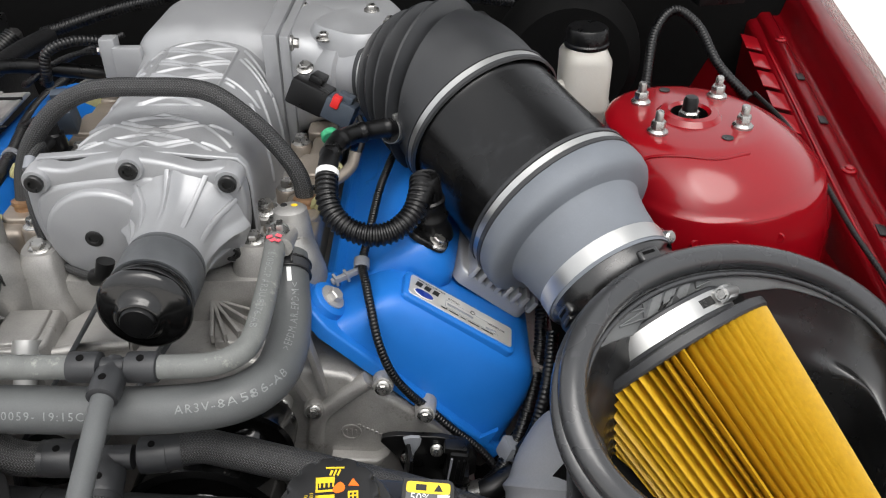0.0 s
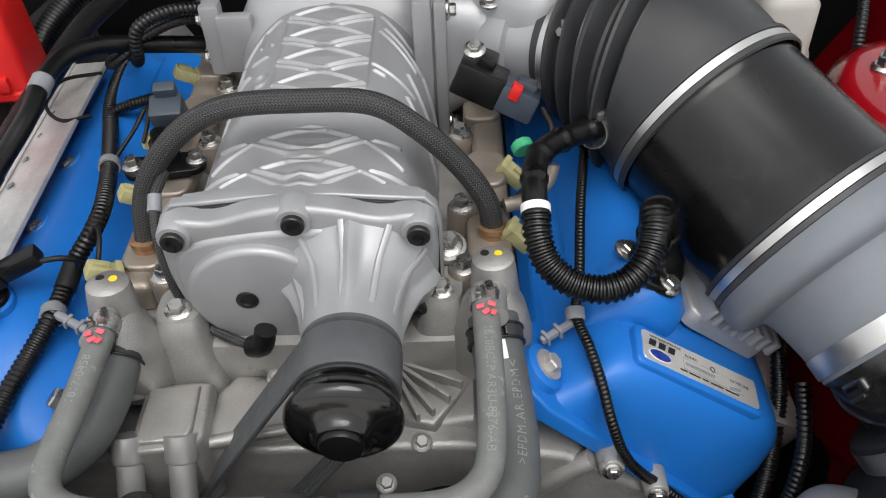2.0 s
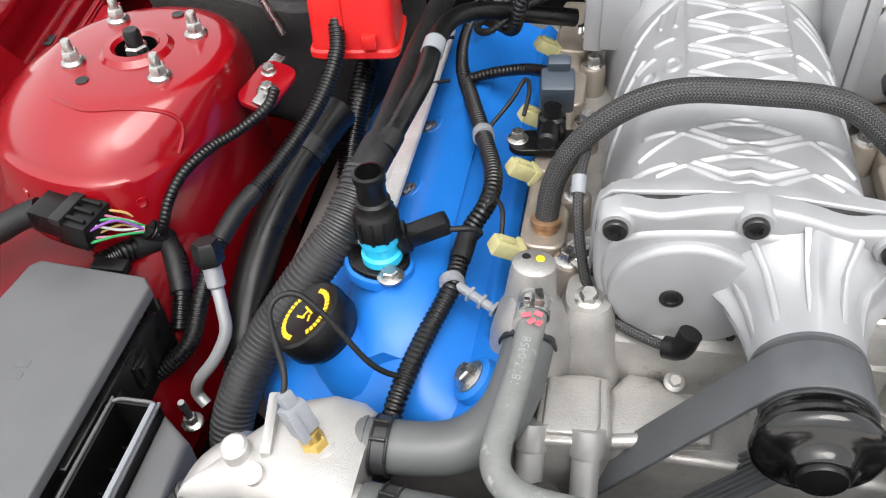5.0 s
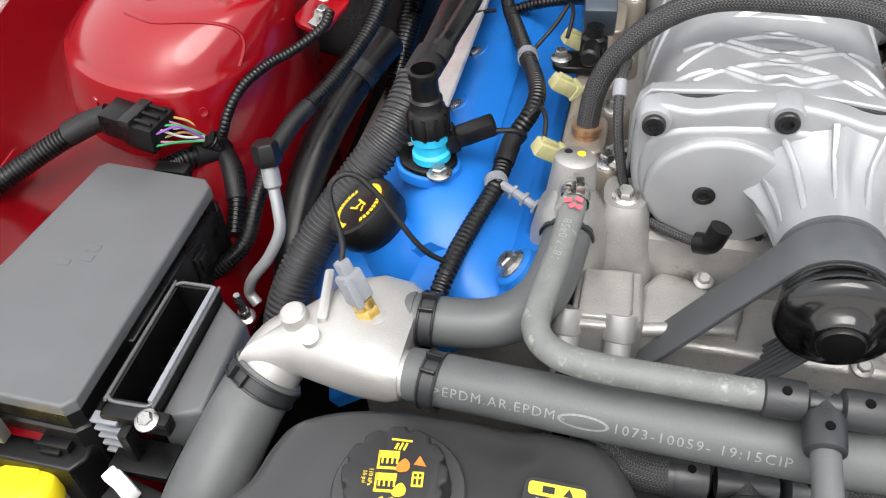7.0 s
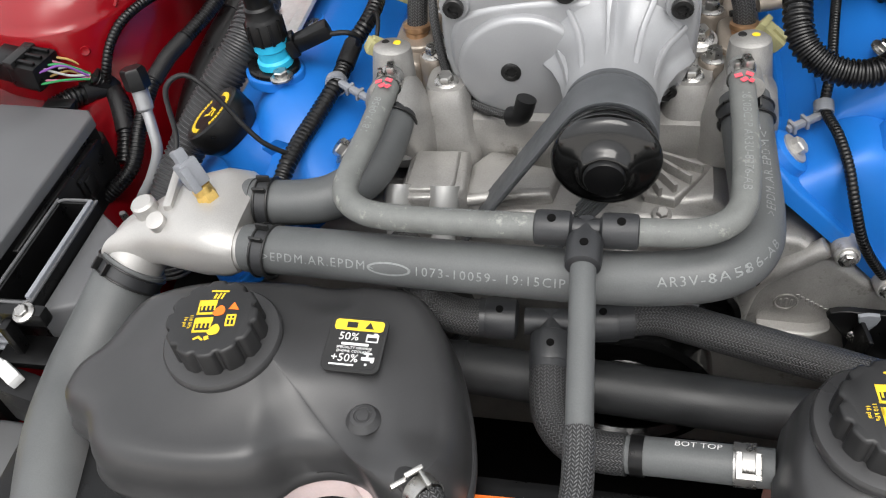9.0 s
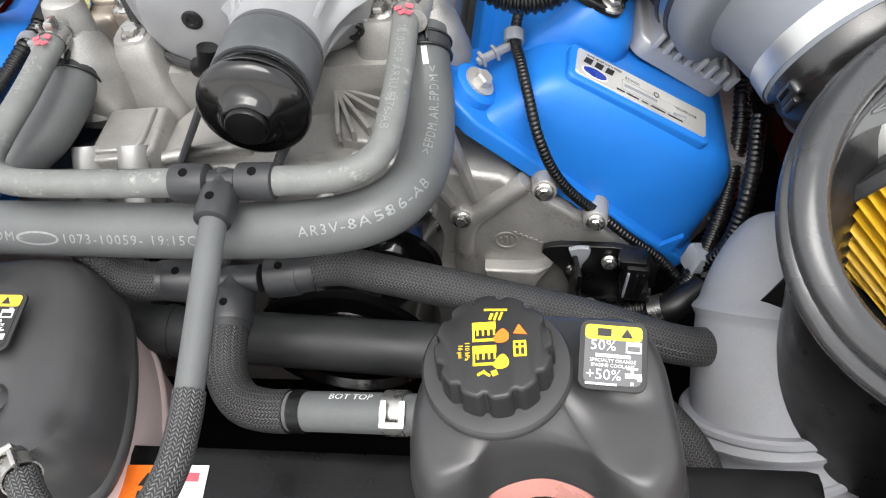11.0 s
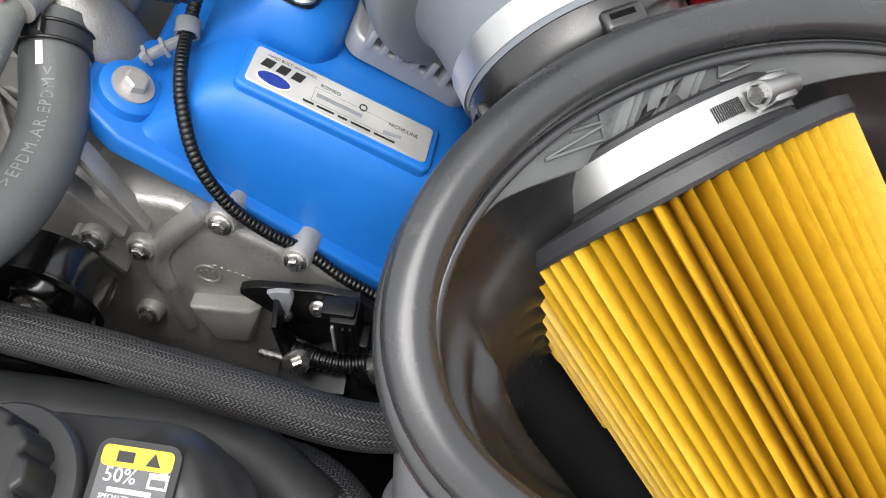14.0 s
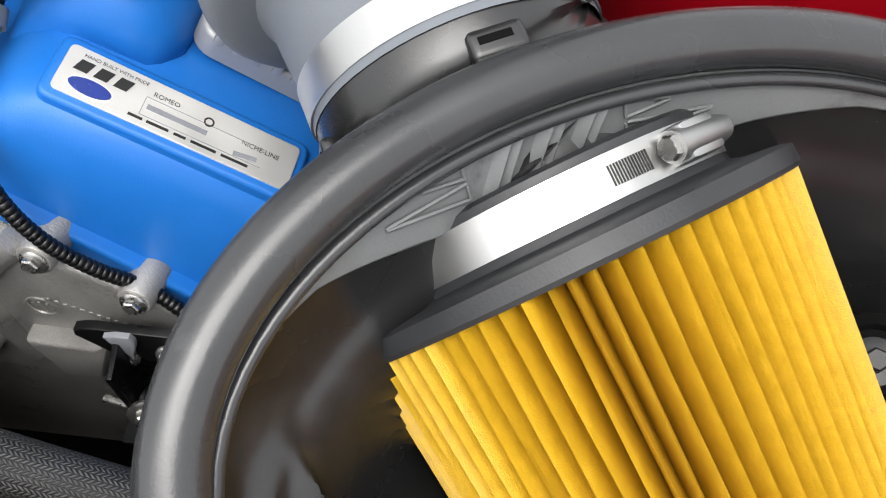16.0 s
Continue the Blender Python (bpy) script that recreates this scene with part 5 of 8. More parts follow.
part("liner", loft([[liner_place(2 * math.pi * i / 160, k / 8) for i in range(160)] for k in range(65)], (False, True)), LINER, airbox)
part("outer_wall", loft([[on_rim(t, 1, -0.006, 0.004) for t in TS], [on_rim(t, 1, -0.03, 0.004) for t in TS], floor_ring(0.98, 0.74), floor_ring(0.95, 0.64)], (False, True)), BLACK, airbox)
rimpts = [on_rim(2 * math.pi * i / 40, 1, 0.0012, 0.0022) for i in range(40)]
part("rim", tube(rimpts, 0.0116, 22, 0.008, True, (1.0, 0.92)), RIMRUB, airbox, "thick rolled rubber rim")
part("rim_bead", tube([on_rim(2 * math.pi * i / 40, 1, -0.0115, 0.0110) for i in range(40)], 0.0078, 16, 0.01, True), RIMRUB, airbox)
part("rim_lip", tube([on_rim(2 * math.pi * i / 40, 1, -0.0065, -0.0070) for i in range(40)], 0.0030, 12, 0.01, True), RIMRUB, airbox)
# neck through the wall with its tabs
FA = Vector((0.50, -0.72, -0.48)).normalized()     # the filter's axis
FB = Vector((0.210, 0.587, 0.787))
NECKP = ((0.0, 0.0640), (0.0165, 0.0640), (0.0172, 0.0605), (0.0205, 0.0605), (0.0215, 0.0622), (0.036, 0.0615), (0.037, 0.0640), (0.0395, 0.0640), (0.0405, 0.0600), (0.050, 0.0590))


def neck_r(s, t):
    for (s0, r0), (s1, r1) in zip(NECKP, NECKP[1:]):
        if s < s1:
            return r0 + (r1 - r0) * (s - s0) / (s1 - s0)
    return NECKP[-1][1]


part("neck", tube([CA - CN * 0.006, CA + CN * 0.012, CA.lerp(FB - FA * 0.045, 0.60), FB - FA * 0.040], neck_r, 56, 0.0008), LINER, airbox)
# moulded tabs round the neck that hold the clamp
for out in ((0.24, -0.31, 0.92), (-0.85, -0.52, 0.08)):
    out = Vector(out)
    out = (out - CN * out.dot(CN)).normalized()
    side = CN.cross(out)
    tm_ = Matrix.Translation(CA + CN * 0.0245 + out * 0.0615) @ Matrix((side, CN, out)).transposed().to_4x4()
    part("neck_tab", join(box((0.022, 0.012, 0.008), tm_ @ pose(0, 0.0, 0.001), 0.003, 3), box((0.016, 0.005, 0.006), tm_ @ pose(0.003, 0.007, 0.003), 0.002, 2)), LINER, airbox)
    part("tab_slot", box((0.013, 0.003, 0.0006), tm_ @ pose(0.001, -0.001, 0.0051), 0.0002), DARK, airbox)
# dusty crescent panel inside the rim with an embossed winged emblem, as plain raised shapes
WIDTHS = ((0.15, 0.0), (0.5, 0.16), (1.0, 0.30), (1.3, 0.60), (1.55, 0.92), (1.75, 1.0), (1.95, 0.92), (2.15, 0.62), (2.35, 0.26), (2.75, 0.0))


def crescent(t, f, lift=0.0):
    """A place on the panel: f runs from its upper edge (0) to its lower edge (1)."""
    i = max(k for k in range(len(WIDTHS) - 1) if WIDTHS[k][0] <= t + 1e-9)
    (t0, k0), (t1, k1) = WIDTHS[i], WIDTHS[i + 1]
    k = k0 + (k1 - k0) * (t - t0) / (t1 - t0)
    p, q = on_rim(t, 1, -0.0070, -0.0030), on_rim(t, 1, -0.0085 - 0.0330 * k, -0.0045 - 0.0085 * k)
    return p.lerp(q, f) + Vector((0.1, -0.45, 0.55)) * lift


TC = [0.16 + 2.58 * i / 80 for i in range(81)]
part("liner_panel", loft([[crescent(t, 0.0, 0.0) for t in TC] + [crescent(t, 1.0, 0.0) for t in reversed(TC)], [crescent(t, 0.03, 0.0022) for t in TC] + [crescent(t, 0.97, 0.0022) for t in reversed(TC)]], (False, False)), DUSTY, airbox)
face = bmesh.new()
cols = [[face.verts.new(crescent(t, 0.03 + 0.94 * i / 6, 0.0022 + 0.0010 * math.sin(math.pi * i / 6))) for i in range(7)] for t in TC]
for a, b in zip(cols, cols[1:]):
    for i in range(6):
        face.faces.new((a[i], a[i + 1], b[i + 1], b[i]))
part("panel_face", face, DUSTY, airbox, "dusty grey crescent panel")


def emblem_bar(t0, f0, t1, f1, w, thick=0.003):
    p, q = crescent(t0, f0, 0.0040), crescent(t1, f1, 0.0040)
    return box((w, thick, (q - p).length), along(p.lerp(q, 0.5), q - p, Vector((0.1, -0.45, 0.85))), 0.0008)


for k in range(3):
    t = 1.885 - 0.095 * k
    part("emblem", join(emblem_bar(t - 0.035, 0.14, t + 0.035, 0.72, 0.0060), emblem_bar(t - 0.068, 0.14, t + 0.002, 0.72, 0.0044), emblem_bar(t - 0.015, 0.16, t - 0.08, 0.16, 0.0034)), DUSTY, airbox)
for sgn, base in ((1, 1.955), (-1, 1.585)):
    for f, ln in ((0.18, 0.10), (0.44, 0.20)):
        part("emblem_wing", join(emblem_bar(base, f, base + sgn * ln, f + 0.10, 0.0014), emblem_bar(base, f + 0.20, base + sgn * ln, f + 0.12, 0.0014), emblem_bar(base, f, base, f + 0.20, 0.0014)), DUSTY, airbox)
# mounting boss and sleeve on the box floor
bossm = along((0.362, 0.592, 0.70), (-0.15, -0.35, 1))
part("mount_boss", lathe([(0.030, -0.03), (0.026, 0.0), (0.024, 0.018), (0.018, 0.020), (0.016, 0.016), (0.0, 0.016)], bossm, 32), DARK, airbox)
part("mount_bolt", join(lathe([(0.0105, 0.016), (0.012, 0.018), (0.008, 0.019)], bossm, 24), lathe([(0.0062, 0.018), (0.0062, 0.024), (0.005, 0.025)], bossm, 6)), CAPBLK, airbox, "black mounting bolt")
part("floor_sleeve", tube([(0.112, 0.519, 0.735), (0.146, 0.492, 0.716), (0.20, 0.45, 0.69)], 0.0335, 28, 0.01), DARK, airbox, "black moulded sleeve low in the box")

# ---- filter ----
filt = thing("air_filter", FB, "golden yellow pleated cone air filter", "air filter")
NP, LEN = 72, 0.215
mf = along(FB, FA)


def pleat_ring(s, r_tip, r_val):
    out = []
    for i in range(NP):
        for k, f in enumerate((0.0, 0.07, 0.16, 0.32, 0.5, 0.68, 0.84, 0.93)):
            g = 2 * min(f, 1 - f)
            r = r_val + (r_tip - r_val) * (1 - g ** 1.1) ** 0.9
            wob = 0.10 * math.sin(s * 31 + i * 2.4) + 0.16 * math.sin(i * 5.1)
            a = 2 * math.pi * (i + f + wob * 0.45) / NP
            out.append(mf @ Vector((r * math.cos(a), r * math.sin(a), s)))
    return out


part("pleats", loft([pleat_ring(LEN * i / 14 - 0.001, 0.1008 - 0.024 * i / 14, 0.0730 - 0.022 * i / 14) for i in range(15)], (False, False)), YELLOW, filt, sharp=60)
part("base_cap", lathe([(0.050, -0.036), (0.0740, -0.035), (0.0766, -0.033), (0.0773, -0.014), (0.0788, -0.009), (0.083, -0.0075), (0.0980, -0.0055), (0.1020, -0.004), (0.1022, 0.003), (0.1006, 0.005), (0.07, 0.005)], mf, 72), BELLOW, filt, "black rubber filter base")
part("end_cap", lathe([(0.06, LEN - 0.004), (0.0745, LEN - 0.003), (0.0755, LEN + 0.006), (0.068, LEN + 0.012), (0.0, LEN + 0.012)], mf, 48), BELLOW, filt, "black rubber end cap")
clamp_f = thing("hose_clamp", FB - FA * 0.02, "polished worm drive clamp round the filter's neck", "hose clamp", "hose clamps")
part("clamp_band", lathe([(0.0776, -0.0290), (0.0786, -0.0295), (0.0786, -0.0125), (0.0776, -0.0130), (0.0776, -0.0290)], mf, 72, False), CLAMP, clamp_f)
for i in range(14):
    a = math.atan2(*reversed((mf.inverted() @ Vector((0.225, 0.575, 0.868))).xy)) + 0.05 - 0.016 * i
    part("clamp_slot", box((0.0006, 0.0007, 0.008), mf @ Matrix.Rotation(a, 4, "Z") @ pose(0.0787, 0, -0.021)), DARKSTEEL, clamp_f)
q = mf.inverted() @ Vector((0.241, 0.581, 0.867))
a = math.atan2(q.y, q.x) - 0.22
part("clamp_housing", join(box((0.013, 0.022, 0.015), mf @ Matrix.Rotation(a, 4, "Z") @ pose(0.0815, 0, -0.021), 0.003), lathe([(0.0062, -0.015), (0.0062, 0.013), (0.005, 0.019)], mf @ Matrix.Rotation(a, 4, "Z") @ pose(0.0835, 0, -0.021, 90), 18)), CLAMP, clamp_f)
part("clamp_screw", join(lathe([(0.0050, 0), (0.0050, 0.004), (0.0042, 0.0052), (0, 0.0052)], mf @ Matrix.Rotation(a, 4, "Z") @ pose(0.0835, 0.013, -0.021, -90), 8), box((0.008, 0.0014, 0.0010), mf @ Matrix.Rotation(a, 4, "Z") @ pose(0.0835, 0.0187, -0.021, -90), 0)), STEEL, clamp_f, "plated slotted screw")

# ---- coolant hoses ----
H = [(-0.144, 0.645, 0.866), (-0.1415, 0.622, 0.856), (-0.137, 0.592, 0.840), (-0.135, 0.552, 0.834), (-0.140, 0.514, 0.837), (-0.160, 0.488, 0.839), (-0.200, 0.479, 0.836), (-0.26, 0.478, 0.834), (-0.36, 0.481, 0.833), (-0.44, 0.486, 0.831), (-0.515, 0.492, 0.826)]
upper = thing("coolant_hose", H[6], "thick grey rubber coolant hose with white print", "coolant hose", "coolant hoses")
part("hose_skin", tube(H, 0.0190, 30, 0.006), HOSE, upper)
for text, at, ang in ((">EPDM.AR.EPDM<", (-0.446, 0.486, 0.831), 60), ("1073-10059- 19:15CIP", (-0.318, 0.480, 0.833), 62), ("AR3V-8A586-AB", (-0.168, 0.485, 0.839), 50), (">EPDM.AR.EPDM<", (-0.131, 0.572, 0.848), 20)):
    part("hose_print", lettering(text, 0.0096, None, 0.0003, on_hose(H, 0.0190, at, ang, -1), 1.22), PRINTW, upper, "faded white print")
for x0, ln, at, mt in ((0.0, 0.012, (-0.1405, 0.618, 0.860), LABELW), (0.0, 0.006, (-0.1420, 0.6385, 0.866), PRINTY)):
    mark = bmesh.new()
    wr = on_hose(H, 0.0190 if mt is LABELW else 0.0208, at, 6, -1)
    q = []
    for x, y in ((-ln / 2, -0.002), (ln / 2, -0.002), (ln / 2, 0.002), (-ln / 2, 0.002)):
        p, nrm = wr(x, y)
        q.append(mark.verts.new(p + nrm * 0.0004))
    mark.faces.new(q)
    part("paint_mark", mark, mt, upper, "small paint mark on the hose end")
ov = bmesh.new()
wrap = on_hose(H, 0.0190, (-0.391, 0.482, 0.832), 62, -1)
for k in range(40):
    a0, a1 = 2 * math.pi * k / 40, 2 * math.pi * (k + 1) / 40
    q = []
    for a, f in ((a0, 1), (a1, 1), (a1, 0.88), (a0, 0.88)):
        p, nrm = wrap(0.0165 * f * math.cos(a), 0.0052 * (f if f == 1 else 0.72) * math.sin(a))
        q.append(ov.verts.new(p + nrm * 0.0003))
    ov.faces.new(q)
part("hose_print", ov, PRINTW, upper, "faded white oval emblem")


def spring_clamp(at, way, r, label="black spring band clamp with raised ears"):
    """A wire and band clamp with two ears."""
    c = thing("spring_clamp", at, label, "hose clamp", "spring clamps")
    m = along(at, way)
    part("clamp_band", lathe([(r, -0.006), (r + 0.0012, -0.006), (r + 0.0012, 0.006), (r, 0.006), (r, -0.006)], m, 32, False), BELLOW, c)
    for dz in (-0.0055, 0.0055):
        part("clamp_wire", tube([m @ Vector(((r + 0.0016) * math.cos(a), (r + 0.0016) * math.sin(a), dz)) for a in (2 * math.pi * i / 20 for i in range(20))], 0.0011, 8, 0.006, True), DARKSTEEL, c)
    u = (m.to_3x3().inverted() @ Vector((0, -0.15, 1)))
    a = math.atan2(u.y, u.x)
    mm = m @ Matrix.Rotation(a, 4, "Z")
    for dy in (-0.006, 0.006):
        part("clamp_ear", box((0.006, 0.0022, 0.011), mm @ pose(r + 0.0035, dy, 0, 0, 0, dy * 1500), 0.0008), DARKSTEEL, c)
    return c


spring_clamp((-0.1428, 0.631, 0.8600), (0.1, -1, -0.42), 0.0194)
spring_clamp((-0.497, 0.4895, 0.8265), (-1, 0.13, 0), 0.0194)

HL = [(-0.4245, 0.640, 0.858), (-0.4245, 0.622, 0.852), (-0.428, 0.595, 0.844), (-0.436, 0.570, 0.838), (-0.455, 0.549, 0.834), (-0.482, 0.540, 0.832), (-0.532, 0.538, 0.831)]
lower = thing("coolant_hose", HL[3], "thick grey rubber elbow hose to the thermostat housing", "coolant hose", "coolant hoses")
part("hose_skin", tube(HL, 0.0185, 28, 0.005), HOSE, lower)
part("end_bead", tube([(-0.4245, 0.640, 0.858), (-0.4245, 0.635, 0.8565)], 0.0196, 28, 0.003), HOSE, lower, "thickened hose end")
part("end_bead", tube([(-0.523, 0.5382, 0.8312), (-0.529, 0.538, 0.831)], 0.0196, 28, 0.003), HOSE, lower, "thickened hose end")
spring_clamp((-0.4245, 0.628, 0.854), (0, -1, -0.3), 0.0189)
spring_clamp((-0.512, 0.5385, 0.8315), (-1, 0, 0), 0.0189)

TL = [(-0.4205, 0.632, 0.893), (-0.421, 0.610, 0.891), (-0.425, 0.570, 0.884), (-0.431, 0.528, 0.877), (-0.430, 0.508, 0.874), (-0.418, 0.495, 0.8725), (-0.395, 0.489, 0.8715), (-0.34, 0.4875, 0.871), (-0.285, 0.4875, 0.871)]
thin_l = thing("heater_hose", TL[5], "thin weathered grey rubber hose with pale print", "coolant hose", "thin hoses")
part("hose_skin", tube(TL, 0.0096, 22, 0.005), THINHOSE, thin_l)
part("hose_print", lettering("AR3U-8276-AC", 0.0085, None, 0.0003, on_hose(TL, 0.0096, (-0.332, 0.4875, 0.871), 28, 1)), PRINTW, thin_l, "faded pale print")
part("hose_print", lettering("1817-0458", 0.0085, None, 0.0003, on_hose(TL, 0.0096, (-0.425, 0.575, 0.886), 5, -1)), PRINTW, thin_l, "faded pale print")
TR = [(-0.150, 0.648, 0.895), (-0.150, 0.625, 0.892), (-0.149, 0.580, 0.886), (-0.150, 0.530, 0.879), (-0.155, 0.507, 0.8745), (-0.170, 0.493, 0.8725), (-0.190, 0.4885, 0.8715), (-0.225, 0.4875, 0.871)]
thin_r = thing("heater_hose", TR[5], "thin weathered grey rubber hose with pale print", "coolant hose", "thin hoses")
part("hose_skin", tube(TR, 0.0096, 22, 0.005), THINHOSE, thin_r)
part("hose_print", lettering("1610BC1P AR3U-8276-AB", 0.0085, None, 0.0003, on_hose(TR, 0.0096, (-0.1493, 0.566, 0.884), 0, 1)), PRINTW, thin_r, "faded pale print")
for x, y in ((-0.4205, 0.622), (-0.150, 0.638)):
    c = thing("spring_clamp", (x, y, 0.893), "small wire clamp with a pink paint mark", "hose clamp", "small clamps")
    part("clamp_band", lathe([(0.0102, -0.006), (0.0112, -0.006), (0.0112, 0.006), (0.0102, 0.006), (0.0102, -0.006)], along((x, y, 0.8925), (0, -1, -0.08)), 24, False), STEEL, c)
    part("clamp_ear", join(box((0.006, 0.012, 0.007), pose(x + 0.003, y, 0.905, -6, 0, 10), 0.001), box((0.004, 0.004, 0.006), pose(x - 0.005, y - 0.004, 0.904), 0.001)), STEEL, c)
    for dx, dy, r in ((-0.004, -0.014, 10), (0.004, -0.012, -15), (0.0, -0.019, 40), (0.005, -0.02, 70)):
        part("paint_mark", box((0.0055, 0.0035, 0.0008), pose(x + dx, y + dy, 0.9023, 8, dx * 2500, r), 0.0003), MARK, c, "pink paint mark")


def tee(at, left, right, down, r, label):
    """A black plastic three-way joint; each arm ends in a collar with a lug hole."""
    at = Vector(at)
    t = thing("tee_fitting", at, label, "hose tee", "tee fittings")
    part("tee_core", join(lathe([(r * 0.82, -0.02), (r * 0.82, 0.02)], along(at, Vector(right) - Vector(left)), 20), lathe([(r * 0.82, -0.006), (r * 0.82, 0.02)], along(at, Vector(down) - at), 20)), BELLOW, t)
    for q in (left, right, down):
        q = Vector(q)
        d = (q - at).normalized()
        m = along(q, d)
        part("tee_collar", lathe([(r * 0.9, -0.014), (r * 1.22, -0.012), (r * 1.26, -0.008), (r * 1.26, 0.008), (r * 1.2, 0.011), (r * 1.0, 0.012)], m, 28), BELLOW, t)
        up = Vector((0, -0.25, 1))
        up = (up - d * up.dot(d)).normalized()
        part("lug_hole", lathe([(0.0030, 0), (0.0030, 0.0006), (0.0022, 0.0004), (0, 0.0002)], along(q + up * r * 1.25, up), 12), DARK, t, "small round lug hole")
    return t


tee((-0.254, 0.4875, 0.871), (-0.277, 0.4875, 0.871), (-0.231, 0.4875, 0.871), (-0.254, 0.467, 0.869), 0.0098, "black plastic tee joining the thin hoses")
STEM = [(-0.254, 0.470, 0.869), (-0.2535, 0.452, 0.866), (-0.251, 0.405, 0.853), (-0.248, 0.352, 0.838)]
stem = thing("vent_hose", STEM[2], "smooth grey rubber vent hose with a woven lower end", "coolant hose", "thin hoses")
part("hose_skin", tube(STEM, 0.0086, 22, 0.006), HOSE, stem)
part("woven_sleeve", tube([(-0.248, 0.353, 0.838), (-0.247, 0.335, 0.834), (-0.2475, 0.308, 0.831), (-0.256, 0.281, 0.829), (-0.277, 0.268, 0.829), (-0.301, 0.272, 0.830), (-0.320, 0.287, 0.832), (-0.331, 0.300, 0.834)], 0.0096, 22, 0.004), BRAIDHOSE, stem, "woven sleeve round the hose")

tee((-0.279, 0.485, 0.772), (-0.318, 0.483, 0.774), (-0.240, 0.488, 0.774), (-0.277, 0.462, 0.766), 0.0128, "black plastic tee joining the woven hoses")
WL = [(-0.322, 0.483, 0.774), (-0.345, 0.481, 0.775), (-0.365, 0.482, 0.782), (-0.380, 0.488, 0.795), (-0.392, 0.505, 0.800), (-0.405, 0.54, 0.79)]
WR = [(-0.236, 0.488, 0.775), (-0.205, 0.497, 0.773), (-0.177, 0.497, 0.766), (-0.099, 0.4885, 0.750), (-0.022, 0.4785, 0.735), (0.035, 0.476, 0.711), (0.066, 0.486, 0.692), (0.095, 0.510, 0.665)]
WD = [(-0.277, 0.458, 0.765), (-0.276, 0.435, 0.758), (-0.271, 0.413, 0.751), (-0.256, 0.396, 0.750), (-0.236, 0.389, 0.753), (-0.218, 0.387, 0.756)]
for pts in (WL, WR, WD):
    w = thing("woven_hose", pts[2], "black woven sleeve coolant hose", "coolant hose", "woven hoses")
    part("woven_sleeve", tube(pts, 0.0146, 24, 0.004), BRAID, w)
    a, b = Vector(pts[0]), Vector(pts[1])
    part("end_cuff", tube([a, a.lerp(b, 0.5)], 0.0154, 24, 0.004), BELLOW, w, "smooth rubber end cuff")
BT = [(-0.222, 0.3875, 0.7555), (-0.19, 0.385, 0.761), (-0.125, 0.380, 0.770)]
bt = thing("tank_hose", BT[1], "short smooth black hose with white print", "coolant hose")
part("hose_skin", tube(BT, 0.0132, 26, 0.006), HOSE, bt)
part("end_band", tube([(-0.215, 0.387, 0.7567), (-0.206, 0.3862, 0.758)], 0.0142, 26, 0.004), BLACK, bt, "black crimp band")
part("hose_print", lettering("BOT TOP", 0.0072, None, 0.0003, on_hose(BT, 0.0132, (-0.172, 0.384, 0.764), 18, 1)), LABELW, bt, "white print")
clip = thing("spring_clamp", (-0.143, 0.382, 0.768), "bright steel spring clamp on the short hose", "hose clamp")
part("clamp_band", lathe([(0.0136, -0.007), (0.0146, -0.007), (0.0146, 0.007), (0.0136, 0.007), (0.0136, -0.007)], along((-0.143, 0.382, 0.7675), (1, -0.08, 0.14)), 28, False), STEEL, clip)
for dx in (-0.006, 0.006):
    part("clamp_ear", box((0.004, 0.016, 0.003), pose(-0.143 + dx, 0.374, 0.7815, 25), 0.0008), STEEL, clip)
part("clamp_ear", box((0.016, 0.004, 0.003), pose(-0.143, 0.367, 0.779, 25), 0.0008), STEEL, clip)

pipe = thing("radiator_hose", (-0.24, 0.478, 0.70), "wide grey rubber radiator hose crossing the bay", "coolant hose")
part("hose_skin", tube([(-0.50, 0.492, 0.71), (-0.40, 0.488, 0.703), (-0.35, 0.486, 0.70), (-0.223, 0.478, 0.70), (-0.129, 0.472, 0.70), (-0.04, 0.462, 0.70), (0.02, 0.43, 0.68)], 0.0215, 26, 0.012), DARKHOSE, pipe)
part("moulded_ring", tube([(-0.360, 0.4864, 0.7005), (-0.352, 0.4861, 0.7001)], 0.0226, 26, 0.004), DARKHOSE, pipe, "moulded ring on the hose")
lb = thing("woven_hose", (0.0, 0.46, 0.65), "black woven sleeve coolant hose", "coolant hose", "woven hoses")
part("woven_sleeve", tube([(-0.06, 0.46, 0.66), (-0.02, 0.466, 0.66), (0.02, 0.450, 0.658), (0.05, 0.41, 0.655), (0.06, 0.36, 0.65)], 0.019, 24, 0.005), BRAID, lb)

# thermostat housing
thermo = thing("thermostat_housing", (-0.56, 0.52, 0.80), "bright cast alloy thermostat housing", "thermostat housing")
part("body", loft([oval(c, x, (0, 0, 1), a, b, 30, p) for c, x, a, b, p in (
    ((-0.520, 0.517, 0.826), (0, 1, 0), 0.044, 0.020, 3), ((-0.530, 0.519, 0.826), (0, 1, 0), 0.047, 0.025, 3.5), ((-0.552, 0.522, 0.824), (0, 1, 0), 0.047, 0.028, 3.5), ((-0.575, 0.524, 0.820), (0.1, 1, 0), 0.042, 0.029, 3),
    ((-0.595, 0.522, 0.816), (0.25, 1, 0), 0.034, 0.028, 2.5), ((-0.612, 0.517, 0.810), (0.5, 1, 0), 0.030, 0.027, 2.2), ((-0.626, 0.506, 0.800), (0.8, 0.7, -0.2), 0.028, 0.026, 2))]), ALLOY, thermo)
part("outlet", tube([(-0.600, 0.520, 0.814), (-0.622, 0.510, 0.803), (-0.636, 0.490, 0.785)], 0.025, 28, 0.005), ALLOY, thermo)
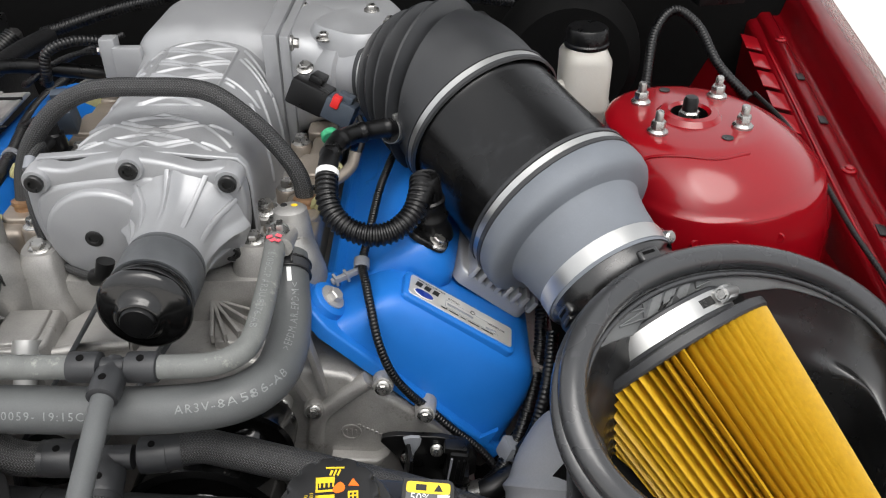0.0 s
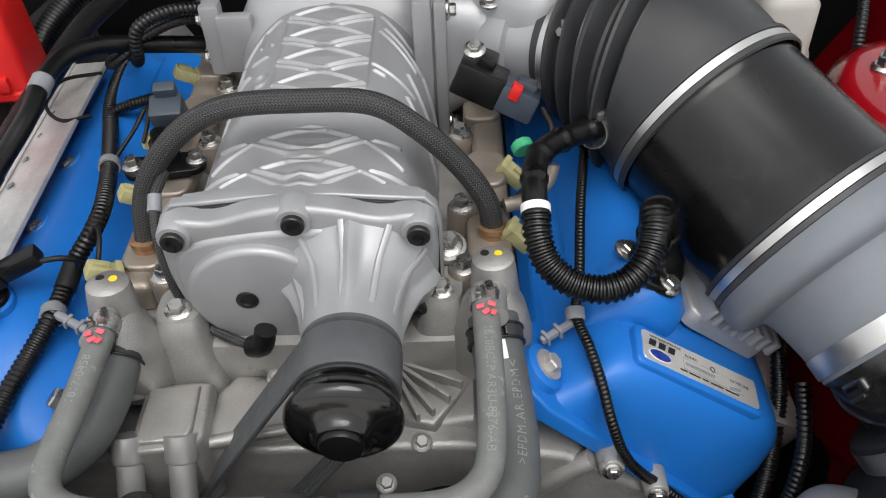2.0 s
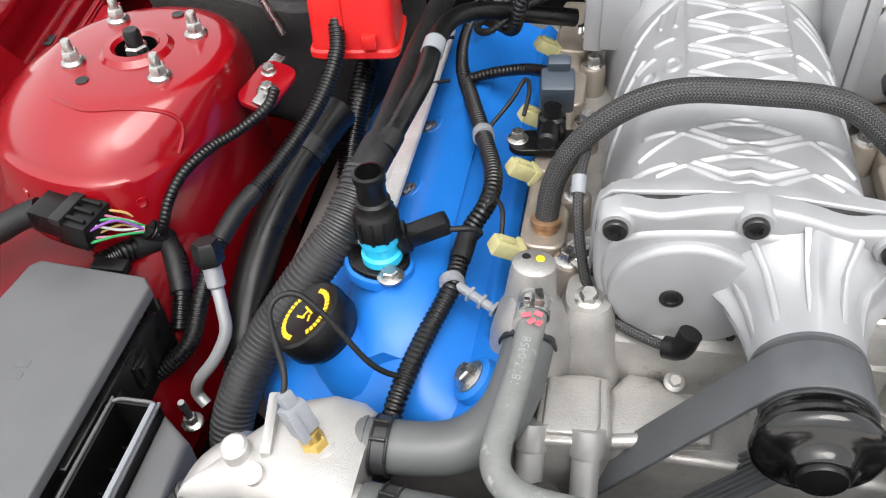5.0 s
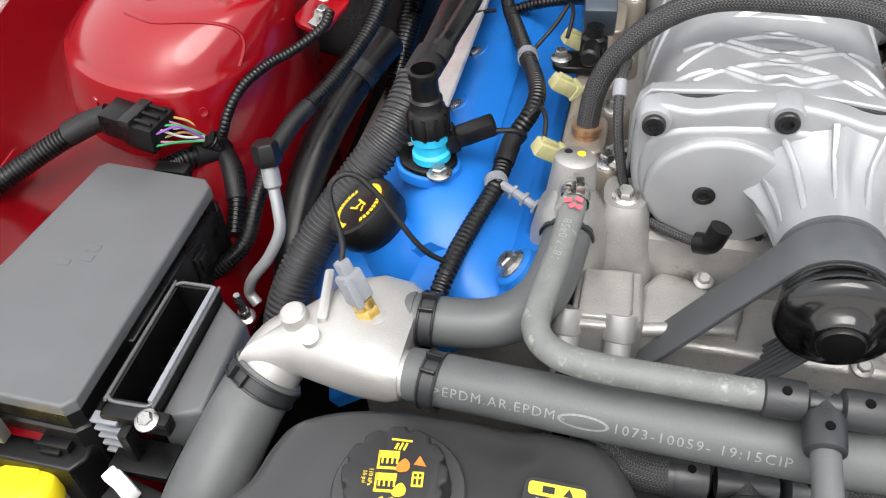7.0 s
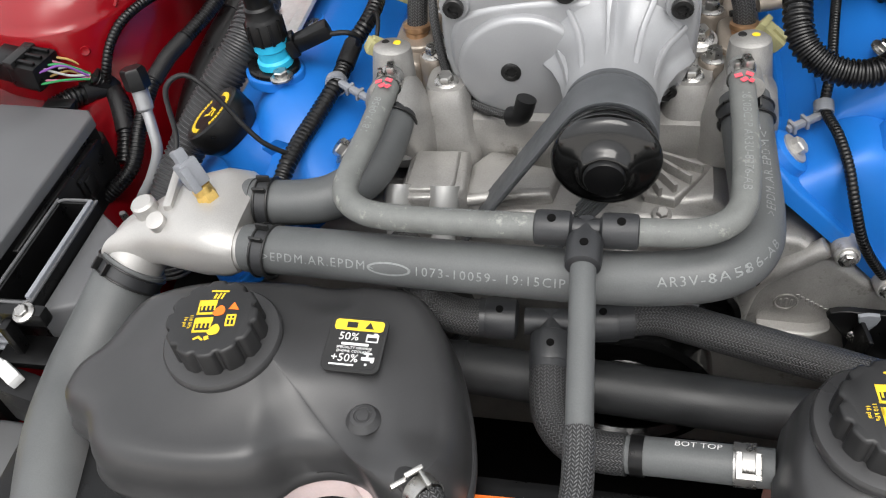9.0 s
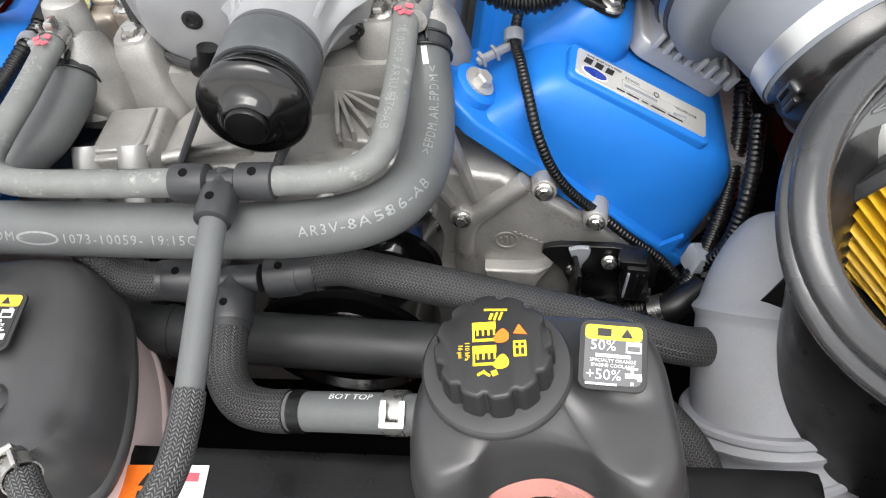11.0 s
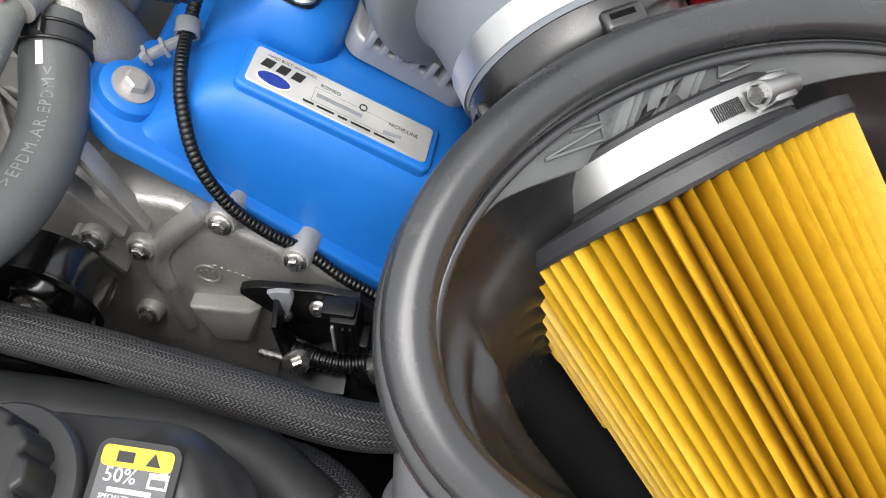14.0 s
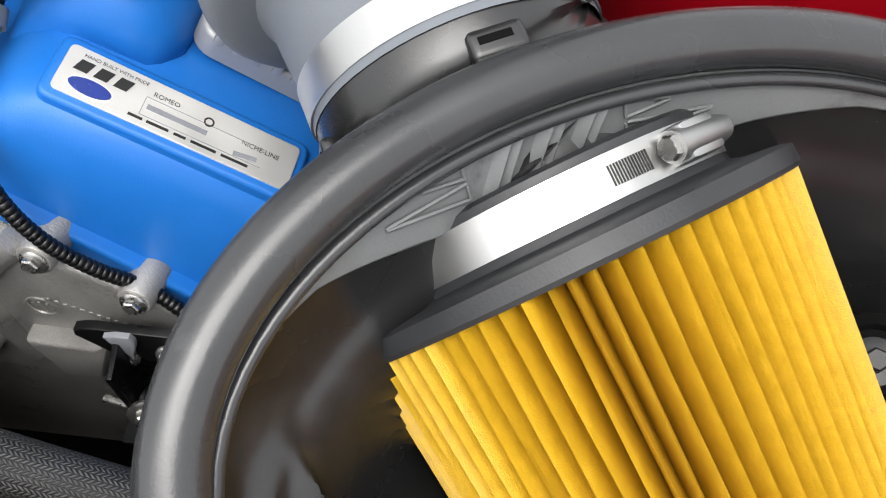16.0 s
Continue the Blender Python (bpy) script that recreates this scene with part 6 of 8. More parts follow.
part("port_upper", tube([(-0.54, 0.538, 0.831), (-0.508, 0.5385, 0.8315)], 0.0176, 24), ALLOY, thermo)
part("port_lower", tube([(-0.54, 0.492, 0.826), (-0.498, 0.490, 0.8265)], 0.0170, 24), ALLOY, thermo)
part("rib", box((0.008, 0.05, 0.034), pose(-0.588, 0.532, 0.835, 0, 0, 12), 0.003), ALLOY, thermo)
part("lug", lathe([(0.011, 0), (0.010, 0.022), (0.008, 0.024), (0, 0.024)], along((-0.604, 0.513, 0.828), (-0.1, -0.1, 1)), 20), ALLOY, thermo)
part("lug", lathe([(0.008, 0), (0.0075, 0.016), (0, 0.017)], along((-0.588, 0.500, 0.834), (0, -0.4, 1)), 18), ALLOY, thermo)
part("parting_line", tube([(-0.585, 0.487, 0.808), (-0.588, 0.492, 0.828), (-0.590, 0.51, 0.842), (-0.588, 0.53, 0.845), (-0.584, 0.55, 0.838)], 0.0016, 8, 0.005), ALLOY, thermo)
part("sensor_seat", lathe([(0.017, -0.004), (0.016, 0.004), (0.013, 0.006), (0, 0.006)], along((-0.551, 0.520, 0.843), (-0.25, 0.1, 1)), 24), ALLOY, thermo)
sens = thing("temperature_sensor", (-0.565, 0.541, 0.85), "brass temperature sensor with a grey plug", "sensor")
sv = Vector((-0.40, 0.20, 0.89)).normalized()
s0 = Vector((-0.551, 0.520, 0.847))
part("brass_body", join(lathe([(0.0092, 0), (0.0092, 0.007), (0.008, 0.009)], along(s0, sv), 6), lathe([(0.0080, 0.008), (0.0080, 0.014), (0.0066, 0.015)], along(s0, sv), 20)), BRASS, sens, "brass hex body")
part("plug", join(box((0.017, 0.014, 0.024), along(s0 + sv * 0.027, sv), 0.003), box((0.010, 0.009, 0.012), along(s0 + sv * 0.043, sv), 0.002)), GREYPL, sens, "grey plastic plug")
part("plug_latch", box((0.007, 0.004, 0.022), along(s0 + sv * 0.028 + Vector((0.004, -0.009, 0)), sv), 0.001), GREYPL, sens)
part("pigtail", tube([s0 + sv * 0.047, s0 + sv * 0.058 + Vector((0.002, 0.01, 0)), (-0.592, 0.578, 0.912), (-0.580, 0.592, 0.916), (-0.560, 0.590, 0.900), (-0.530, 0.585, 0.858), (-0.509, 0.592, 0.836)], 0.0022, 10, 0.004), TAPE, sens, "twisted black pigtail")

low = thing("radiator_hose", (-0.65, 0.42, 0.74), "wide grey rubber lower radiator hose", "coolant hose")
part("hose_skin", tube([(-0.630, 0.498, 0.792), (-0.640, 0.482, 0.778), (-0.652, 0.452, 0.757), (-0.658, 0.41, 0.742), (-0.652, 0.36, 0.735), (-0.635, 0.30, 0.72), (-0.62, 0.25, 0.69)], lambda s, t: 0.0265 + 0.003 * min(1, s / 0.1), 28, 0.008), HOSE, low)
part("end_bead", tube([(-0.6305, 0.4975, 0.7915), (-0.6325, 0.4945, 0.789)], 0.0283, 28, 0.003), HOSE, low, "thickened hose end")
spring_clamp((-0.6345, 0.4915, 0.786), (-0.5, -0.75, -0.65), 0.0275)

# ---- expansion tanks ----
def cap_outline(r, n=12, notch=0.0030, k=9):
    out = []
    for i in range(n):
        for j in range(k):
            a = 2 * math.pi * (i + j / k) / n
            f = j / k
            d = notch * max(0.0, 1 - ((f - 0.5) / 0.17) ** 2) ** 0.5 if abs(f - 0.5) < 0.17 else 0.0
            out.append(((r - d) * math.cos(a), (r - d) * math.sin(a)))
    return out


def pressure_cap(parent, at, spin, tilt=(0, 0)):
    """A screw cap with grip notches and yellow warning pictures, over a wide skirt."""
    m = Matrix.Translation(at) @ pose(0, 0, 0, tilt[0], tilt[1], 0)
    skirt = part("cap_skirt", lathe([(0.030, -0.012), (0.0405, -0.010), (0.0420, -0.006), (0.0420, -0.002), (0.0405, 0.0), (0.033, 0.0015)], m, 56), TANK, parent)
    c = part("screw_cap", prism(cap_outline(0.0330), 0.0, 0.0225, m @ pose(0, 0, 0, 0, 0, 11), 0.0022, 3, 0.965), CAPBLK, parent, "black notched screw cap with yellow warning pictures")
    pm = m @ pose(0, 0, 0.0226, 0, 0, spin) @ Matrix.Diagonal((1.06, 1.04, 1, 1)) @ pose(0.0, -0.002, 0)

    def pic(bm, material):
        return part("cap_print", bm, material, c)

    def flat(w, h, x, y, r=0, z=0.0):
        return box((w, h, 0.0005), pm @ pose(x, y, z, 0, 0, r))
    # warning pictures, left column, as comb-topped boxes and drops
    for y0 in (0.0095, -0.0045):
        b = join(flat(0.0012, 0.0115, -0.0095, y0), flat(0.0120, 0.0016, -0.0042, y0 - 0.0050), flat(0.0120, 0.0045, -0.0042, y0 + 0.0035))
        for i in range(4):
            b = join(b, flat(0.0011, 0.0035, -0.0075 + 0.0028 * i, y0 - 0.0005))
        pic(b, PRINTY)
    for x, y in ((0.0040, 0.0065), (0.0035, -0.0085)):
        pic(prism(smooth_outline([(x - 0.0035, y - 0.002), (x - 0.001, y - 0.0042), (x + 0.0035, y - 0.003), (x + 0.0042, y + 0.001), (x + 0.0015, y + 0.0042), (x - 0.0015, y + 0.002)], 4), 0, 0.0004, pm), PRINTY if y < 0 else ORANGE)
    pic(join(flat(0.0015, 0.004, -0.0005, 0.0185, -20), flat(0.0012, 0.005, 0.002, 0.0185, -20), flat(0.0012, 0.005, 0.0045, 0.0185, -20), flat(0.012, 0.0012, 0.002, 0.0225, -4)), PRINTY)
    pic(prism([(0.0105, 0.0075), (0.0175, 0.0065), (0.0135, 0.0130)], 0, 0.0004, pm), ORANGE)
    pic(join(flat(0.0062, 0.0012, 0.0135, 0.0025), flat(0.0062, 0.0012, 0.0135, -0.0055), flat(0.0012, 0.0085, 0.0108, -0.0015), flat(0.0012, 0.0085, 0.0162, -0.0015), flat(0.0010, 0.007, 0.0135, -0.0015), flat(0.004, 0.001, 0.0135, -0.0005)), PRINTY)
    for i, words in enumerate(("16 psi", "110 kPa")):
        pic(lettering(words, 0.0034, pm @ pose(-0.0163 + 0.0034 * i, -0.0015, 0, 0, 0, -90), 0.0002), PRINTY)
    pic(join(flat(0.0045, 0.0014, -0.006, -0.0145, 30), flat(0.0045, 0.0014, -0.0035, -0.0150, -35), flat(0.003, 0.003, 0.0005, -0.0148, 20)), PRINTY)
    return skirt


def coolant_label(parent, at, spin, tilt, w=0.0345, h=0.0375, field=None):
    m = Matrix.Translation(at) @ pose(0, 0, 0, tilt[0], tilt[1], spin)
    lab = part("warning_label", prism(rounded(w + 0.006, h + 0.006, 0.006), -0.001, 0.0008, m, 0.0003, 1), INK, parent, "black and white coolant mix label with a yellow head")
    part("label_field", prism(rounded(w, h, 0.004), 0.0007, 0.0011, m), field or INK, lab)
    part("label_head", prism(rounded(w, 0.0085, 0.0025), 0.0010, 0.0014, m @ pose(0, h / 2 - 0.0043, 0)), LABELY, lab, "yellow head band")
    part("label_print", prism([(0.004, -0.0025), (0.0105, -0.0025), (0.0072, 0.0030)], 0.0013, 0.0016, m @ pose(0, h / 2 - 0.0043, 0)), INK, lab)
    part("label_print", box((0.0075, 0.0045, 0.0004), m @ pose(-0.005, h / 2 - 0.0043, 0.0014)), INK, lab)
    part("label_print", lettering("50%", 0.0085, m @ pose(-0.0055, 0.0050, 0.0013), 0.0001), LABELW, lab)
    part("label_print", lettering("+50%", 0.0085, m @ pose(-0.0048, -0.0118, 0.0013), 0.0001), LABELW, lab)
    part("label_print", box((0.019, 0.0019, 0.0003), m @ pose(0, -0.0006, 0.0012)), LABELW, lab)
    for i, words in enumerate(("SPECIALTY ORANGE", "ENGINE COOLANT")):
        part("label_print", lettering(words, 0.0027, m @ pose(0, -0.0035 - 0.0028 * i, 0.0012), 0.0001), LABELW, lab)
    part("label_print", join(box((0.0085, 0.0009, 0.0003), m @ pose(0.0110, 0.0022, 0.0012)), box((0.0085, 0.0022, 0.0003), m @ pose(0.0110, 0.0068, 0.0012)), box((0.0009, 0.005, 0.0003), m @ pose(0.0072, 0.0045, 0.0012)), box((0.0009, 0.005, 0.0003), m @ pose(0.0148, 0.0045, 0.0012)), box((0.0025, 0.0012, 0.0003), m @ pose(0.0128, 0.0085, 0.0012))), LABELW, lab)
    part("label_print", join(box((0.0075, 0.0026, 0.0003), m @ pose(0.0105, -0.0112, 0.0012)), box((0.0016, 0.0036, 0.0003), m @ pose(0.0105, -0.0090, 0.0012)), box((0.0060, 0.0012, 0.0003), m @ pose(0.0105, -0.0072, 0.0012)), box((0.0022, 0.0040, 0.0003), m @ pose(0.0145, -0.0118, 0.0012)), box((0.0016, 0.0016, 0.0003), m @ pose(0.0105, -0.0155, 0.0012))), LABELW, lab)
    part("label_print", box((0.017, 0.0012, 0.0003), m @ pose(-0.006, -0.0168, 0.0012)), LABELW, lab)
    return lab


def dome_tank(outline, z_top, z_seam, z_low, centre, bulges=(), seg=5, crown=0.006):
    """A blow-moulded half shell: outline at the seam, rounded shoulders, gently crowned top with dents or bulges (x, y, radius, height)."""
    o = smooth_outline(outline, seg)
    rings = []
    for z, s in ((z_low, 0.985), (z_seam - 0.006, 1.0), (z_seam - 0.004, 1.018), (z_seam, 1.022), (z_seam + 0.003, 1.015), (z_seam + 0.005, 1.0), (z_seam + (z_top - z_seam) * 0.45, 0.985), (z_seam + (z_top - z_seam) * 0.75, 0.955), (z_seam + (z_top - z_seam) * 0.93, 0.91), (z_top, 0.85)):
        rings.append([Vector((centre[0] + (x - centre[0]) * s, centre[1] + (y - centre[1]) * s, z)) for x, y in o])
    for s in (0.78, 0.70, 0.62, 0.54, 0.46, 0.38, 0.30, 0.22, 0.14, 0.06):
        rings.append([Vector((centre[0] + (x - centre[0]) * s, centre[1] + (y - centre[1]) * s, z_top + crown * (1 - s / 0.85))) for x, y in o])
    for r in rings[6:]:
        for p in r:
            for bx, by, br, bh in bulges:
                d = math.hypot(p.x - bx, p.y - by) / br
                if d < 1:
                    k = (1 - d * d) ** 2 if bh < 0.03 else 1
                    p.z += bh * k
    return loft(rings, (True, True))


tank1 = thing("expansion_tank", (-0.46, 0.38, 0.70), "matt black coolant expansion tank with a screw cap", "coolant tank", "coolant tanks")
OUT1 = [(-0.590, 0.452), (-0.545, 0.470), (-0.47, 0.476), (-0.40, 0.478), (-0.368, 0.472), (-0.346, 0.440), (-0.328, 0.395), (-0.318, 0.350), (-0.322, 0.318), (-0.345, 0.306), (-0.368, 0.314), (-0.388, 0.333), (-0.413, 0.338), (-0.436, 0.330), (-0.455, 0.312), (-0.50, 0.304), (-0.552, 0.306), (-0.578, 0.318), (-0.594, 0.340), (-0.618, 0.353), (-0.622, 0.375), (-0.608, 0.40), (-0.602, 0.43)]
part("shell", dome_tank(OUT1, 0.818, 0.770, 0.764, (-0.468, 0.395), ((-0.496, 0.397, 0.075, 0.014), (-0.402, 0.402, 0.055, 0.006), (-0.413, 0.335, 0.05, -0.018), (-0.335, 0.318, 0.035, 0.010), (-0.44, 0.46, 0.03, -0.006)), 5, 0.010), TANK, tank1)
part("lower_shell", dome_tank([(x * 0.985 - 0.0090, y * 0.985 + 0.0035) for x, y in OUT1], 0.764, 0.70, 0.62, (-0.468, 0.395), (), 5, 0.0), TANKPINK, tank1, "milky translucent lower half")
pressure_cap(tank1, (-0.496, 0.397, 0.8385), 8, (3, 0))
coolant_label(tank1, (-0.4015, 0.4025, 0.8345), 1, (5, 2))
part("moulded_dimple", lathe([(0.012, -0.004), (0.0085, 0.0004), (0.006, 0.0008), (0.0055, 0.0001), (0.0045, 0.0001), (0.004, 0.0010), (0, 0.0012)], Matrix.Translation((-0.386, 0.355, 0.8232)), 24), TANK, tank1)
part("outlet_stub", tube([(-0.352, 0.322, 0.815), (-0.341, 0.307, 0.828), (-0.333, 0.301, 0.833)], 0.0075, 18), TANK, tank1)
pc = thing("spring_clamp", (-0.338, 0.315, 0.834), "bright steel spring clamp on the tank's outlet", "hose clamp")
part("clamp_band", lathe([(0.0104, -0.005), (0.0114, -0.005), (0.0114, 0.005), (0.0104, 0.005), (0.0104, -0.005)], along((-0.3335, 0.3015, 0.8338), (0.75, -0.62, 0.15)), 24, False), STEEL, pc)
part("clamp_ear", join(box((0.012, 0.003, 0.010), pose(-0.339, 0.308, 0.846, 20, 0, 40), 0.001), box((0.003, 0.012, 0.006), pose(-0.331, 0.304, 0.847, 0, 0, 40), 0.001)), STEEL, pc)
part("clamp_ear", box((0.010, 0.003, 0.008), pose(-0.347, 0.301, 0.843, 20, 0, 40), 0.001), STEEL, pc)

tank2 = thing("expansion_tank", (-0.05, 0.38, 0.70), "matt black coolant tank with coolant showing below", "coolant tank", "coolant tanks")
OUT2 = [(-0.122, 0.392), (-0.113, 0.420), (-0.085, 0.434), (-0.05, 0.436), (-0.01, 0.436), (0.012, 0.425), (0.024, 0.40), (0.030, 0.365), (0.030, 0.335), (0.015, 0.318), (-0.004, 0.325), (-0.022, 0.342), (-0.048, 0.350), (-0.074, 0.342), (-0.090, 0.325), (-0.108, 0.320), (-0.120, 0.335), (-0.126, 0.362)]
OUT2 = [(x - 0.002, y - 0.0085) for x, y in OUT2]
part("shell", dome_tank(OUT2, 0.818, 0.775, 0.768, (-0.050, 0.3765), ((-0.070, 0.3785, 0.065, 0.013), (-0.002, 0.3955, 0.035, 0.016), (-0.050, 0.3365, 0.035, -0.012)), 5, 0.006), TANK, tank2)
part("lower_shell", dome_tank([(x * 0.985 - 0.0007, y * 0.985 + 0.0058) for x, y in OUT2], 0.768, 0.70, 0.64, (-0.050, 0.3765), (), 5, 0.0), COOLANT, tank2, "translucent lower half stained by coolant")
pressure_cap(tank2, (-0.0745, 0.3755, 0.8375), 5, (3, 0))
coolant_label(tank2, (-0.0110, 0.3835, 0.8365), -2, (14, 4), 0.031, 0.034, FUSE)

# orange warning sticker on the radiator cover
st = thing("warning_sticker", (-0.285, 0.335, 0.742), "orange and white warning sticker on the radiator cover", "sticker")
sm = pose(-0.288, 0.3385, 0.7405, 6, 0, 2)
part("orange_field", box((0.040, 0.028, 0.0005), sm @ pose(-0.02, 0, 0)), ORANGE, st)
part("white_field", box((0.018, 0.028, 0.0005), sm @ pose(0.0092, 0, 0)), LABELW, st)
part("triangle_print", prism([(-0.028, 0.0), (-0.018, 0.0), (-0.023, 0.009)], 0.0003, 0.0007, sm), INK, st)
part("square_print", box((0.009, 0.007, 0.0004), sm @ pose(-0.023, -0.007, 0.0004)), INK, st)
part("red_print", box((0.010, 0.006, 0.0004), sm @ pose(0.008, 0.006, 0.0004)), MARK, st)

# ---- belt, idlers ----
def belt_loop(circles, w, y, name_label):
    """A flat belt round pulleys: circles (x, z, r), all inside the loop, in order against the clock seen from the front."""
    pts = []
    n = len(circles)
    tang = []
    for i in range(n):
        (x0, z0, r0), (x1, z1, r1) = circles[i], circles[(i + 1) % n]
        d = math.hypot(x1 - x0, z1 - z0)
        base = math.atan2(z1 - z0, x1 - x0)
        off = math.acos((r0 - r1) / d)
        a = base - off
        tang.append(((x0 + r0 * math.cos(a), z0 + r0 * math.sin(a), a), (x1 + r1 * math.cos(a), z1 + r1 * math.sin(a), a)))
    for i in range(n):
        x, z, r = circles[i]
        a0, a1 = tang[i - 1][1][2], tang[i][0][2]
        while a1 < a0:
            a1 += 2 * math.pi
        k = max(3, int((a1 - a0) * 10))
        for j in range(k + 1):
            a = a0 + (a1 - a0) * j / k
            pts.append((x + r * math.cos(a), y, z + r * math.sin(a)))
        q0, q1 = tang[i]
        for f in (0.33, 0.66):
            pts.append((q0[0] + (q1[0] - q0[0]) * f, y, q0[1] + (q1[1] - q0[1]) * f))
    m = len(pts)
    belt = thing("drive_belt", pts[0], name_label, "drive belt")
    ribs = 8
    spans = [("belt_back", -1.0, 1.0, 0.0022, 0.0002)] + [("belt_rib", 2 * (k + 0.06) / ribs - 1, 2 * (k + 0.94) / ribs - 1, 0.0002, -0.0022) for k in range(ribs)]
    for name, lo, hi, top, low in spans:
        rings = []
        for i in range(m):
            a, b = Vector(pts[i - 1]), Vector(pts[(i + 1) % m])
            t = (b - a).normalized()
            o = Vector((t.z, 0, -t.x))
            p, h = Vector(pts[i]), Vector((0, w / 2, 0))
            e = 0.25 * (hi - lo) if name == "belt_rib" else 0.0
            rings.append([p + h * hi + o * (top - 0.0004), p + h * (hi * 0.97 + lo * 0.03) + o * top, p + h * (lo * 0.97 + hi * 0.03) + o * top, p + h * lo + o * (top - 0.0004), p + h * (lo + e) + o * low, p + h * (hi - e) + o * low])
        rings.append(rings[0])
        bm = loft(rings, (False, False))
        bmesh.ops.remove_doubles(bm, verts=bm.verts, dist=1e-6)
        part(name, bm, BELT, belt)
    return belt


belt_loop([(AX, AZ, 0.0342), (-0.392, 0.668, 0.030), (-0.408, 0.622, 0.022)], 0.0345, 0.5810, "ribbed black drive belt round the blower pulley")


def idler(at, r, w, label):
    m = along(at, (0, -1, 0))
    p = thing("idler_pulley", at, label, "pulley", "idler pulleys")
    part("rim", lathe([(r * 0.9, -w), (r, -w), (r, -w * 0.1), (r * 1.04, -w * 0.05), (r * 1.04, 0.0), (r * 0.93, 0.001), (r * 0.86, -0.006), (r * 0.5, -0.008), (r * 0.42, 0.0), (r * 0.36, 0.002), (0, 0.002)], m, 48), GLOSS, p)
    part("centre_bolt", hexbolt(Vector(at) + Vector((0, -0.002, 0)), (0, -1, 0), 0.008, 0.007), STEEL, p)
    return p


idler((-0.178, 0.530, 0.735), 0.042, 0.03, "gloss black idler pulley with a plated bolt")
idler((-0.392, 0.570, 0.668), 0.0285, 0.03, "gloss black idler pulley with a plated bolt")
idler((-0.222, 0.505, 0.655), 0.075, 0.035, "large gloss black crank pulley")

# ---- hose over the blower ----
by = thing("bypass_hose", (CX, 0.757, 0.97), "black woven sleeve hose arching over the blower", "vacuum hose")
BY = [(-0.424, 0.733, 0.872), (-0.420, 0.744, 0.905), (-0.405, 0.751, 0.936), (-0.376, 0.756, 0.966), (-0.338, 0.758, 0.984), (-0.284, 0.758, 0.987), (-0.230, 0.758, 0.983), (-0.194, 0.755, 0.959), (-0.164, 0.751, 0.926), (-0.145, 0.744, 0.897), (-0.140, 0.738, 0.872)]
part("woven_sleeve", tube(BY, 0.0092, 24, 0.004), BRAID, by)
for x, y in ((-0.424, 0.732), (-0.140, 0.737)):
    part("bronze_bush", lathe([(0.0105, -0.016), (0.0105, -0.002), (0.0125, 0.0), (0.0125, 0.004), (0.010, 0.005)], along((x, y, 0.872), (0, 0.2, 1)), 20), COPPER, by, "bronze hose end bush")

# fuel rails: two stepped bars with brackets beside the blower
for s in (-1, 1):
    fr = thing("fuel_rail", (CX + s * 0.145, 0.86, 0.85), "grey alloy rail block with rounded caps", "fuel rail", "fuel rails")
    x = CX + s * 0.145
    part("rail_bar", box((0.030, 0.42, 0.030), pose(x, 0.90, 0.848), 0.008, 3), TAUPE, fr)
    for y, ln in ((0.735, 0.055), (0.825, 0.05), (0.93, 0.06), (1.02, 0.05)):
        part("rail_cap", prism(rounded(0.036, ln, 0.012), 0.0, 0.012, pose(x - s * 0.004, y, 0.856), 0.003), TAUPE, fr)
    for y in (0.70, 0.775, 0.88, 0.975):
        part("rail_bolt", hexbolt((x - s * 0.026, y, 0.866), (0, 0, 1), 0.0068, 0.010), STEEL, fr)
        part("rail_boss", lathe([(0.0135, -0.05), (0.0125, -0.002), (0.011, 0)], Matrix.Translation((x - s * 0.026, y, 0.866)), 20), TAUPE, fr)

# cream injector plugs in a row
def injector_plug(at, s, turn):
    p = thing("injector_plug", at, "cream plastic injector plug on the inner cover edge", "connector", "injector plugs")
    m = Matrix.Translation(at) @ pose(0, 0, 0, 0, -35 * s, turn)
    part("plug_shell", box((0.024, 0.0145, 0.013), m, 0.0025), TAN, p)
    part("plug_collar", box((0.006, 0.0175, 0.016), m @ pose(-0.0125, 0, 0), 0.0015), TAN, p)
    part("plug_latch", box((0.014, 0.006, 0.003), m @ pose(0.003, 0, 0.0078), 0.0008), TAN, p)
    return p


for y, z in ((1.0, 0.868), (0.875, 0.870), (0.795, 0.872), (0.700, 0.872)):
    injector_plug((-0.452, y, z), 1, 205)
for y, z in ((0.73, 0.868), (0.82, 0.862)):
    injector_plug((-0.118, y, z), -1, -25)

# pressure sensor on the left rail
ps = thing("rail_sensor", (-0.437, 0.85, 0.88), "black rail pressure sensor with a slate plug", "sensor")
part("sensor_flange", prism(rounded(0.072, 0.030, 0.012), 0, 0.006, pose(-0.431, 0.832, 0.872, 0, 0, 8), 0.0015), BLACK, ps)
part("sensor_body", join(lathe([(0.013, 0), (0.012, 0.02), (0.009, 0.022), (0.008, 0.03)], Matrix.Translation((-0.431, 0.840, 0.877)), 20), lathe([(0.0075, -0.02), (0.0085, 0.018), (0.006, 0.02)], along((-0.432, 0.825, 0.892), (0, -0.9, 0.1)), 16)), BLACK, ps)
for dx in (-0.028, 0.028):
    part("sensor_bolt", hexbolt((-0.431 + dx, 0.832 + dx * 0.14, 0.879), (0, 0, 1), 0.0062, 0.009), STEEL, ps)
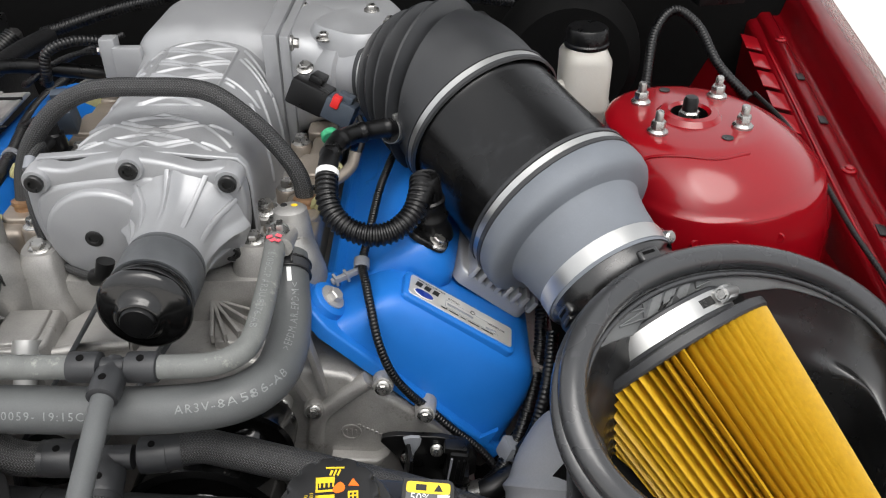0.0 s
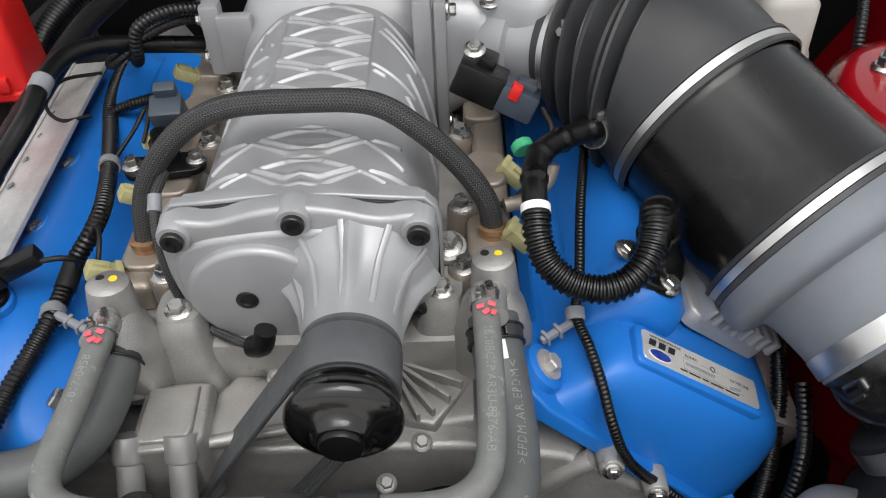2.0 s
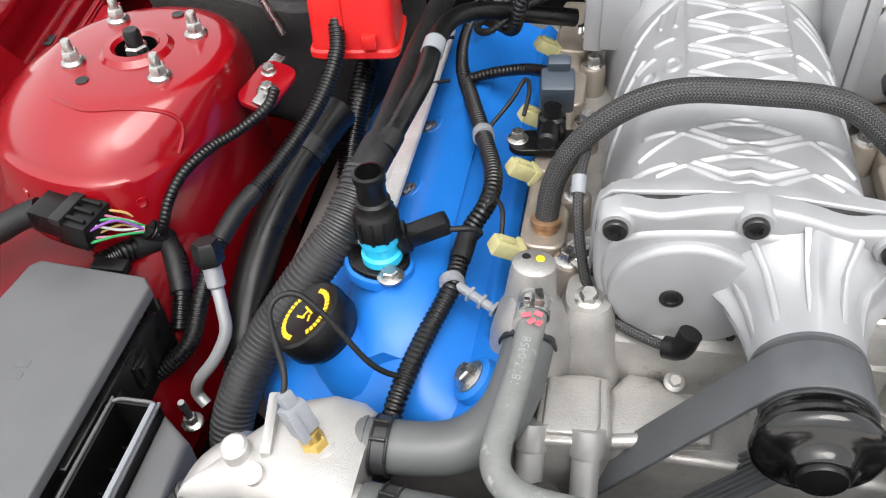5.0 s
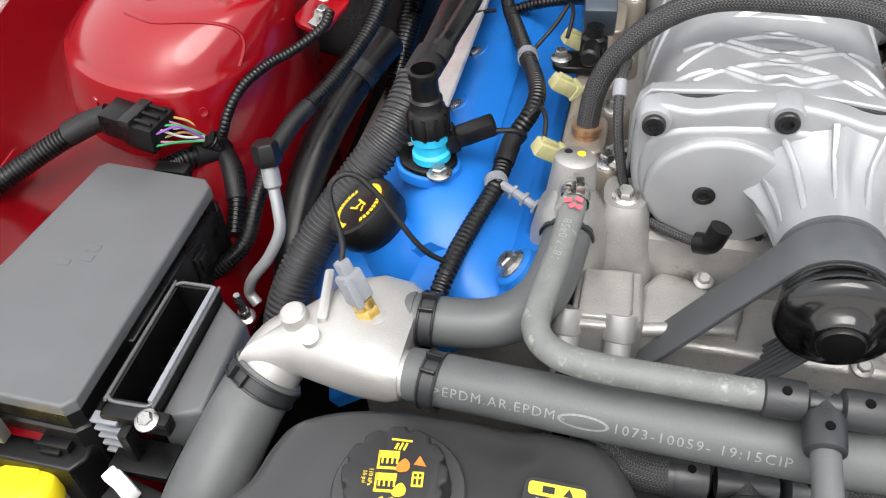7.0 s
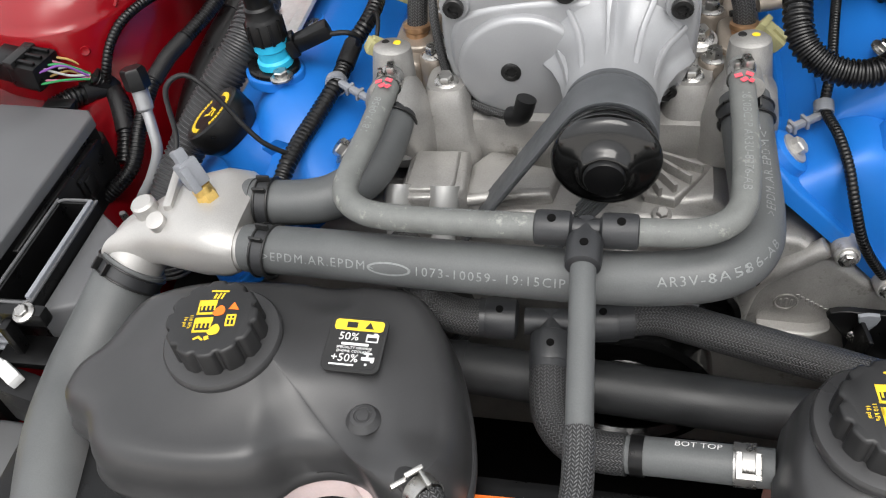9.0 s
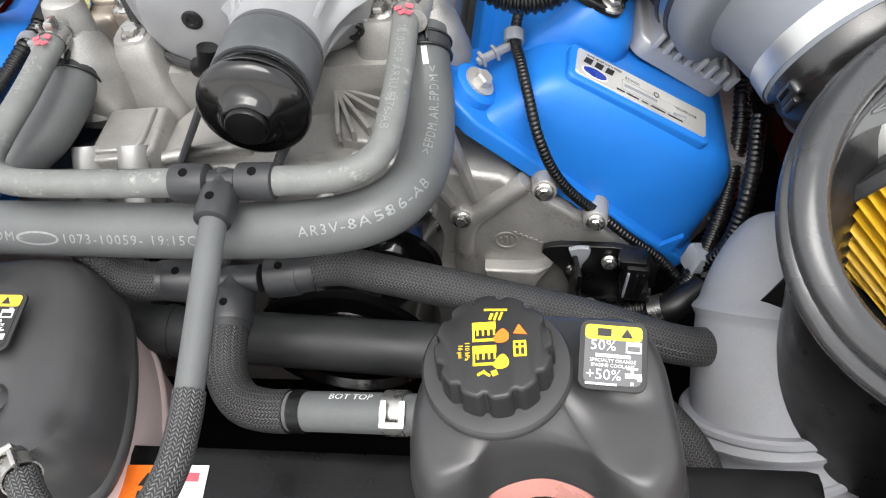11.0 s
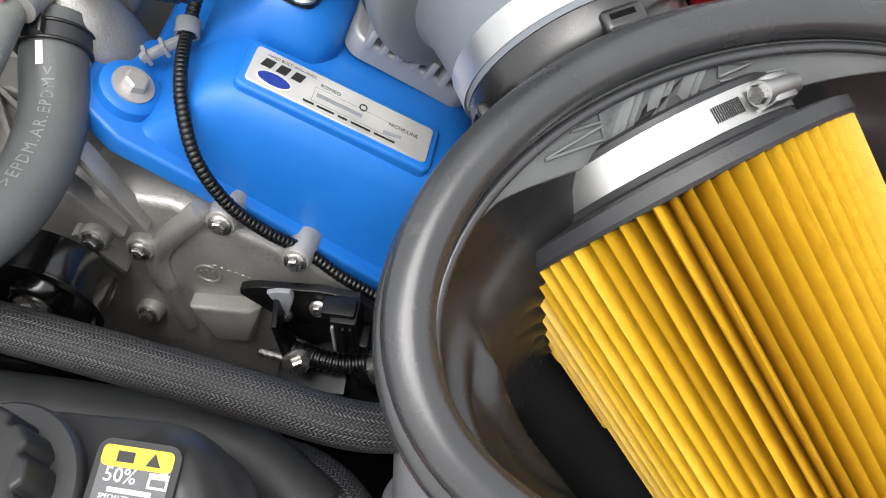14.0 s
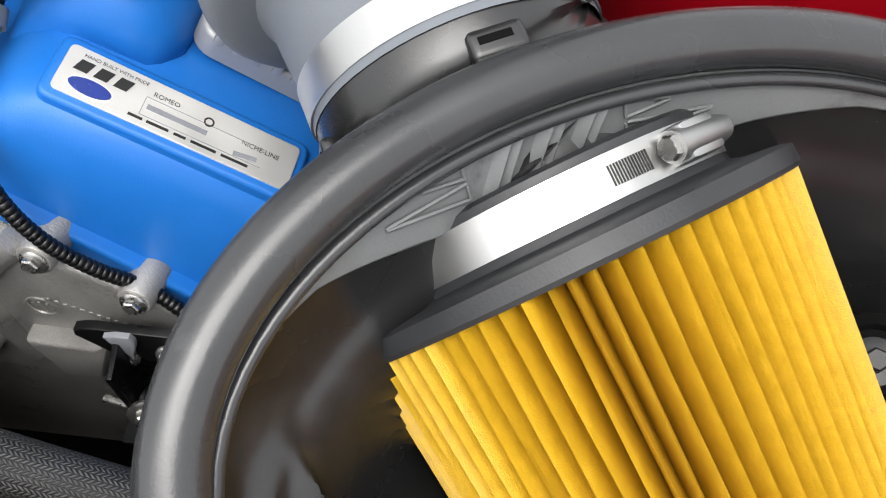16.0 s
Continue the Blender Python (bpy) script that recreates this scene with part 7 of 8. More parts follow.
part("plug", join(box((0.030, 0.026, 0.034), pose(-0.430, 0.872, 0.902, 18, 0, 6), 0.004), box((0.020, 0.012, 0.024), pose(-0.430, 0.880, 0.920, 18, 0, 6), 0.003)), BLUEGREY, ps, "slate plastic plug")

# ---- wiring on the covers ----
def loom(points, r, label, clips=(), material=None, pitch=0.0045):
    t = thing("wiring_loom", points[len(points) // 2], label, "wiring", "wiring looms")
    part("conduit", tube(points, ribbed(r, pitch, 0.07), 16, pitch / 4), material or LOOM, t)
    for p in clips:
        part("tape_wrap", tube(p, r * 1.18, 16, 0.004), TAPE, t, "cloth tape wrap")
    return t


HARN = [(-0.535, 1.17, 0.838), (-0.548, 1.08, 0.835), (-0.540, 1.0, 0.838), (-0.518, 0.929, 0.848), (-0.494, 0.855, 0.860), (-0.474, 0.785, 0.874), (-0.473, 0.750, 0.873), (-0.485, 0.725, 0.860), (-0.488, 0.70, 0.853), (-0.490, 0.669, 0.851), (-0.501, 0.634, 0.841), (-0.508, 0.602, 0.836), (-0.513, 0.575, 0.828), (-0.517, 0.555, 0.808), (-0.52, 0.54, 0.785)]
loom(HARN, 0.0074, "ribbed black wiring loom lying along the blue cover", ((HARN[7], (-0.4865, 0.712, 0.8565), HARN[8]),))
loom([(-0.528, 0.965, 0.846), (-0.50, 0.962, 0.858), (-0.465, 0.950, 0.872), (-0.438, 0.905, 0.898), (-0.432, 0.885, 0.910)], 0.0055, "thin ribbed loom branching to the rail sensor")
for at, r in (((-0.494, 0.855, 0.860), 0.0085), ((-0.4895, 0.675, 0.851), 0.0085)):
    c = thing("loom_clip", at, "pale grey plastic loom clip", "cable clip", "loom clips")
    part("clip_ring", lathe([(r, -0.005), (r + 0.0016, -0.005), (r + 0.0016, 0.005), (r, 0.005), (r, -0.005)], along(at, (-0.25, 0.95, -0.1)), 20, False), GREYPL, c)
part("clip_strap", box((0.034, 0.007, 0.006), pose(-0.470, 0.664, 0.852, 0, 12, -25), 0.003), GREYPL, c)
for i in range(3):
    part("clip_tooth", box((0.003, 0.010, 0.009), pose(-0.474 + 0.010 * i, 0.666 - 0.0045 * i, 0.852 - 0.002 * i, 0, 12, -25), 0.001), GREYPL, c)
for pts in ([(-0.490, 0.865, 0.862), (-0.472, 0.885, 0.880), (-0.462, 0.900, 0.893), (-0.456, 0.885, 0.892), (-0.458, 0.862, 0.880)], [(-0.480, 0.735, 0.868), (-0.466, 0.742, 0.882), (-0.458, 0.728, 0.884), (-0.456, 0.710, 0.876)], [(-0.555, 1.03, 0.855), (-0.585, 1.0, 0.865), (-0.59, 0.96, 0.862), (-0.57, 0.94, 0.855), (-0.545, 0.955, 0.85)]):
    w = thing("cable", pts[1], "thin black cable loop beside the loom", "cable", "thin cables")
    part("cable_skin", tube(pts, 0.0020, 10, 0.004), TAPE, w)

HR = [(-0.050, 0.86, 0.876), (-0.058, 0.81, 0.876), (-0.066, 0.76, 0.872), (-0.073, 0.70, 0.858), (-0.078, 0.668, 0.843), (-0.0720, 0.634, 0.842), (-0.0660, 0.608, 0.833), (-0.0590, 0.588, 0.811), (-0.048, 0.581, 0.781), (-0.032, 0.582, 0.753), (-0.013, 0.586, 0.728), (0.008, 0.581, 0.708), (0.034, 0.579, 0.683), (0.052, 0.575, 0.66)]
loom(HR, 0.0040, "thin ribbed loom lying down the blue cover's nose", (), None, 0.0034)
c = thing("loom_clip", (-0.079, 0.668, 0.842), "pale grey plastic loom clip", "cable clip", "loom clips")
part("clip_ring", lathe([(0.006, -0.005), (0.0078, -0.005), (0.0078, 0.005), (0.006, 0.005), (0.006, -0.005)], along((-0.079, 0.668, 0.842), (0, 0.9, 0.4)), 20, False), GREYPL, c)
part("clip_strap", box((0.030, 0.006, 0.006), pose(-0.094, 0.656, 0.836, 0, -8, 30), 0.002), GREYPL, c)
for i in range(2):
    part("clip_tooth", box((0.003, 0.010, 0.010), pose(-0.093 - 0.010 * i, 0.657 - 0.006 * i, 0.836 - 0.001 * i, 0, -8, 30), 0.001), GREYPL, c)

# cable down the blower's side
cb = [(-0.398, 0.750, 0.93), (-0.400, 0.725, 0.927), (-0.399, 0.705, 0.912), (-0.394, 0.690, 0.885), (-0.385, 0.678, 0.858), (-0.365, 0.665, 0.842), (-0.340, 0.650, 0.842), (-0.322, 0.640, 0.846)]
cable = thing("sensor_cable", cb[4], "thin woven black cable ending in a plug", "cable")
part("cable_skin", tube(cb, 0.0040, 12, 0.003), BRAID, cable)
part("cable_plug", join(tube([(-0.328, 0.642, 0.845), (-0.318, 0.638, 0.850), (-0.313, 0.640, 0.865)], 0.0085, 18, 0.004)), BLACK, cable, "black angled plug")
part("cable_sleeve", tube([(-0.4005, 0.726, 0.927), (-0.4, 0.714, 0.92)], 0.0055, 14, 0.004), GREYPL, cable, "pale sleeve on the cable")

# ---- oil cap and breather valve on the left cover ----
oc = thing("oil_filler_cap", (-0.587, 0.622, 0.84), "black oil filler cap with yellow print", "oil cap")
on = Vector((-0.53, -0.06, 0.85)).normalized()
om = along((-0.585, 0.630, 0.836), on)
part("cap_body", join(lathe([(0.0270, -0.012), (0.0290, -0.008), (0.0315, -0.004), (0.0320, 0.012), (0.0310, 0.0165), (0.0285, 0.018), (0.0270, 0.0172), (0, 0.0172)], om, 48), lathe([(0.024, -0.013), (0.024, -0.010)], om, 32)), BLACK, oc)
part("filler_neck", lathe([(0.034, -0.05), (0.029, -0.03), (0.026, -0.022), (0.026, -0.008)], om, 32), BLUE, cover_l)
ab = None
for k, (a0, a1) in enumerate(((20, 150), (200, 330))):
    for i in range(14):
        a = radians(a0 + (a1 - a0) * i / 13)
        b = box((0.0042, 0.0028, 0.0005), om @ Matrix.Rotation(a, 4, "Z") @ pose(0.0215, 0, 0.0174), 0)
        ab = b if ab is None else join(ab, b)
part("cap_print", ab, PRINTY, oc, "ring of yellow print")
cen = om @ pose(0, 0, 0.0174, 0, 0, 40)
part("cap_print", join(box((0.014, 0.0018, 0.0005), cen @ pose(0, 0.004, 0)), box((0.0018, 0.009, 0.0005), cen), box((0.010, 0.0018, 0.0005), cen @ pose(-0.002, -0.004, 0, 0, 0, 20)), box((0.006, 0.0018, 0.0005), cen @ pose(0.008, 0.0, 0, 0, 0, -45))), PRINTY, oc, "yellow oil can picture")

pv = thing("breather_valve", (-0.543, 0.677, 0.87), "black breather valve with a cyan locking collar", "breather valve")
pn = Vector((-0.03, 0.02, 1)).normalized()
pb = Vector((-0.5450, 0.682, 0.861))
part("seat_plate", prism(smooth_outline([(-0.020, 0.004), (-0.010, 0.019), (0.010, 0.019), (0.020, 0.006), (0.022, -0.012), (0.014, -0.026), (0.004, -0.028), (-0.012, -0.016)], 4), 0, 0.007, along(pb - pn * 0.002, pn), 0.002), BLACK, pv)
part("seat_rim", prism(smooth_outline([(-0.023, 0.004), (-0.011, 0.022), (0.011, 0.022), (0.023, 0.006), (0.025, -0.013), (0.016, -0.029), (0.003, -0.031), (-0.014, -0.018)], 4), -0.008, 0.002, along(pb - pn * 0.002, pn), 0.002), BLUE, pv)
part("seat_bolt", hexbolt((-0.5345, 0.664, 0.865), pn, 0.0068, 0.007), STEEL, pv)
part("cyan_collar", lathe([(0.0125, 0.004), (0.0160, 0.006), (0.0160, 0.012), (0.0135, 0.014), (0.0135, 0.022), (0.0155, 0.024), (0.0155, 0.032), (0.013, 0.034)], along(pb, pn), 28), CYAN, pv, "cyan plastic collar")
part("valve_body", lathe([(0.0135, 0.030), (0.0165, 0.032), (0.0165, 0.050), (0.0145, 0.053), (0.0132, 0.055), (0.0132, 0.063), (0.0112, 0.065), (0.0108, 0.080), (0.0122, 0.082), (0.0122, 0.088), (0.0098, 0.089), (0.0092, 0.075), (0, 0.075)], along(pb, pn), 28), BLACK, pv)
for i in range(10):
    a = 2 * math.pi * i / 10
    part("grip_rib", box((0.002, 0.003, 0.020), along(pb, pn) @ Matrix.Rotation(a, 4, "Z") @ pose(0.0165, 0, 0.041), 0.0005), BLACK, pv)
part("side_plug", join(box((0.042, 0.016, 0.014), pose(-0.5145, 0.696, 0.885, 0, -18, 18), 0.003), box((0.010, 0.020, 0.018), pose(-0.5295, 0.691, 0.881, 0, -18, 18), 0.002)), BLACK, pv, "black side plug")
part("plug_lead", tube([(-0.495, 0.697, 0.888), (-0.480, 0.700, 0.888), (-0.472, 0.706, 0.880), (-0.476, 0.712, 0.868)], 0.0024, 10, 0.004), TAPE, pv, "short black lead")

# ---- pipes along the outer edge of the left cover ----
bigp = thing("corrugated_hose", (-0.63, 0.68, 0.83), "thick ribbed black hose beside the blue cover", "corrugated hose")
BIG = [(-0.572, 0.745, 0.897), (-0.577, 0.7234, 0.885), (-0.5856, 0.7005, 0.870), (-0.602, 0.6826, 0.850), (-0.6219, 0.6626, 0.825), (-0.6429, 0.6401, 0.795), (-0.659, 0.612, 0.765), (-0.668, 0.590, 0.730), (-0.664, 0.575, 0.69)]
part("ribbed_skin", tube(BIG, ribbed(0.0172, 0.0048, 0.05), 26, 0.0012), DUSTLOOM, bigp)
part("smooth_end", tube([(-0.573, 0.741, 0.896), (-0.569, 0.757, 0.901), (-0.566, 0.774, 0.904)], 0.0152, 24, 0.006), TAPE, bigp, "smooth taped hose end")
vp = thing("vacuum_pipe", (-0.57, 0.92, 0.91), "smooth black pipe running to the plenum", "pipe")
VP = [(-0.5606, 0.7654, 0.905), (-0.5509, 0.8086, 0.915), (-0.5428, 0.843, 0.925), (-0.541, 0.885, 0.934), (-0.533, 0.925, 0.936), (-0.510, 0.955, 0.930), (-0.468, 0.980, 0.915), (-0.425, 1.000, 0.902)]
part("pipe_skin", tube(VP, 0.0088, 22, 0.006), BLACK, vp)
part("clip_ring", tube([(-0.5418, 0.872, 0.9315), (-0.5410, 0.888, 0.9345)], 0.0100, 22, 0.004), GREYPL, vp, "clear plastic pipe clip")
part("pipe_fork", join(tube([(-0.5606, 0.7654, 0.905), (-0.557, 0.782, 0.909)], 0.0105, 20, 0.004), tube([(-0.572, 0.765, 0.894), (-0.569, 0.815, 0.899), (-0.567, 0.875, 0.903), (-0.562, 0.979, 0.908), (-0.555, 1.049, 0.910), (-0.54, 1.12, 0.908)], 0.0118, 22, 0.01)), TAPE, vp)
hs = thing("heat_shield", (-0.59, 0.88, 0.84), "dull silver heat shield along the cover's outer edge", "heat shield")
part("shield_plate", box((0.040, 0.36, 0.004), pose(-0.580, 0.885, 0.8425, 1.2, -3, 0), 0.0012), FOIL, hs)
part("folded_edge", box((0.004, 0.36, 0.012), pose(-0.6005, 0.885, 0.8405, 1.2, 12, 0), 0.0012), FOIL, hs)
part("pale_strip", box((0.014, 0.33, 0.006), pose(-0.5625, 0.885, 0.849, 1.2, -8, 0), 0.002), FOIL, hs, "pale plastic edge strip")
for i in range(7):
    h = thing("rivet", (-0.594, 0.77 + 0.04 * i, 0.850), "small pale rivet on the heat shield", "rivet", "shield rivets")
    part("rivet_head", lathe([(0.0045, 0), (0.004, 0.0012), (0, 0.0018)], along((-0.593, 0.77 + 0.04 * i, 0.8435), (-0.6, 0, 0.8)), 12), GREYPL, h)

# ---- left bay ----
fb = thing("fuse_box", (-0.83, 0.56, 0.70), "charcoal plastic fuse box with a flat lid", "fuse box")
fm = pose(-0.832, 0.556, 0.0, 0, 0, 0.5)
lid = [(-0.072, -0.126), (0.066, -0.129), (0.074, -0.121), (0.072, 0.122), (0.062, 0.133), (-0.044, 0.140), (-0.052, 0.132), (-0.080, -0.118)]
part("lid", prism(lid, 0.791, 0.803, fm, 0.003, 3), FUSE, fb)
part("lid_skirt", prism([(x * 0.985, y * 0.99) for x, y in lid], 0.770, 0.792, fm, 0.001, 1), BLACK, fb)
part("base", prism([(x * 1.03, y * 1.015) for x, y in lid], 0.66, 0.774, fm, 0.002, 1), BLACK, fb)
part("lid_step", prism([(0.060, -0.05), (0.078, -0.05), (0.078, 0.11), (0.060, 0.11)], 0.742, 0.785, fm, 0.003), BLACK, fb)
for y in (0.02, 0.065):
    part("side_latch", join(box((0.006, 0.024, 0.030), fm @ pose(0.0775, y, 0.760), 0.0015), box((0.005, 0.012, 0.016), fm @ pose(0.080, y, 0.762), 0.001)), BLACK, fb)
part("front_latch", box((0.060, 0.014, 0.012), fm @ pose(-0.03, -0.133, 0.778), 0.003), FUSE, fb)
part("front_catch", join(box((0.030, 0.010, 0.030), fm @ pose(0.045, -0.134, 0.745), 0.002), box((0.018, 0.006, 0.014), fm @ pose(0.045, -0.140, 0.75), 0.0015)), BLACK, fb)
part("front_wall", prism([(-0.092, -0.150), (0.066, -0.152), (0.074, -0.140), (0.074, -0.122), (-0.092, -0.120)], 0.66, 0.752, fm, 0.003), BLACK, fb)
part("latch_frame", join(box((0.090, 0.010, 0.004), fm @ pose(-0.035, -0.140, 0.786), 0.001), box((0.006, 0.010, 0.026), fm @ pose(-0.078, -0.140, 0.774), 0.001), box((0.006, 0.010, 0.026), fm @ pose(0.008, -0.140, 0.774), 0.001)), FUSE, fb)
part("front_catch", join(box((0.028, 0.006, 0.022), fm @ pose(-0.06, -0.153, 0.730), 0.0015), box((0.014, 0.004, 0.010), fm @ pose(-0.06, -0.157, 0.730), 0.001)), BLACK, fb)
part("back_latch", box((0.034, 0.016, 0.012), fm @ pose(0.02, 0.146, 0.795), 0.003), BLACK, fb)
for dx, dy in ((0, 0), (0, 0.012), (-0.018, -0.008)):
    part("moulded_mark", box((0.012, 0.008, 0.0006), fm @ pose(0.005 + dx, 0.015 + dy, 0.8031), 0.0002), FUSE, fb)

tray = thing("relay_tray", (-0.725, 0.51, 0.70), "open black relay tray with a pale slotted rail", "relay tray")
tm = pose(-0.728, 0.512, 0.0, 0, 0, 1)
for w, d, x, y in ((0.004, 0.122, -0.018, 0.0), (0.004, 0.122, 0.018, 0.0), (0.040, 0.004, 0, 0.060), (0.040, 0.004, 0, -0.060)):
    part("tray_wall", box((w, d, 0.075), tm @ pose(x, y, 0.748), 0.001), BLACK, tray)
part("tray_rim", tube([tm @ Vector((x, y, 0.7862)) for x, y in rounded(0.040, 0.124, 0.008, 4)], 0.0016, 8, 0.004, True), FUSE, tray, "worn grey rim of the tray")
part("tray_floor", box((0.036, 0.120, 0.004), tm @ pose(0, 0, 0.715)), DARK, tray)
part("slot_rail", box((0.0045, 0.118, 0.006), tm @ pose(0.0175, 0, 0.788), 0.001), GREYPL, tray, "pale slotted rail")
for i in range(9):
    part("rail_tooth", lathe([(0.004, 0), (0.004, 0.006), (0.003, 0.007)], along(tm @ Vector((0.0165, -0.05 + 0.0125 * i, 0.776)), (-1, 0, 0)), 10), GREYPL, tray)
part("outer_skirt", prism([(0.020, -0.062), (0.052, -0.05), (0.050, 0.040), (0.020, 0.062)], 0.68, 0.774, tm, 0.006), FUSE, tray)
for i in range(5):
    part("tray_divider", box((0.032, 0.0025, 0.030), tm @ pose(-0.001, -0.042 + 0.021 * i, 0.732), 0.0006), BLACK, tray)
    part("relay_socket", box((0.014, 0.013, 0.014), tm @ pose(-0.006, -0.052 + 0.021 * i, 0.724), 0.0015), DARKSTEEL, tray)
part("front_bracket", join(box((0.055, 0.012, 0.016), tm @ pose(0.010, -0.070, 0.780), 0.003), box((0.050, 0.03, 0.008), tm @ pose(0.012, -0.082, 0.745), 0.002), box((0.008, 0.012, 0.05), tm @ pose(0.006, -0.082, 0.758), 0.002)), BLACK, tray)
for i in range(5):
    part("bracket_fin", box((0.022, 0.010, 0.003), tm @ pose(-0.014, -0.074, 0.781 - 0.010 * i), 0.0008), GREYPL, tray, "grey plastic fin")
part("bracket_bolt", hexbolt(tm @ Vector((0.022, -0.074, 0.7885)), (0, -0.2, 1), 0.006, 0.006), STEEL, tray)
wc = thing("white_connector", (-0.716, 0.403, 0.75), "small white plastic connector on a black holder", "connector")
part("shell", join(box((0.026, 0.012, 0.010), pose(-0.716, 0.402, 0.752, 10, 0, -30), 0.002), box((0.008, 0.012, 0.018), pose(-0.728, 0.408, 0.750, 10, 0, -30), 0.002)), LABELW, wc)
part("holder", box((0.050, 0.024, 0.05), pose(-0.706, 0.398, 0.722, 0, 0, -12), 0.003), BLACK, wc)

wash = thing("washer_filler", (-0.806, 0.384, 0.69), "bright yellow washer filler cap on a pale neck", "washer cap")
part("neck", lathe([(0.033, -0.06), (0.032, -0.012), (0.031, -0.008)], pose(-0.808, 0.386, 0.730, -10, -10, 0), 36), MILK, wash, "pale translucent neck")
part("cap", lathe([(0.0325, -0.014), (0.034, -0.009), (0.034, 0.006), (0.032, 0.010), (0.027, 0.0125), (0.025, 0.0128), (0.023, 0.0150), (0.0, 0.017)], pose(-0.808, 0.386, 0.730, -10, -10, 0), 40), YELLOWCAP, wash)
part("tab", box((0.03, 0.018, 0.004), pose(-0.850, 0.388, 0.735, 0, 8, 15), 0.002), YELLOWCAP, wash)
alone("splash_panel", prism(smooth_outline([(-0.93, 0.26), (-0.80, 0.25), (-0.70, 0.26), (-0.700, 0.352), (-0.709, 0.390), (-0.774, 0.393), (-0.790, 0.368), (-0.815, 0.352), (-0.848, 0.356), (-0.93, 0.36)], 5), 0.66, 0.690, None, 0.006), FUSE, "charcoal plastic panel in front of the fuse box", "panel")

# looms round the left tower
LJ = Vector((-0.795, 0.765, 0.775))
loom([(-1.02, 0.60, 0.775), (-0.985, 0.65, 0.790), (-0.945, 0.693, 0.808), (-0.905, 0.722, 0.826), (-0.885, 0.730, 0.832)], 0.0105, "ribbed black wiring loom beside the fuse box", (((-0.925, 0.71, 0.818), (-0.905, 0.722, 0.826), (-0.885, 0.730, 0.832)),), None, 0.0042)
cn = thing("wire_connector", (-0.855, 0.728, 0.83), "black multi-way connector with coloured wires", "connector")
cmx = pose(-0.856, 0.726, 0.830, 0, 6, -8)
part("shell_half", box((0.030, 0.034, 0.024), cmx @ pose(-0.014, 0, 0), 0.003), BLACK, cn)
part("shell_half", box((0.034, 0.040, 0.028), cmx @ pose(0.017, 0, 0), 0.003), BLACK, cn)
part("lock_bar", box((0.012, 0.044, 0.008), cmx @ pose(0.006, 0, 0.015), 0.002), DARKSTEEL, cn)
for dy in (-0.012, 0.0, 0.012):
    part("shell_rib", box((0.026, 0.004, 0.004), cmx @ pose(0.018, dy, 0.0155), 0.001), BLACK, cn)
for i in range(10):
    y0 = -0.016 + 0.0036 * i
    z0 = 0.006 * (1 if i % 2 else -1)
    a = cmx @ Vector((0.033, y0, z0))
    b = Vector((-0.802, 0.752 + 0.25 * y0, 0.800 + 0.3 * z0))
    part("wire", tube([a, a.lerp(b, 0.5) + Vector((0, 0.003 * math.sin(i * 2.1), 0.007 * math.sin(i * 1.7) + 0.002)), b], 0.0013, 8, 0.005), WIRES[i % 5], cn)
loom([(-0.704, 0.884, 0.874), (-0.705, 0.868, 0.868), (-0.717, 0.853, 0.860), (-0.735, 0.836, 0.852), (-0.747, 0.822, 0.850), (-0.757, 0.802, 0.848), (-0.768, 0.784, 0.840), (-0.776, 0.768, 0.826), (-0.782, 0.757, 0.808), (-0.790, 0.758, 0.790), LJ], 0.0050, "thin ribbed loom from the earth point down the tower", ((LJ + Vector((-0.004, 0.018, 0.008)), LJ, LJ + Vector((0.012, -0.016, -0.008))),), None, 0.0042)
loom([(-0.802, 0.752, 0.800), LJ, (-0.815, 0.735, 0.785), (-0.835, 0.712, 0.785)], 0.0105, "taped loom junction above the fuse box", (((-0.803, 0.754, 0.798), LJ, (-0.812, 0.738, 0.786)),))
loom([LJ, (-0.775, 0.745, 0.765), (-0.765, 0.72, 0.75), (-0.76, 0.69, 0.73)], 0.0090, "taped loom dropping behind the fuse box", ((LJ, (-0.78, 0.748, 0.768), (-0.765, 0.72, 0.75)),))
loom([(-0.662, 0.968, 0.905), (-0.658, 0.945, 0.880), (-0.668, 0.90, 0.850), (-0.690, 0.84, 0.826), (-0.712, 0.785, 0.812), (-0.724, 0.745, 0.800), (-0.730, 0.70, 0.772), (-0.735, 0.668, 0.745), (-0.760, 0.645, 0.725), (-0.79, 0.63, 0.71)], 0.0078, "ribbed black cable from the battery cover", (((-0.706, 0.80, 0.816), (-0.716, 0.775, 0.810), (-0.724, 0.745, 0.800)),), None, 0.0038)
dk = thing("rubber_hose", (-0.71, 0.82, 0.75), "smooth black rubber hose in the deep of the bay", "hose")
part("hose_skin", tube([(-0.67, 0.96, 0.80), (-0.690, 0.91, 0.785), (-0.706, 0.86, 0.765), (-0.716, 0.80, 0.738), (-0.718, 0.74, 0.70), (-0.71, 0.68, 0.65)], 0.020, 24, 0.01), BLACK, dk)
part("hose_clip", tube([(-0.688, 0.916, 0.788), (-0.694, 0.9, 0.782)], 0.0215, 24, 0.004), DARKSTEEL, dk)

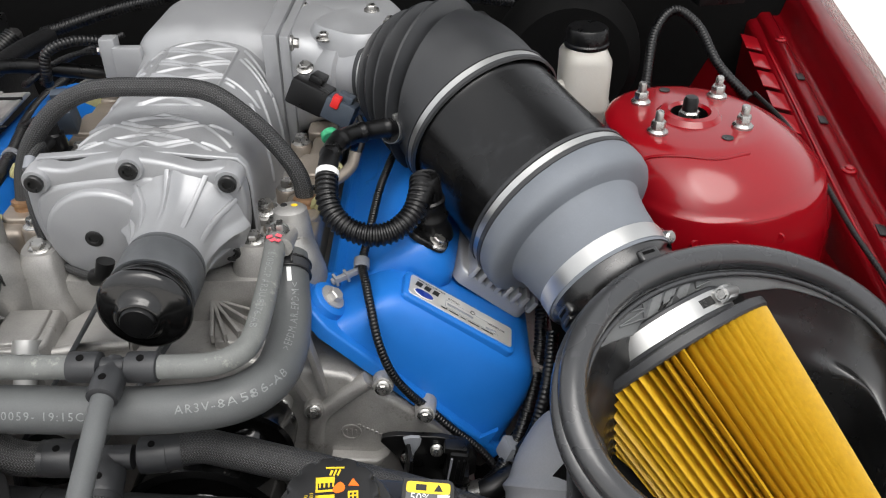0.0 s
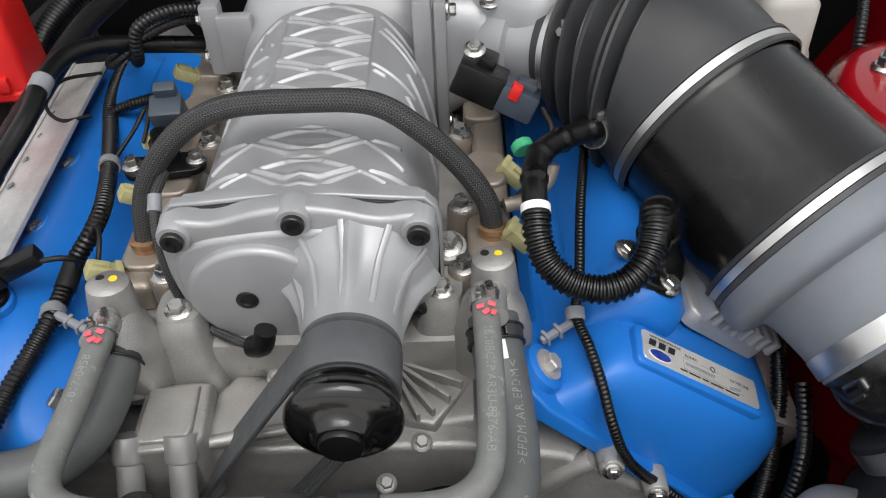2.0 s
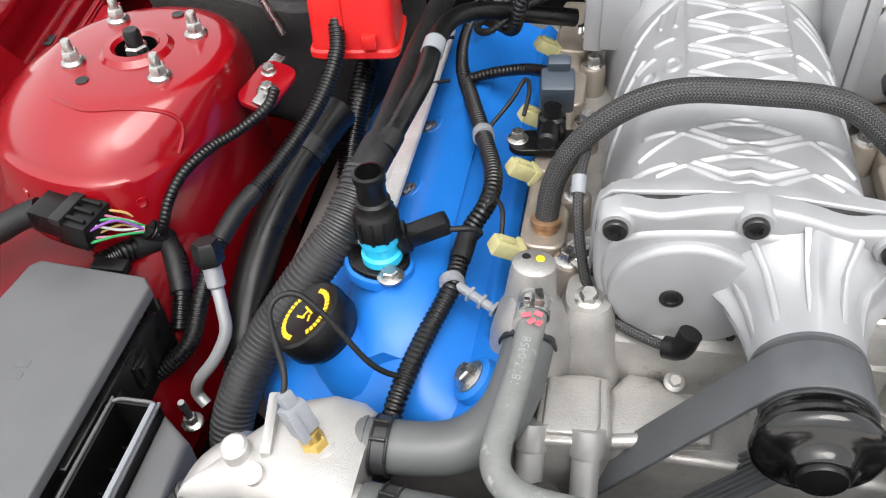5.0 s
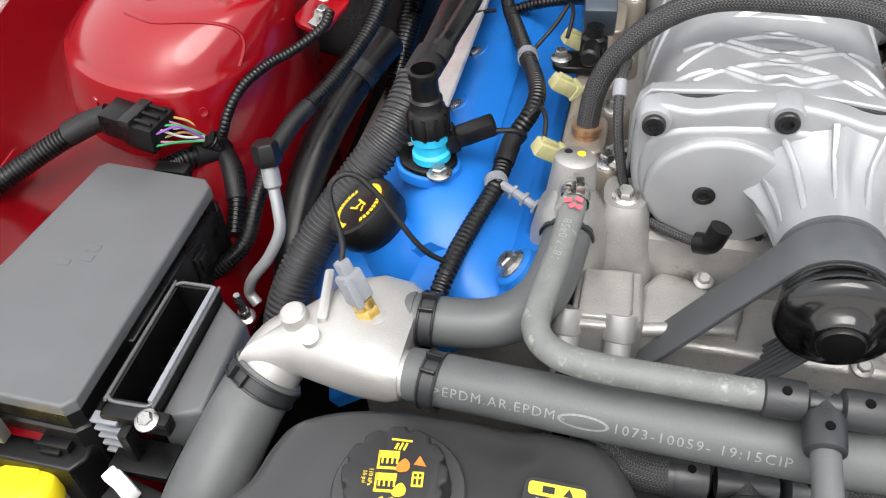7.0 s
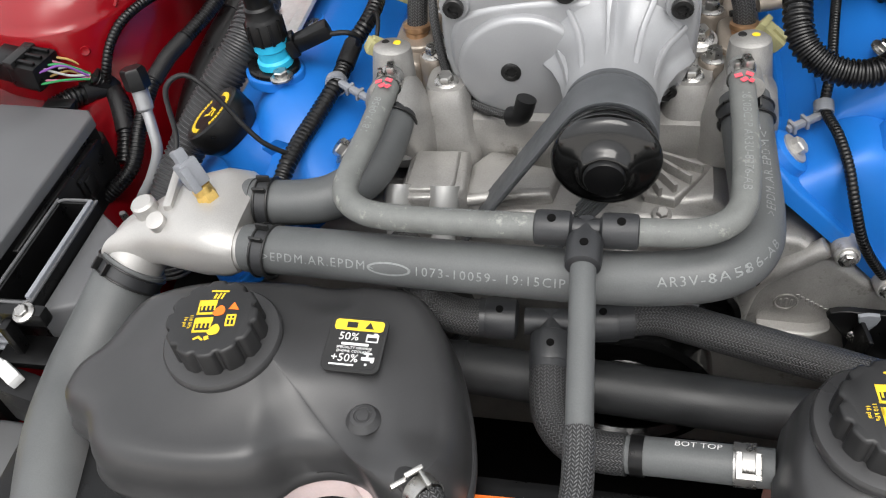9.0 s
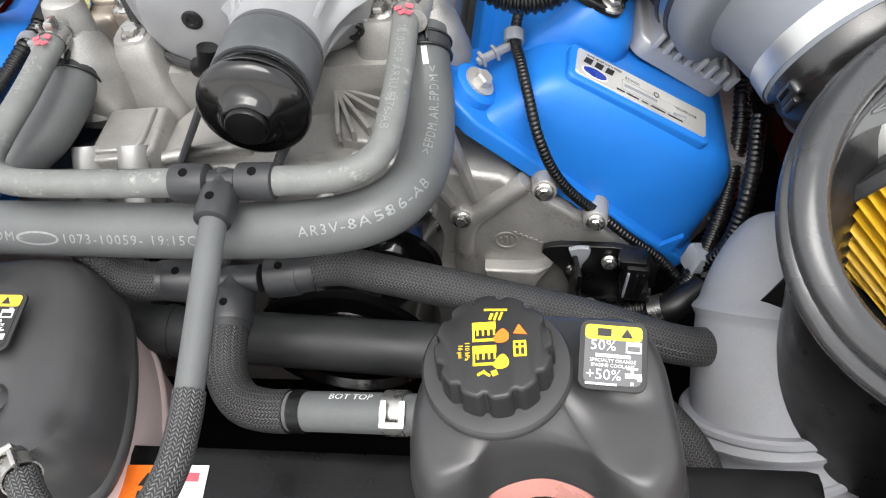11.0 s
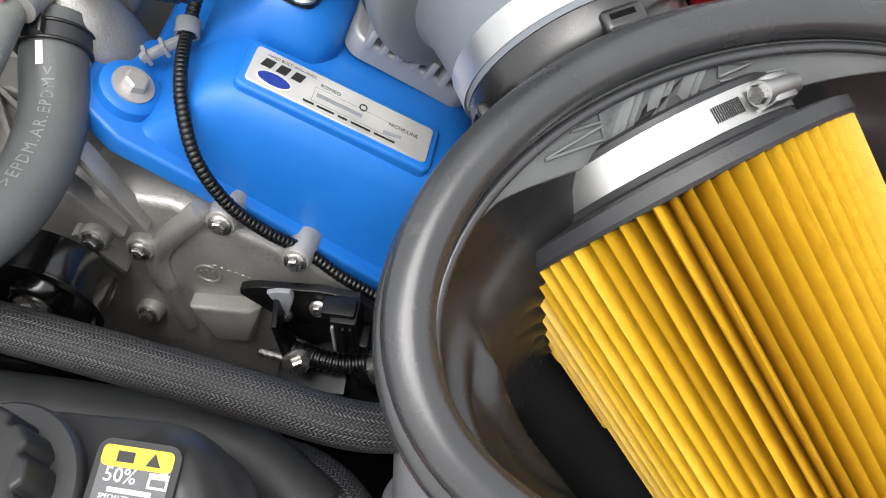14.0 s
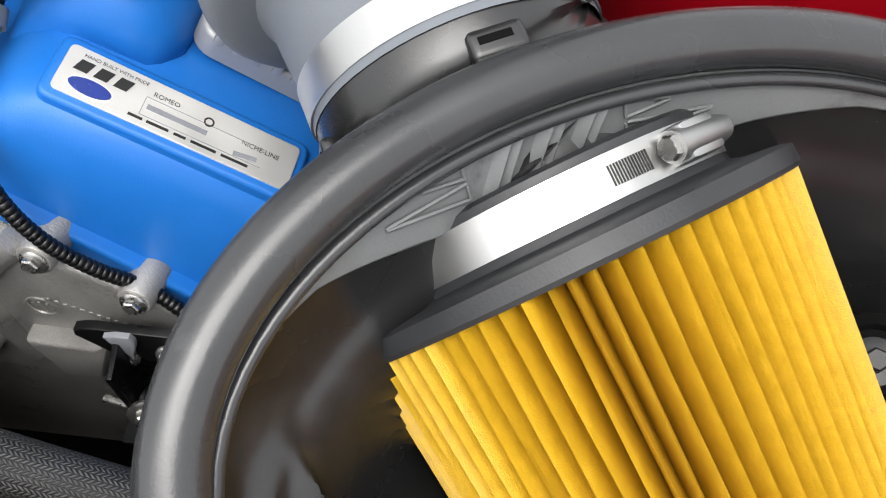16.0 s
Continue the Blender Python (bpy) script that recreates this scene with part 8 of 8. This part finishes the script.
eb = thing("earth_bracket", (-0.722, 0.905, 0.86), "red bracket with two plated earth terminals", "bracket")
part("bracket_plate", prism(rounded(0.040, 0.066, 0.014), -0.003, 0.003, pose(-0.722, 0.907, 0.862, 8, 10, -12), 0.002), RED, eb)
for dx, y in ((-0.004, 0.925), (0.006, 0.893)):
    part("terminal_bolt", hexbolt((-0.722 + dx, y, 0.8665), (0.1, -0.1, 1), 0.0068, 0.008), STEEL, eb)
    part("ring_terminal", box((0.013, 0.022, 0.0022), pose(-0.722 + dx, y - 0.012 + (0.03 if y > 0.9 else 0), 0.8665, 10, 10, -15), 0.0008), STEEL, eb, "plated ring terminal")

ac = thing("service_port", (-0.70, 0.67, 0.78), "silver service pipe with a black cap", "service port")
ACP = [(-0.7005, 0.688, 0.832), (-0.697, 0.680, 0.812), (-0.692, 0.670, 0.795), (-0.690, 0.660, 0.775), (-0.703, 0.650, 0.748), (-0.722, 0.645, 0.722), (-0.731, 0.645, 0.700), (-0.722, 0.640, 0.690)]
part("pipe_skin", tube(ACP, lambda s, t: 0.0082 if s < 0.024 else 0.0055, 18, 0.003), SILVER, ac)
part("port_cap", join(lathe([(0.0125, 0.0), (0.0128, 0.003), (0.0125, 0.018), (0.0105, 0.021), (0, 0.021)], along((-0.7005, 0.688, 0.832), (-0.12, 0.22, 1)), 6)), BLACK, ac, "black hex cap")
sd = thing("stud_bolt", (-0.718, 0.61, 0.70), "loose threaded stud with a flange nut", "stud")
part("stud_thread", join(lathe([(0.0038, 0), (0.0038, 0.036), (0.003, 0.038)], along((-0.720, 0.612, 0.70), (0, -0.1, 1)), 12), lathe([(0.010, 0.002), (0.010, 0.004), (0.007, 0.006)], along((-0.720, 0.612, 0.70), (0, -0.1, 1)), 18), lathe([(0.0062, 0.005), (0.0062, 0.013), (0.005, 0.014)], along((-0.720, 0.612, 0.70), (0, -0.1, 1)), 6)), STEEL, sd)

# battery in its quilted jacket and the red terminal cover
bat = thing("battery", (-0.79, 1.15, 0.75), "battery in a black quilted jacket", "battery")
jk = bmesh.new()
jm = pose(-0.775, 1.14, 0.80, 0, 0, -6)
bmj = box((0.28, 0.20, 0.17), None, 0.02, 3)
bmesh.ops.subdivide_edges(bmj, edges=bmj.edges[:], cuts=6, use_grid_fill=True)
for v in bmj.verts:
    v.co += Vector((0, 1, 0)) * 0.006 * math.sin(v.co.x * 38) * math.sin(v.co.z * 46 + 1) + Vector((0, 0, 1)) * 0.003 * math.sin(v.co.x * 31 + v.co.y * 27)
bmj.transform(jm)
part("jacket", bmj, FOAM, bat)
part("case_top", box((0.25, 0.18, 0.03), jm @ pose(0, 0, 0.095), 0.005), DARKSTEEL, bat)
part("hold_down_rod", tube([(-0.775, 1.03, 0.91), (-0.748, 1.025, 0.85)], 0.0042, 12), STEEL, bat, "plated hold-down rod")
rc = thing("terminal_cover", (-0.645, 0.99, 0.92), "bright red plastic battery terminal cover", "terminal cover")
shell = loft([oval((-0.650, 1.0, z), (1, 0.12, 0), (-0.12, 1, 0), a, b, 32, 9) for z, a, b in ((0.862, 0.043, 0.036), (0.866, 0.047, 0.040), (0.872, 0.047, 0.040), (0.874, 0.044, 0.037), (0.945, 0.042, 0.036), (0.962, 0.040, 0.034), (0.972, 0.034, 0.028))])
part("cover_shell", shell, REDPL, rc)
part("cover_step", box((0.060, 0.052, 0.030), pose(-0.664, 1.006, 0.980, 0, 0, 7), 0.006, 3), REDPL, rc)
part("cover_step", box((0.030, 0.050, 0.050), pose(-0.704, 1.0, 0.952, 0, 0, 8), 0.006, 3), REDPL, rc)
part("moulded_rib", box((0.004, 0.006, 0.070), pose(-0.655, 0.9625, 0.912, 0, 0, 7), 0.0015), REDPL, rc)
part("hinge_lug", box((0.016, 0.010, 0.016), pose(-0.628, 0.963, 0.885, 0, 0, 7), 0.003), REDPL, rc)

# ---- right bay and rear ----
# breather hose from the cover to the intake
fit = thing("breather_fitting", (-0.018, 0.70, 0.87), "black plastic breather fitting on the blue cover", "breather fitting")
part("fitting_body", lathe([(0.0215, -0.004), (0.0205, 0.004), (0.0185, 0.008), (0.0172, 0.016), (0.0180, 0.018), (0.0180, 0.021), (0.0165, 0.023), (0.0160, 0.034), (0.0170, 0.036), (0.0170, 0.039), (0.0152, 0.041), (0.0146, 0.062), (0.0128, 0.065), (0.0118, 0.0635), (0, 0.0635)], along((-0.011, 0.704, 0.855), (-0.10, 0.0, 1)), 32), BLACK, fit)
part("elbow_cuff", tube([(-0.0165, 0.703, 0.910), (-0.019, 0.694, 0.909), (-0.024, 0.681, 0.902)], 0.0118, 22, 0.003), BLACK, fit)
part("fitting_plate", prism(smooth_outline([(-0.022, -0.02), (0.0, -0.026), (0.016, -0.022), (0.020, 0.0), (0.012, 0.022), (-0.012, 0.022), (-0.022, 0.008)], 4), 0, 0.006, pose(-0.014, 0.700, 0.856, 0, 30, 0), 0.002), BLACK, fit)
part("fitting_bolt", hexbolt((-0.0055, 0.683, 0.857), (0.45, -0.1, 1), 0.0066, 0.007), STEEL, fit)
part("fitting_bolt", hexbolt((-0.035, 0.712, 0.868), (0.45, -0.1, 1), 0.0066, 0.007), STEEL, fit)
bh = thing("breather_hose", (-0.067, 0.655, 0.885), "ribbed black breather hose in a low loop", "breather hose")
BH = [(-0.021, 0.703, 0.916), (-0.022, 0.690, 0.910), (-0.028, 0.674, 0.897), (-0.042, 0.660, 0.888), (-0.062, 0.654, 0.884), (-0.085, 0.658, 0.887), (-0.102, 0.668, 0.897), (-0.109, 0.682, 0.910), (-0.110, 0.698, 0.921)]
part("ribbed_skin", tube(BH, ribbed(0.0104, 0.0048, 0.08), 22, 0.0012), LOOM, bh)
part("smooth_arm", tube([(-0.110, 0.696, 0.920), (-0.110, 0.715, 0.927), (-0.107, 0.745, 0.930), (-0.098, 0.765, 0.930), (-0.080, 0.782, 0.928), (-0.052, 0.800, 0.925)], lambda s, t: 0.0098 + 0.0014 * (1 if (s % 0.03) < 0.006 else 0), 20, 0.003), BLACK, bh, "smooth plastic arm with beads")
part("pale_band", tube([(-0.110, 0.698, 0.921), (-0.110, 0.704, 0.9235)], 0.0114, 20, 0.003), LABELW, bh, "pale printed band")
part("green_collar", lathe([(0.008, -0.004), (0.009, -0.003), (0.009, 0.003), (0.007, 0.005), (0, 0.005)], along((-0.115, 0.772, 0.928), (-0.3, 0.8, 0.3)), 20), GREENM, bh, "green plastic collar")
bc = thing("hose_clamp", (-0.052, 0.801, 0.926), "small bright clamp on the breather stub", "hose clamp", "hose clamps")
part("clamp_band", lathe([(0.0128, -0.005), (0.0138, -0.005), (0.0138, 0.005), (0.0128, 0.005), (0.0128, -0.005)], along((-0.053, 0.801, 0.920), (-0.6, -0.85, 0.3)), 24, False), CLAMP, bc)
part("clamp_screw", box((0.010, 0.012, 0.007), pose(-0.050, 0.803, 0.936, 0, 0, 35), 0.0015), CLAMP, bc)

ms = thing("pressure_sensor", (-0.14, 0.855, 0.93), "black pressure sensor with a grey and red plug", "sensor")
mm = pose(-0.146, 0.866, 0.932, -12, 22, -14) @ Matrix.Diagonal((0.88, 0.88, 0.88, 1))
part("sensor_body", join(box((0.050, 0.040, 0.034), mm, 0.004), box((0.018, 0.03, 0.012), mm @ pose(0.0, 0.01, 0.02), 0.003)), BLACK, ms)
part("plug", join(box((0.040, 0.032, 0.030), mm @ pose(0.042, -0.004, 0.0), 0.004), box((0.020, 0.020, 0.010), mm @ pose(0.044, -0.004, 0.018), 0.002)), BLUEGREY, ms, "slate plastic plug")
part("red_lock", box((0.011, 0.014, 0.016), mm @ pose(0.036, -0.016, 0.012), 0.002), REDPL, ms, "red plug lock")
part("sensor_bolt", hexbolt((-0.150, 0.868, 0.962), (0, -0.4, 1), 0.0062, 0.007), STEEL, ms)
part("plug_lead", tube([(-0.092, 0.845, 0.915), (-0.085, 0.825, 0.905), (-0.095, 0.80, 0.885), (-0.12, 0.775, 0.872), (-0.15, 0.765, 0.868)], 0.003, 10, 0.005), TAPE, ms, "black taped lead")
part("bracket_tube", tube([(-0.13, 0.752, 0.884), (-0.110, 0.757, 0.886), (-0.095, 0.765, 0.896), (-0.09, 0.772, 0.91)], 0.0062, 14, 0.004), TAUPE, ms, "bare metal pipe end")

# brake fluid reservoir and dipstick by the firewall
br = thing("brake_reservoir", (0.195, 1.085, 0.80), "milky brake fluid reservoir with a black cap", "fluid reservoir")
part("bottle", loft([oval((0.192, 1.085, z - 0.022), (1, 0, 0), (0, 1, 0), a, b, 32, 4) for z, a, b in ((0.775, 0.0260, 0.0372), (0.785, 0.0316, 0.0428), (0.845, 0.0335, 0.0446), (0.85, 0.0358, 0.0465), (0.856, 0.0358, 0.0465), (0.862, 0.0335, 0.0437), (0.915, 0.0335, 0.0428), (0.925, 0.0279, 0.0353), (0.930, 0.0242, 0.0279))]), MILK, br)
part("cap", join(lathe([(0.030, 0), (0.030, 0.004), (0.028, 0.006), (0.0275, 0.022), (0.025, 0.025), (0, 0.025)], Matrix.Translation((0.192, 1.085, 0.908)), 36)), BLACK, br, "black ribbed screw cap")
part("side_arm", tube([(0.165, 1.06, 0.86), (0.135, 1.05, 0.855), (0.115, 1.05, 0.84)], 0.010, 16), MILK, br)
part("booster", lathe([(0.09, -0.02), (0.11, 0.0), (0.115, 0.03), (0.10, 0.08)], along((0.19, 1.22, 0.83), (0, 1, 0)), 40), DARK, br, "black brake servo drum")
part("master_cylinder", tube([(0.195, 1.20, 0.76), (0.195, 1.03, 0.755)], 0.022, 22), CAST, br, "alloy master cylinder")
dip = thing("dipstick", (0.105, 1.08, 0.85), "yellow dipstick handle behind the intake tube", "dipstick")
part("handle", tube([(0.091, 1.072, 0.855), (0.091, 1.068, 0.885), (0.094, 1.066, 0.905), (0.100, 1.066, 0.897), (0.101, 1.068, 0.870)], 0.0055, 14, 0.004), YELLOWCAP, dip)
part("guide_tube", tube([(0.095, 1.072, 0.860), (0.097, 1.09, 0.74), (0.09, 1.12, 0.65)], 0.0055, 12), DARKSTEEL, dip)
loom([(0.265, 1.02, 0.83), (0.270, 1.05, 0.875), (0.285, 1.10, 0.92), (0.315, 1.13, 0.94), (0.345, 1.11, 0.925), (0.365, 1.06, 0.89), (0.40, 1.02, 0.86)], 0.0062, "ribbed loom looping over the tower", (), None, 0.0045)
loom([(0.41, 1.03, 0.862), (0.425, 0.95, 0.856), (0.432, 0.85, 0.842), (0.44, 0.76, 0.822), (0.452, 0.70, 0.805), (0.455, 0.62, 0.79)], 0.0030, "thin black cable along the fender rail", (), TAPE)
loom([(0.10, 1.20, 0.93), (-0.02, 1.18, 0.95), (-0.1, 1.16, 0.965), (-0.25, 1.17, 0.965), (-0.42, 1.16, 0.94), (-0.55, 1.12, 0.91)], 0.0085, "ribbed loom crossing behind the plenum")
loom([(0.12, 1.28, 0.94), (0.25, 1.27, 0.95), (0.36, 1.26, 0.94)], 0.0075, "ribbed loom on the firewall")
loom([(-0.402, 1.00, 0.93), (-0.44, 0.985, 0.935), (-0.475, 0.97, 0.925), (-0.505, 0.96, 0.905), (-0.52, 0.99, 0.895), (-0.49, 1.03, 0.905), (-0.44, 1.04, 0.925), (-0.41, 1.05, 0.935)], 0.0035, "thin black cable loop beside the plenum", (), TAPE)
loom([(-0.40, 0.995, 0.945), (-0.44, 0.97, 0.955), (-0.470, 0.955, 0.945), (-0.48, 0.96, 0.91), (-0.50, 1.0, 0.89), (-0.53, 1.05, 0.87)], 0.0060, "ribbed loom dropping from the plenum")
loom([(-0.66, 0.90, 0.70), (-0.66, 0.98, 0.78), (-0.64, 1.08, 0.86), (-0.60, 1.14, 0.90)], 0.013, "thick ribbed loom under the battery")
rl = thing("relay_box", (0.44, 1.22, 0.93), "black relay box by the cowl", "relay box")
part("case", box((0.075, 0.06, 0.05), pose(0.40, 1.24, 0.945, 0, 0, 12), 0.006), BLACK, rl)
part("lid", box((0.078, 0.063, 0.012), pose(0.40, 1.24, 0.975, 0, 0, 12), 0.004), BLACK, rl)

# ---- low items in front of the block ----
kb = thing("sensor_bracket", (-0.035, 0.565, 0.67), "black bent steel bracket with plated bolts", "bracket")
part("bracket_plate", prism(smooth_outline([(-0.060, 0.704), (-0.052, 0.712), (-0.030, 0.712), (0.022, 0.704), (0.032, 0.66), (-0.01, 0.640), (-0.034, 0.650), (-0.044, 0.682)], 2), -0.572, -0.566, yz, 0.001), BLACK, kb)
part("bracket_arm", box((0.004, 0.030, 0.062), pose(-0.034, 0.555, 0.675, 0, 4, 10), 0.0015), BLACK, kb)
part("bracket_foot", box((0.05, 0.035, 0.005), pose(-0.018, 0.545, 0.645, 10), 0.0015), BLACK, kb)
module = part("module", join(box((0.018, 0.022, 0.040), pose(0.013, 0.556, 0.688, 0, 8), 0.003), box((0.024, 0.018, 0.012), pose(0.013, 0.556, 0.672, 0, 8), 0.002), box((0.022, 0.014, 0.008), pose(0.012, 0.556, 0.708, 0, 8), 0.002)), BLACK, kb, "black plastic module")
part("module_rib", box((0.002, 0.003, 0.030), pose(0.0065, 0.5445, 0.690, 0, 8), 0.0006), GREYPL, module, "pale grey edge")
for x in (0.013, 0.018):
    part("module_rib", box((0.0016, 0.003, 0.030), pose(x, 0.5445, 0.688, 0, 8), 0.0005), BLACK, module)
for p, w, r in (((-0.024, 0.540, 0.664), (0.55, -1, 0.3), 0.0068), ((-0.006, 0.562, 0.697), (0, -1, 0.4), 0.0042), ((-0.035, 0.565, 0.683), (0, -1, 0.4), 0.0040)):
    part("bracket_bolt", hexbolt(p, w, r, r * 1.2), STEEL, kb)
part("bracket_stud", lathe([(0.0030, -0.014), (0.0030, 0.014), (0, 0.014)], along((-0.040, 0.545, 0.660), (1, -0.2, 0)), 14), STEEL, kb)
part("pale_tongue", prism(smooth_outline([(-0.038, 0.712), (-0.022, 0.714), (-0.022, 0.704), (-0.027, 0.694), (-0.030, 0.686), (-0.033, 0.698)], 2), -0.5655, -0.562, yz, 0.001), GREYPL, kb, "bare metal tongue")
pp = thing("steering_pump", (0.02, 0.56, 0.61), "dark pump body with a bright banded hose end", "pump")
part("pump_body", lathe([(0.034, -0.03), (0.036, 0.0), (0.030, 0.012), (0.012, 0.016), (0, 0.016)], along((0.000, 0.555, 0.615), (0, -1, 0.2)), 32), DARKSTEEL, pp)
part("pump_hose", tube([(0.02, 0.545, 0.645), (0.045, 0.545, 0.660), (0.07, 0.56, 0.665)], 0.0125, 18), BLACK, pp)
part("hose_band", tube([(0.030, 0.545, 0.652), (0.040, 0.545, 0.657)], 0.0138, 18), STEEL, pp, "bright crimp band")
part("corner_plug", box((0.030, 0.022, 0.022), pose(0.072, 0.583, 0.674, 0, 25, 20), 0.004), GREYPL, pp, "grey plastic plug")
for pts, r in (([(-0.03, 0.55, 0.66), (0.01, 0.545, 0.655), (0.05, 0.56, 0.66), (0.08, 0.60, 0.69), (0.10, 0.66, 0.74), (0.105, 0.72, 0.78)], 0.007), ([(0.06, 0.58, 0.66), (0.085, 0.575, 0.70), (0.10, 0.60, 0.745), (0.11, 0.65, 0.77)], 0.006)):
    loom(pts, r, "black loom tucked between cover and air box")

duct = thing("air_duct", (0.10, 0.50, 0.62), "blue grey rubber air duct below the air box", "air duct")
dp = [(0.128, 0.575, 0.732), (0.121, 0.552, 0.721), (0.116, 0.515, 0.695), (0.112, 0.475, 0.655), (0.113, 0.440, 0.61), (0.115, 0.415, 0.56), (0.116, 0.405, 0.51)]


def duct_r(s, t):
    k = min(1.0, s / 0.085)
    r = 0.018 + 0.040 * (k * (2 - k)) ** 0.8
    for at, high, wide in ((0.072, 0.0042, 0.0045), (0.158, 0.0080, 0.0055), (0.182, 0.0060, 0.0055), (0.206, 0.0060, 0.0055)):
        r += high * math.exp(-((s - at) / wide) ** 2)
    return r


part("duct_skin", tube(dp, duct_r, 44, 0.0025), DUCTRUB, duct)
for c, r in (((0.1122, 0.464, 0.641), 0.0660), ((0.1130, 0.441, 0.611), 0.0655), ((0.1140, 0.429, 0.588), 0.0650)):
    part("duct_flange", lathe([(r - 0.012, -0.0050), (r - 0.002, -0.0042), (r, -0.0020), (r, 0.0020), (r - 0.002, 0.0042), (r - 0.012, 0.0050)], along(c, (0.02, -0.60, -0.80)), 48, False), DUCTRUB, duct, "moulded flange ring")
cm2 = thing("valve_unit", (0.18, 0.44, 0.60), "black purge valve with small plated bolts", "valve")
part("valve_case", join(box((0.05, 0.035, 0.03), pose(0.185, 0.445, 0.60, 10, 0, 25), 0.004), lathe([(0.012, 0), (0.012, 0.02), (0.008, 0.024)], along((0.185, 0.44, 0.61), (0, -0.3, 1)), 18)), BLACK, cm2)
part("valve_bolt", hexbolt((0.20, 0.44, 0.617), (0, -0.2, 1), 0.006, 0.006), STEEL, cm2)
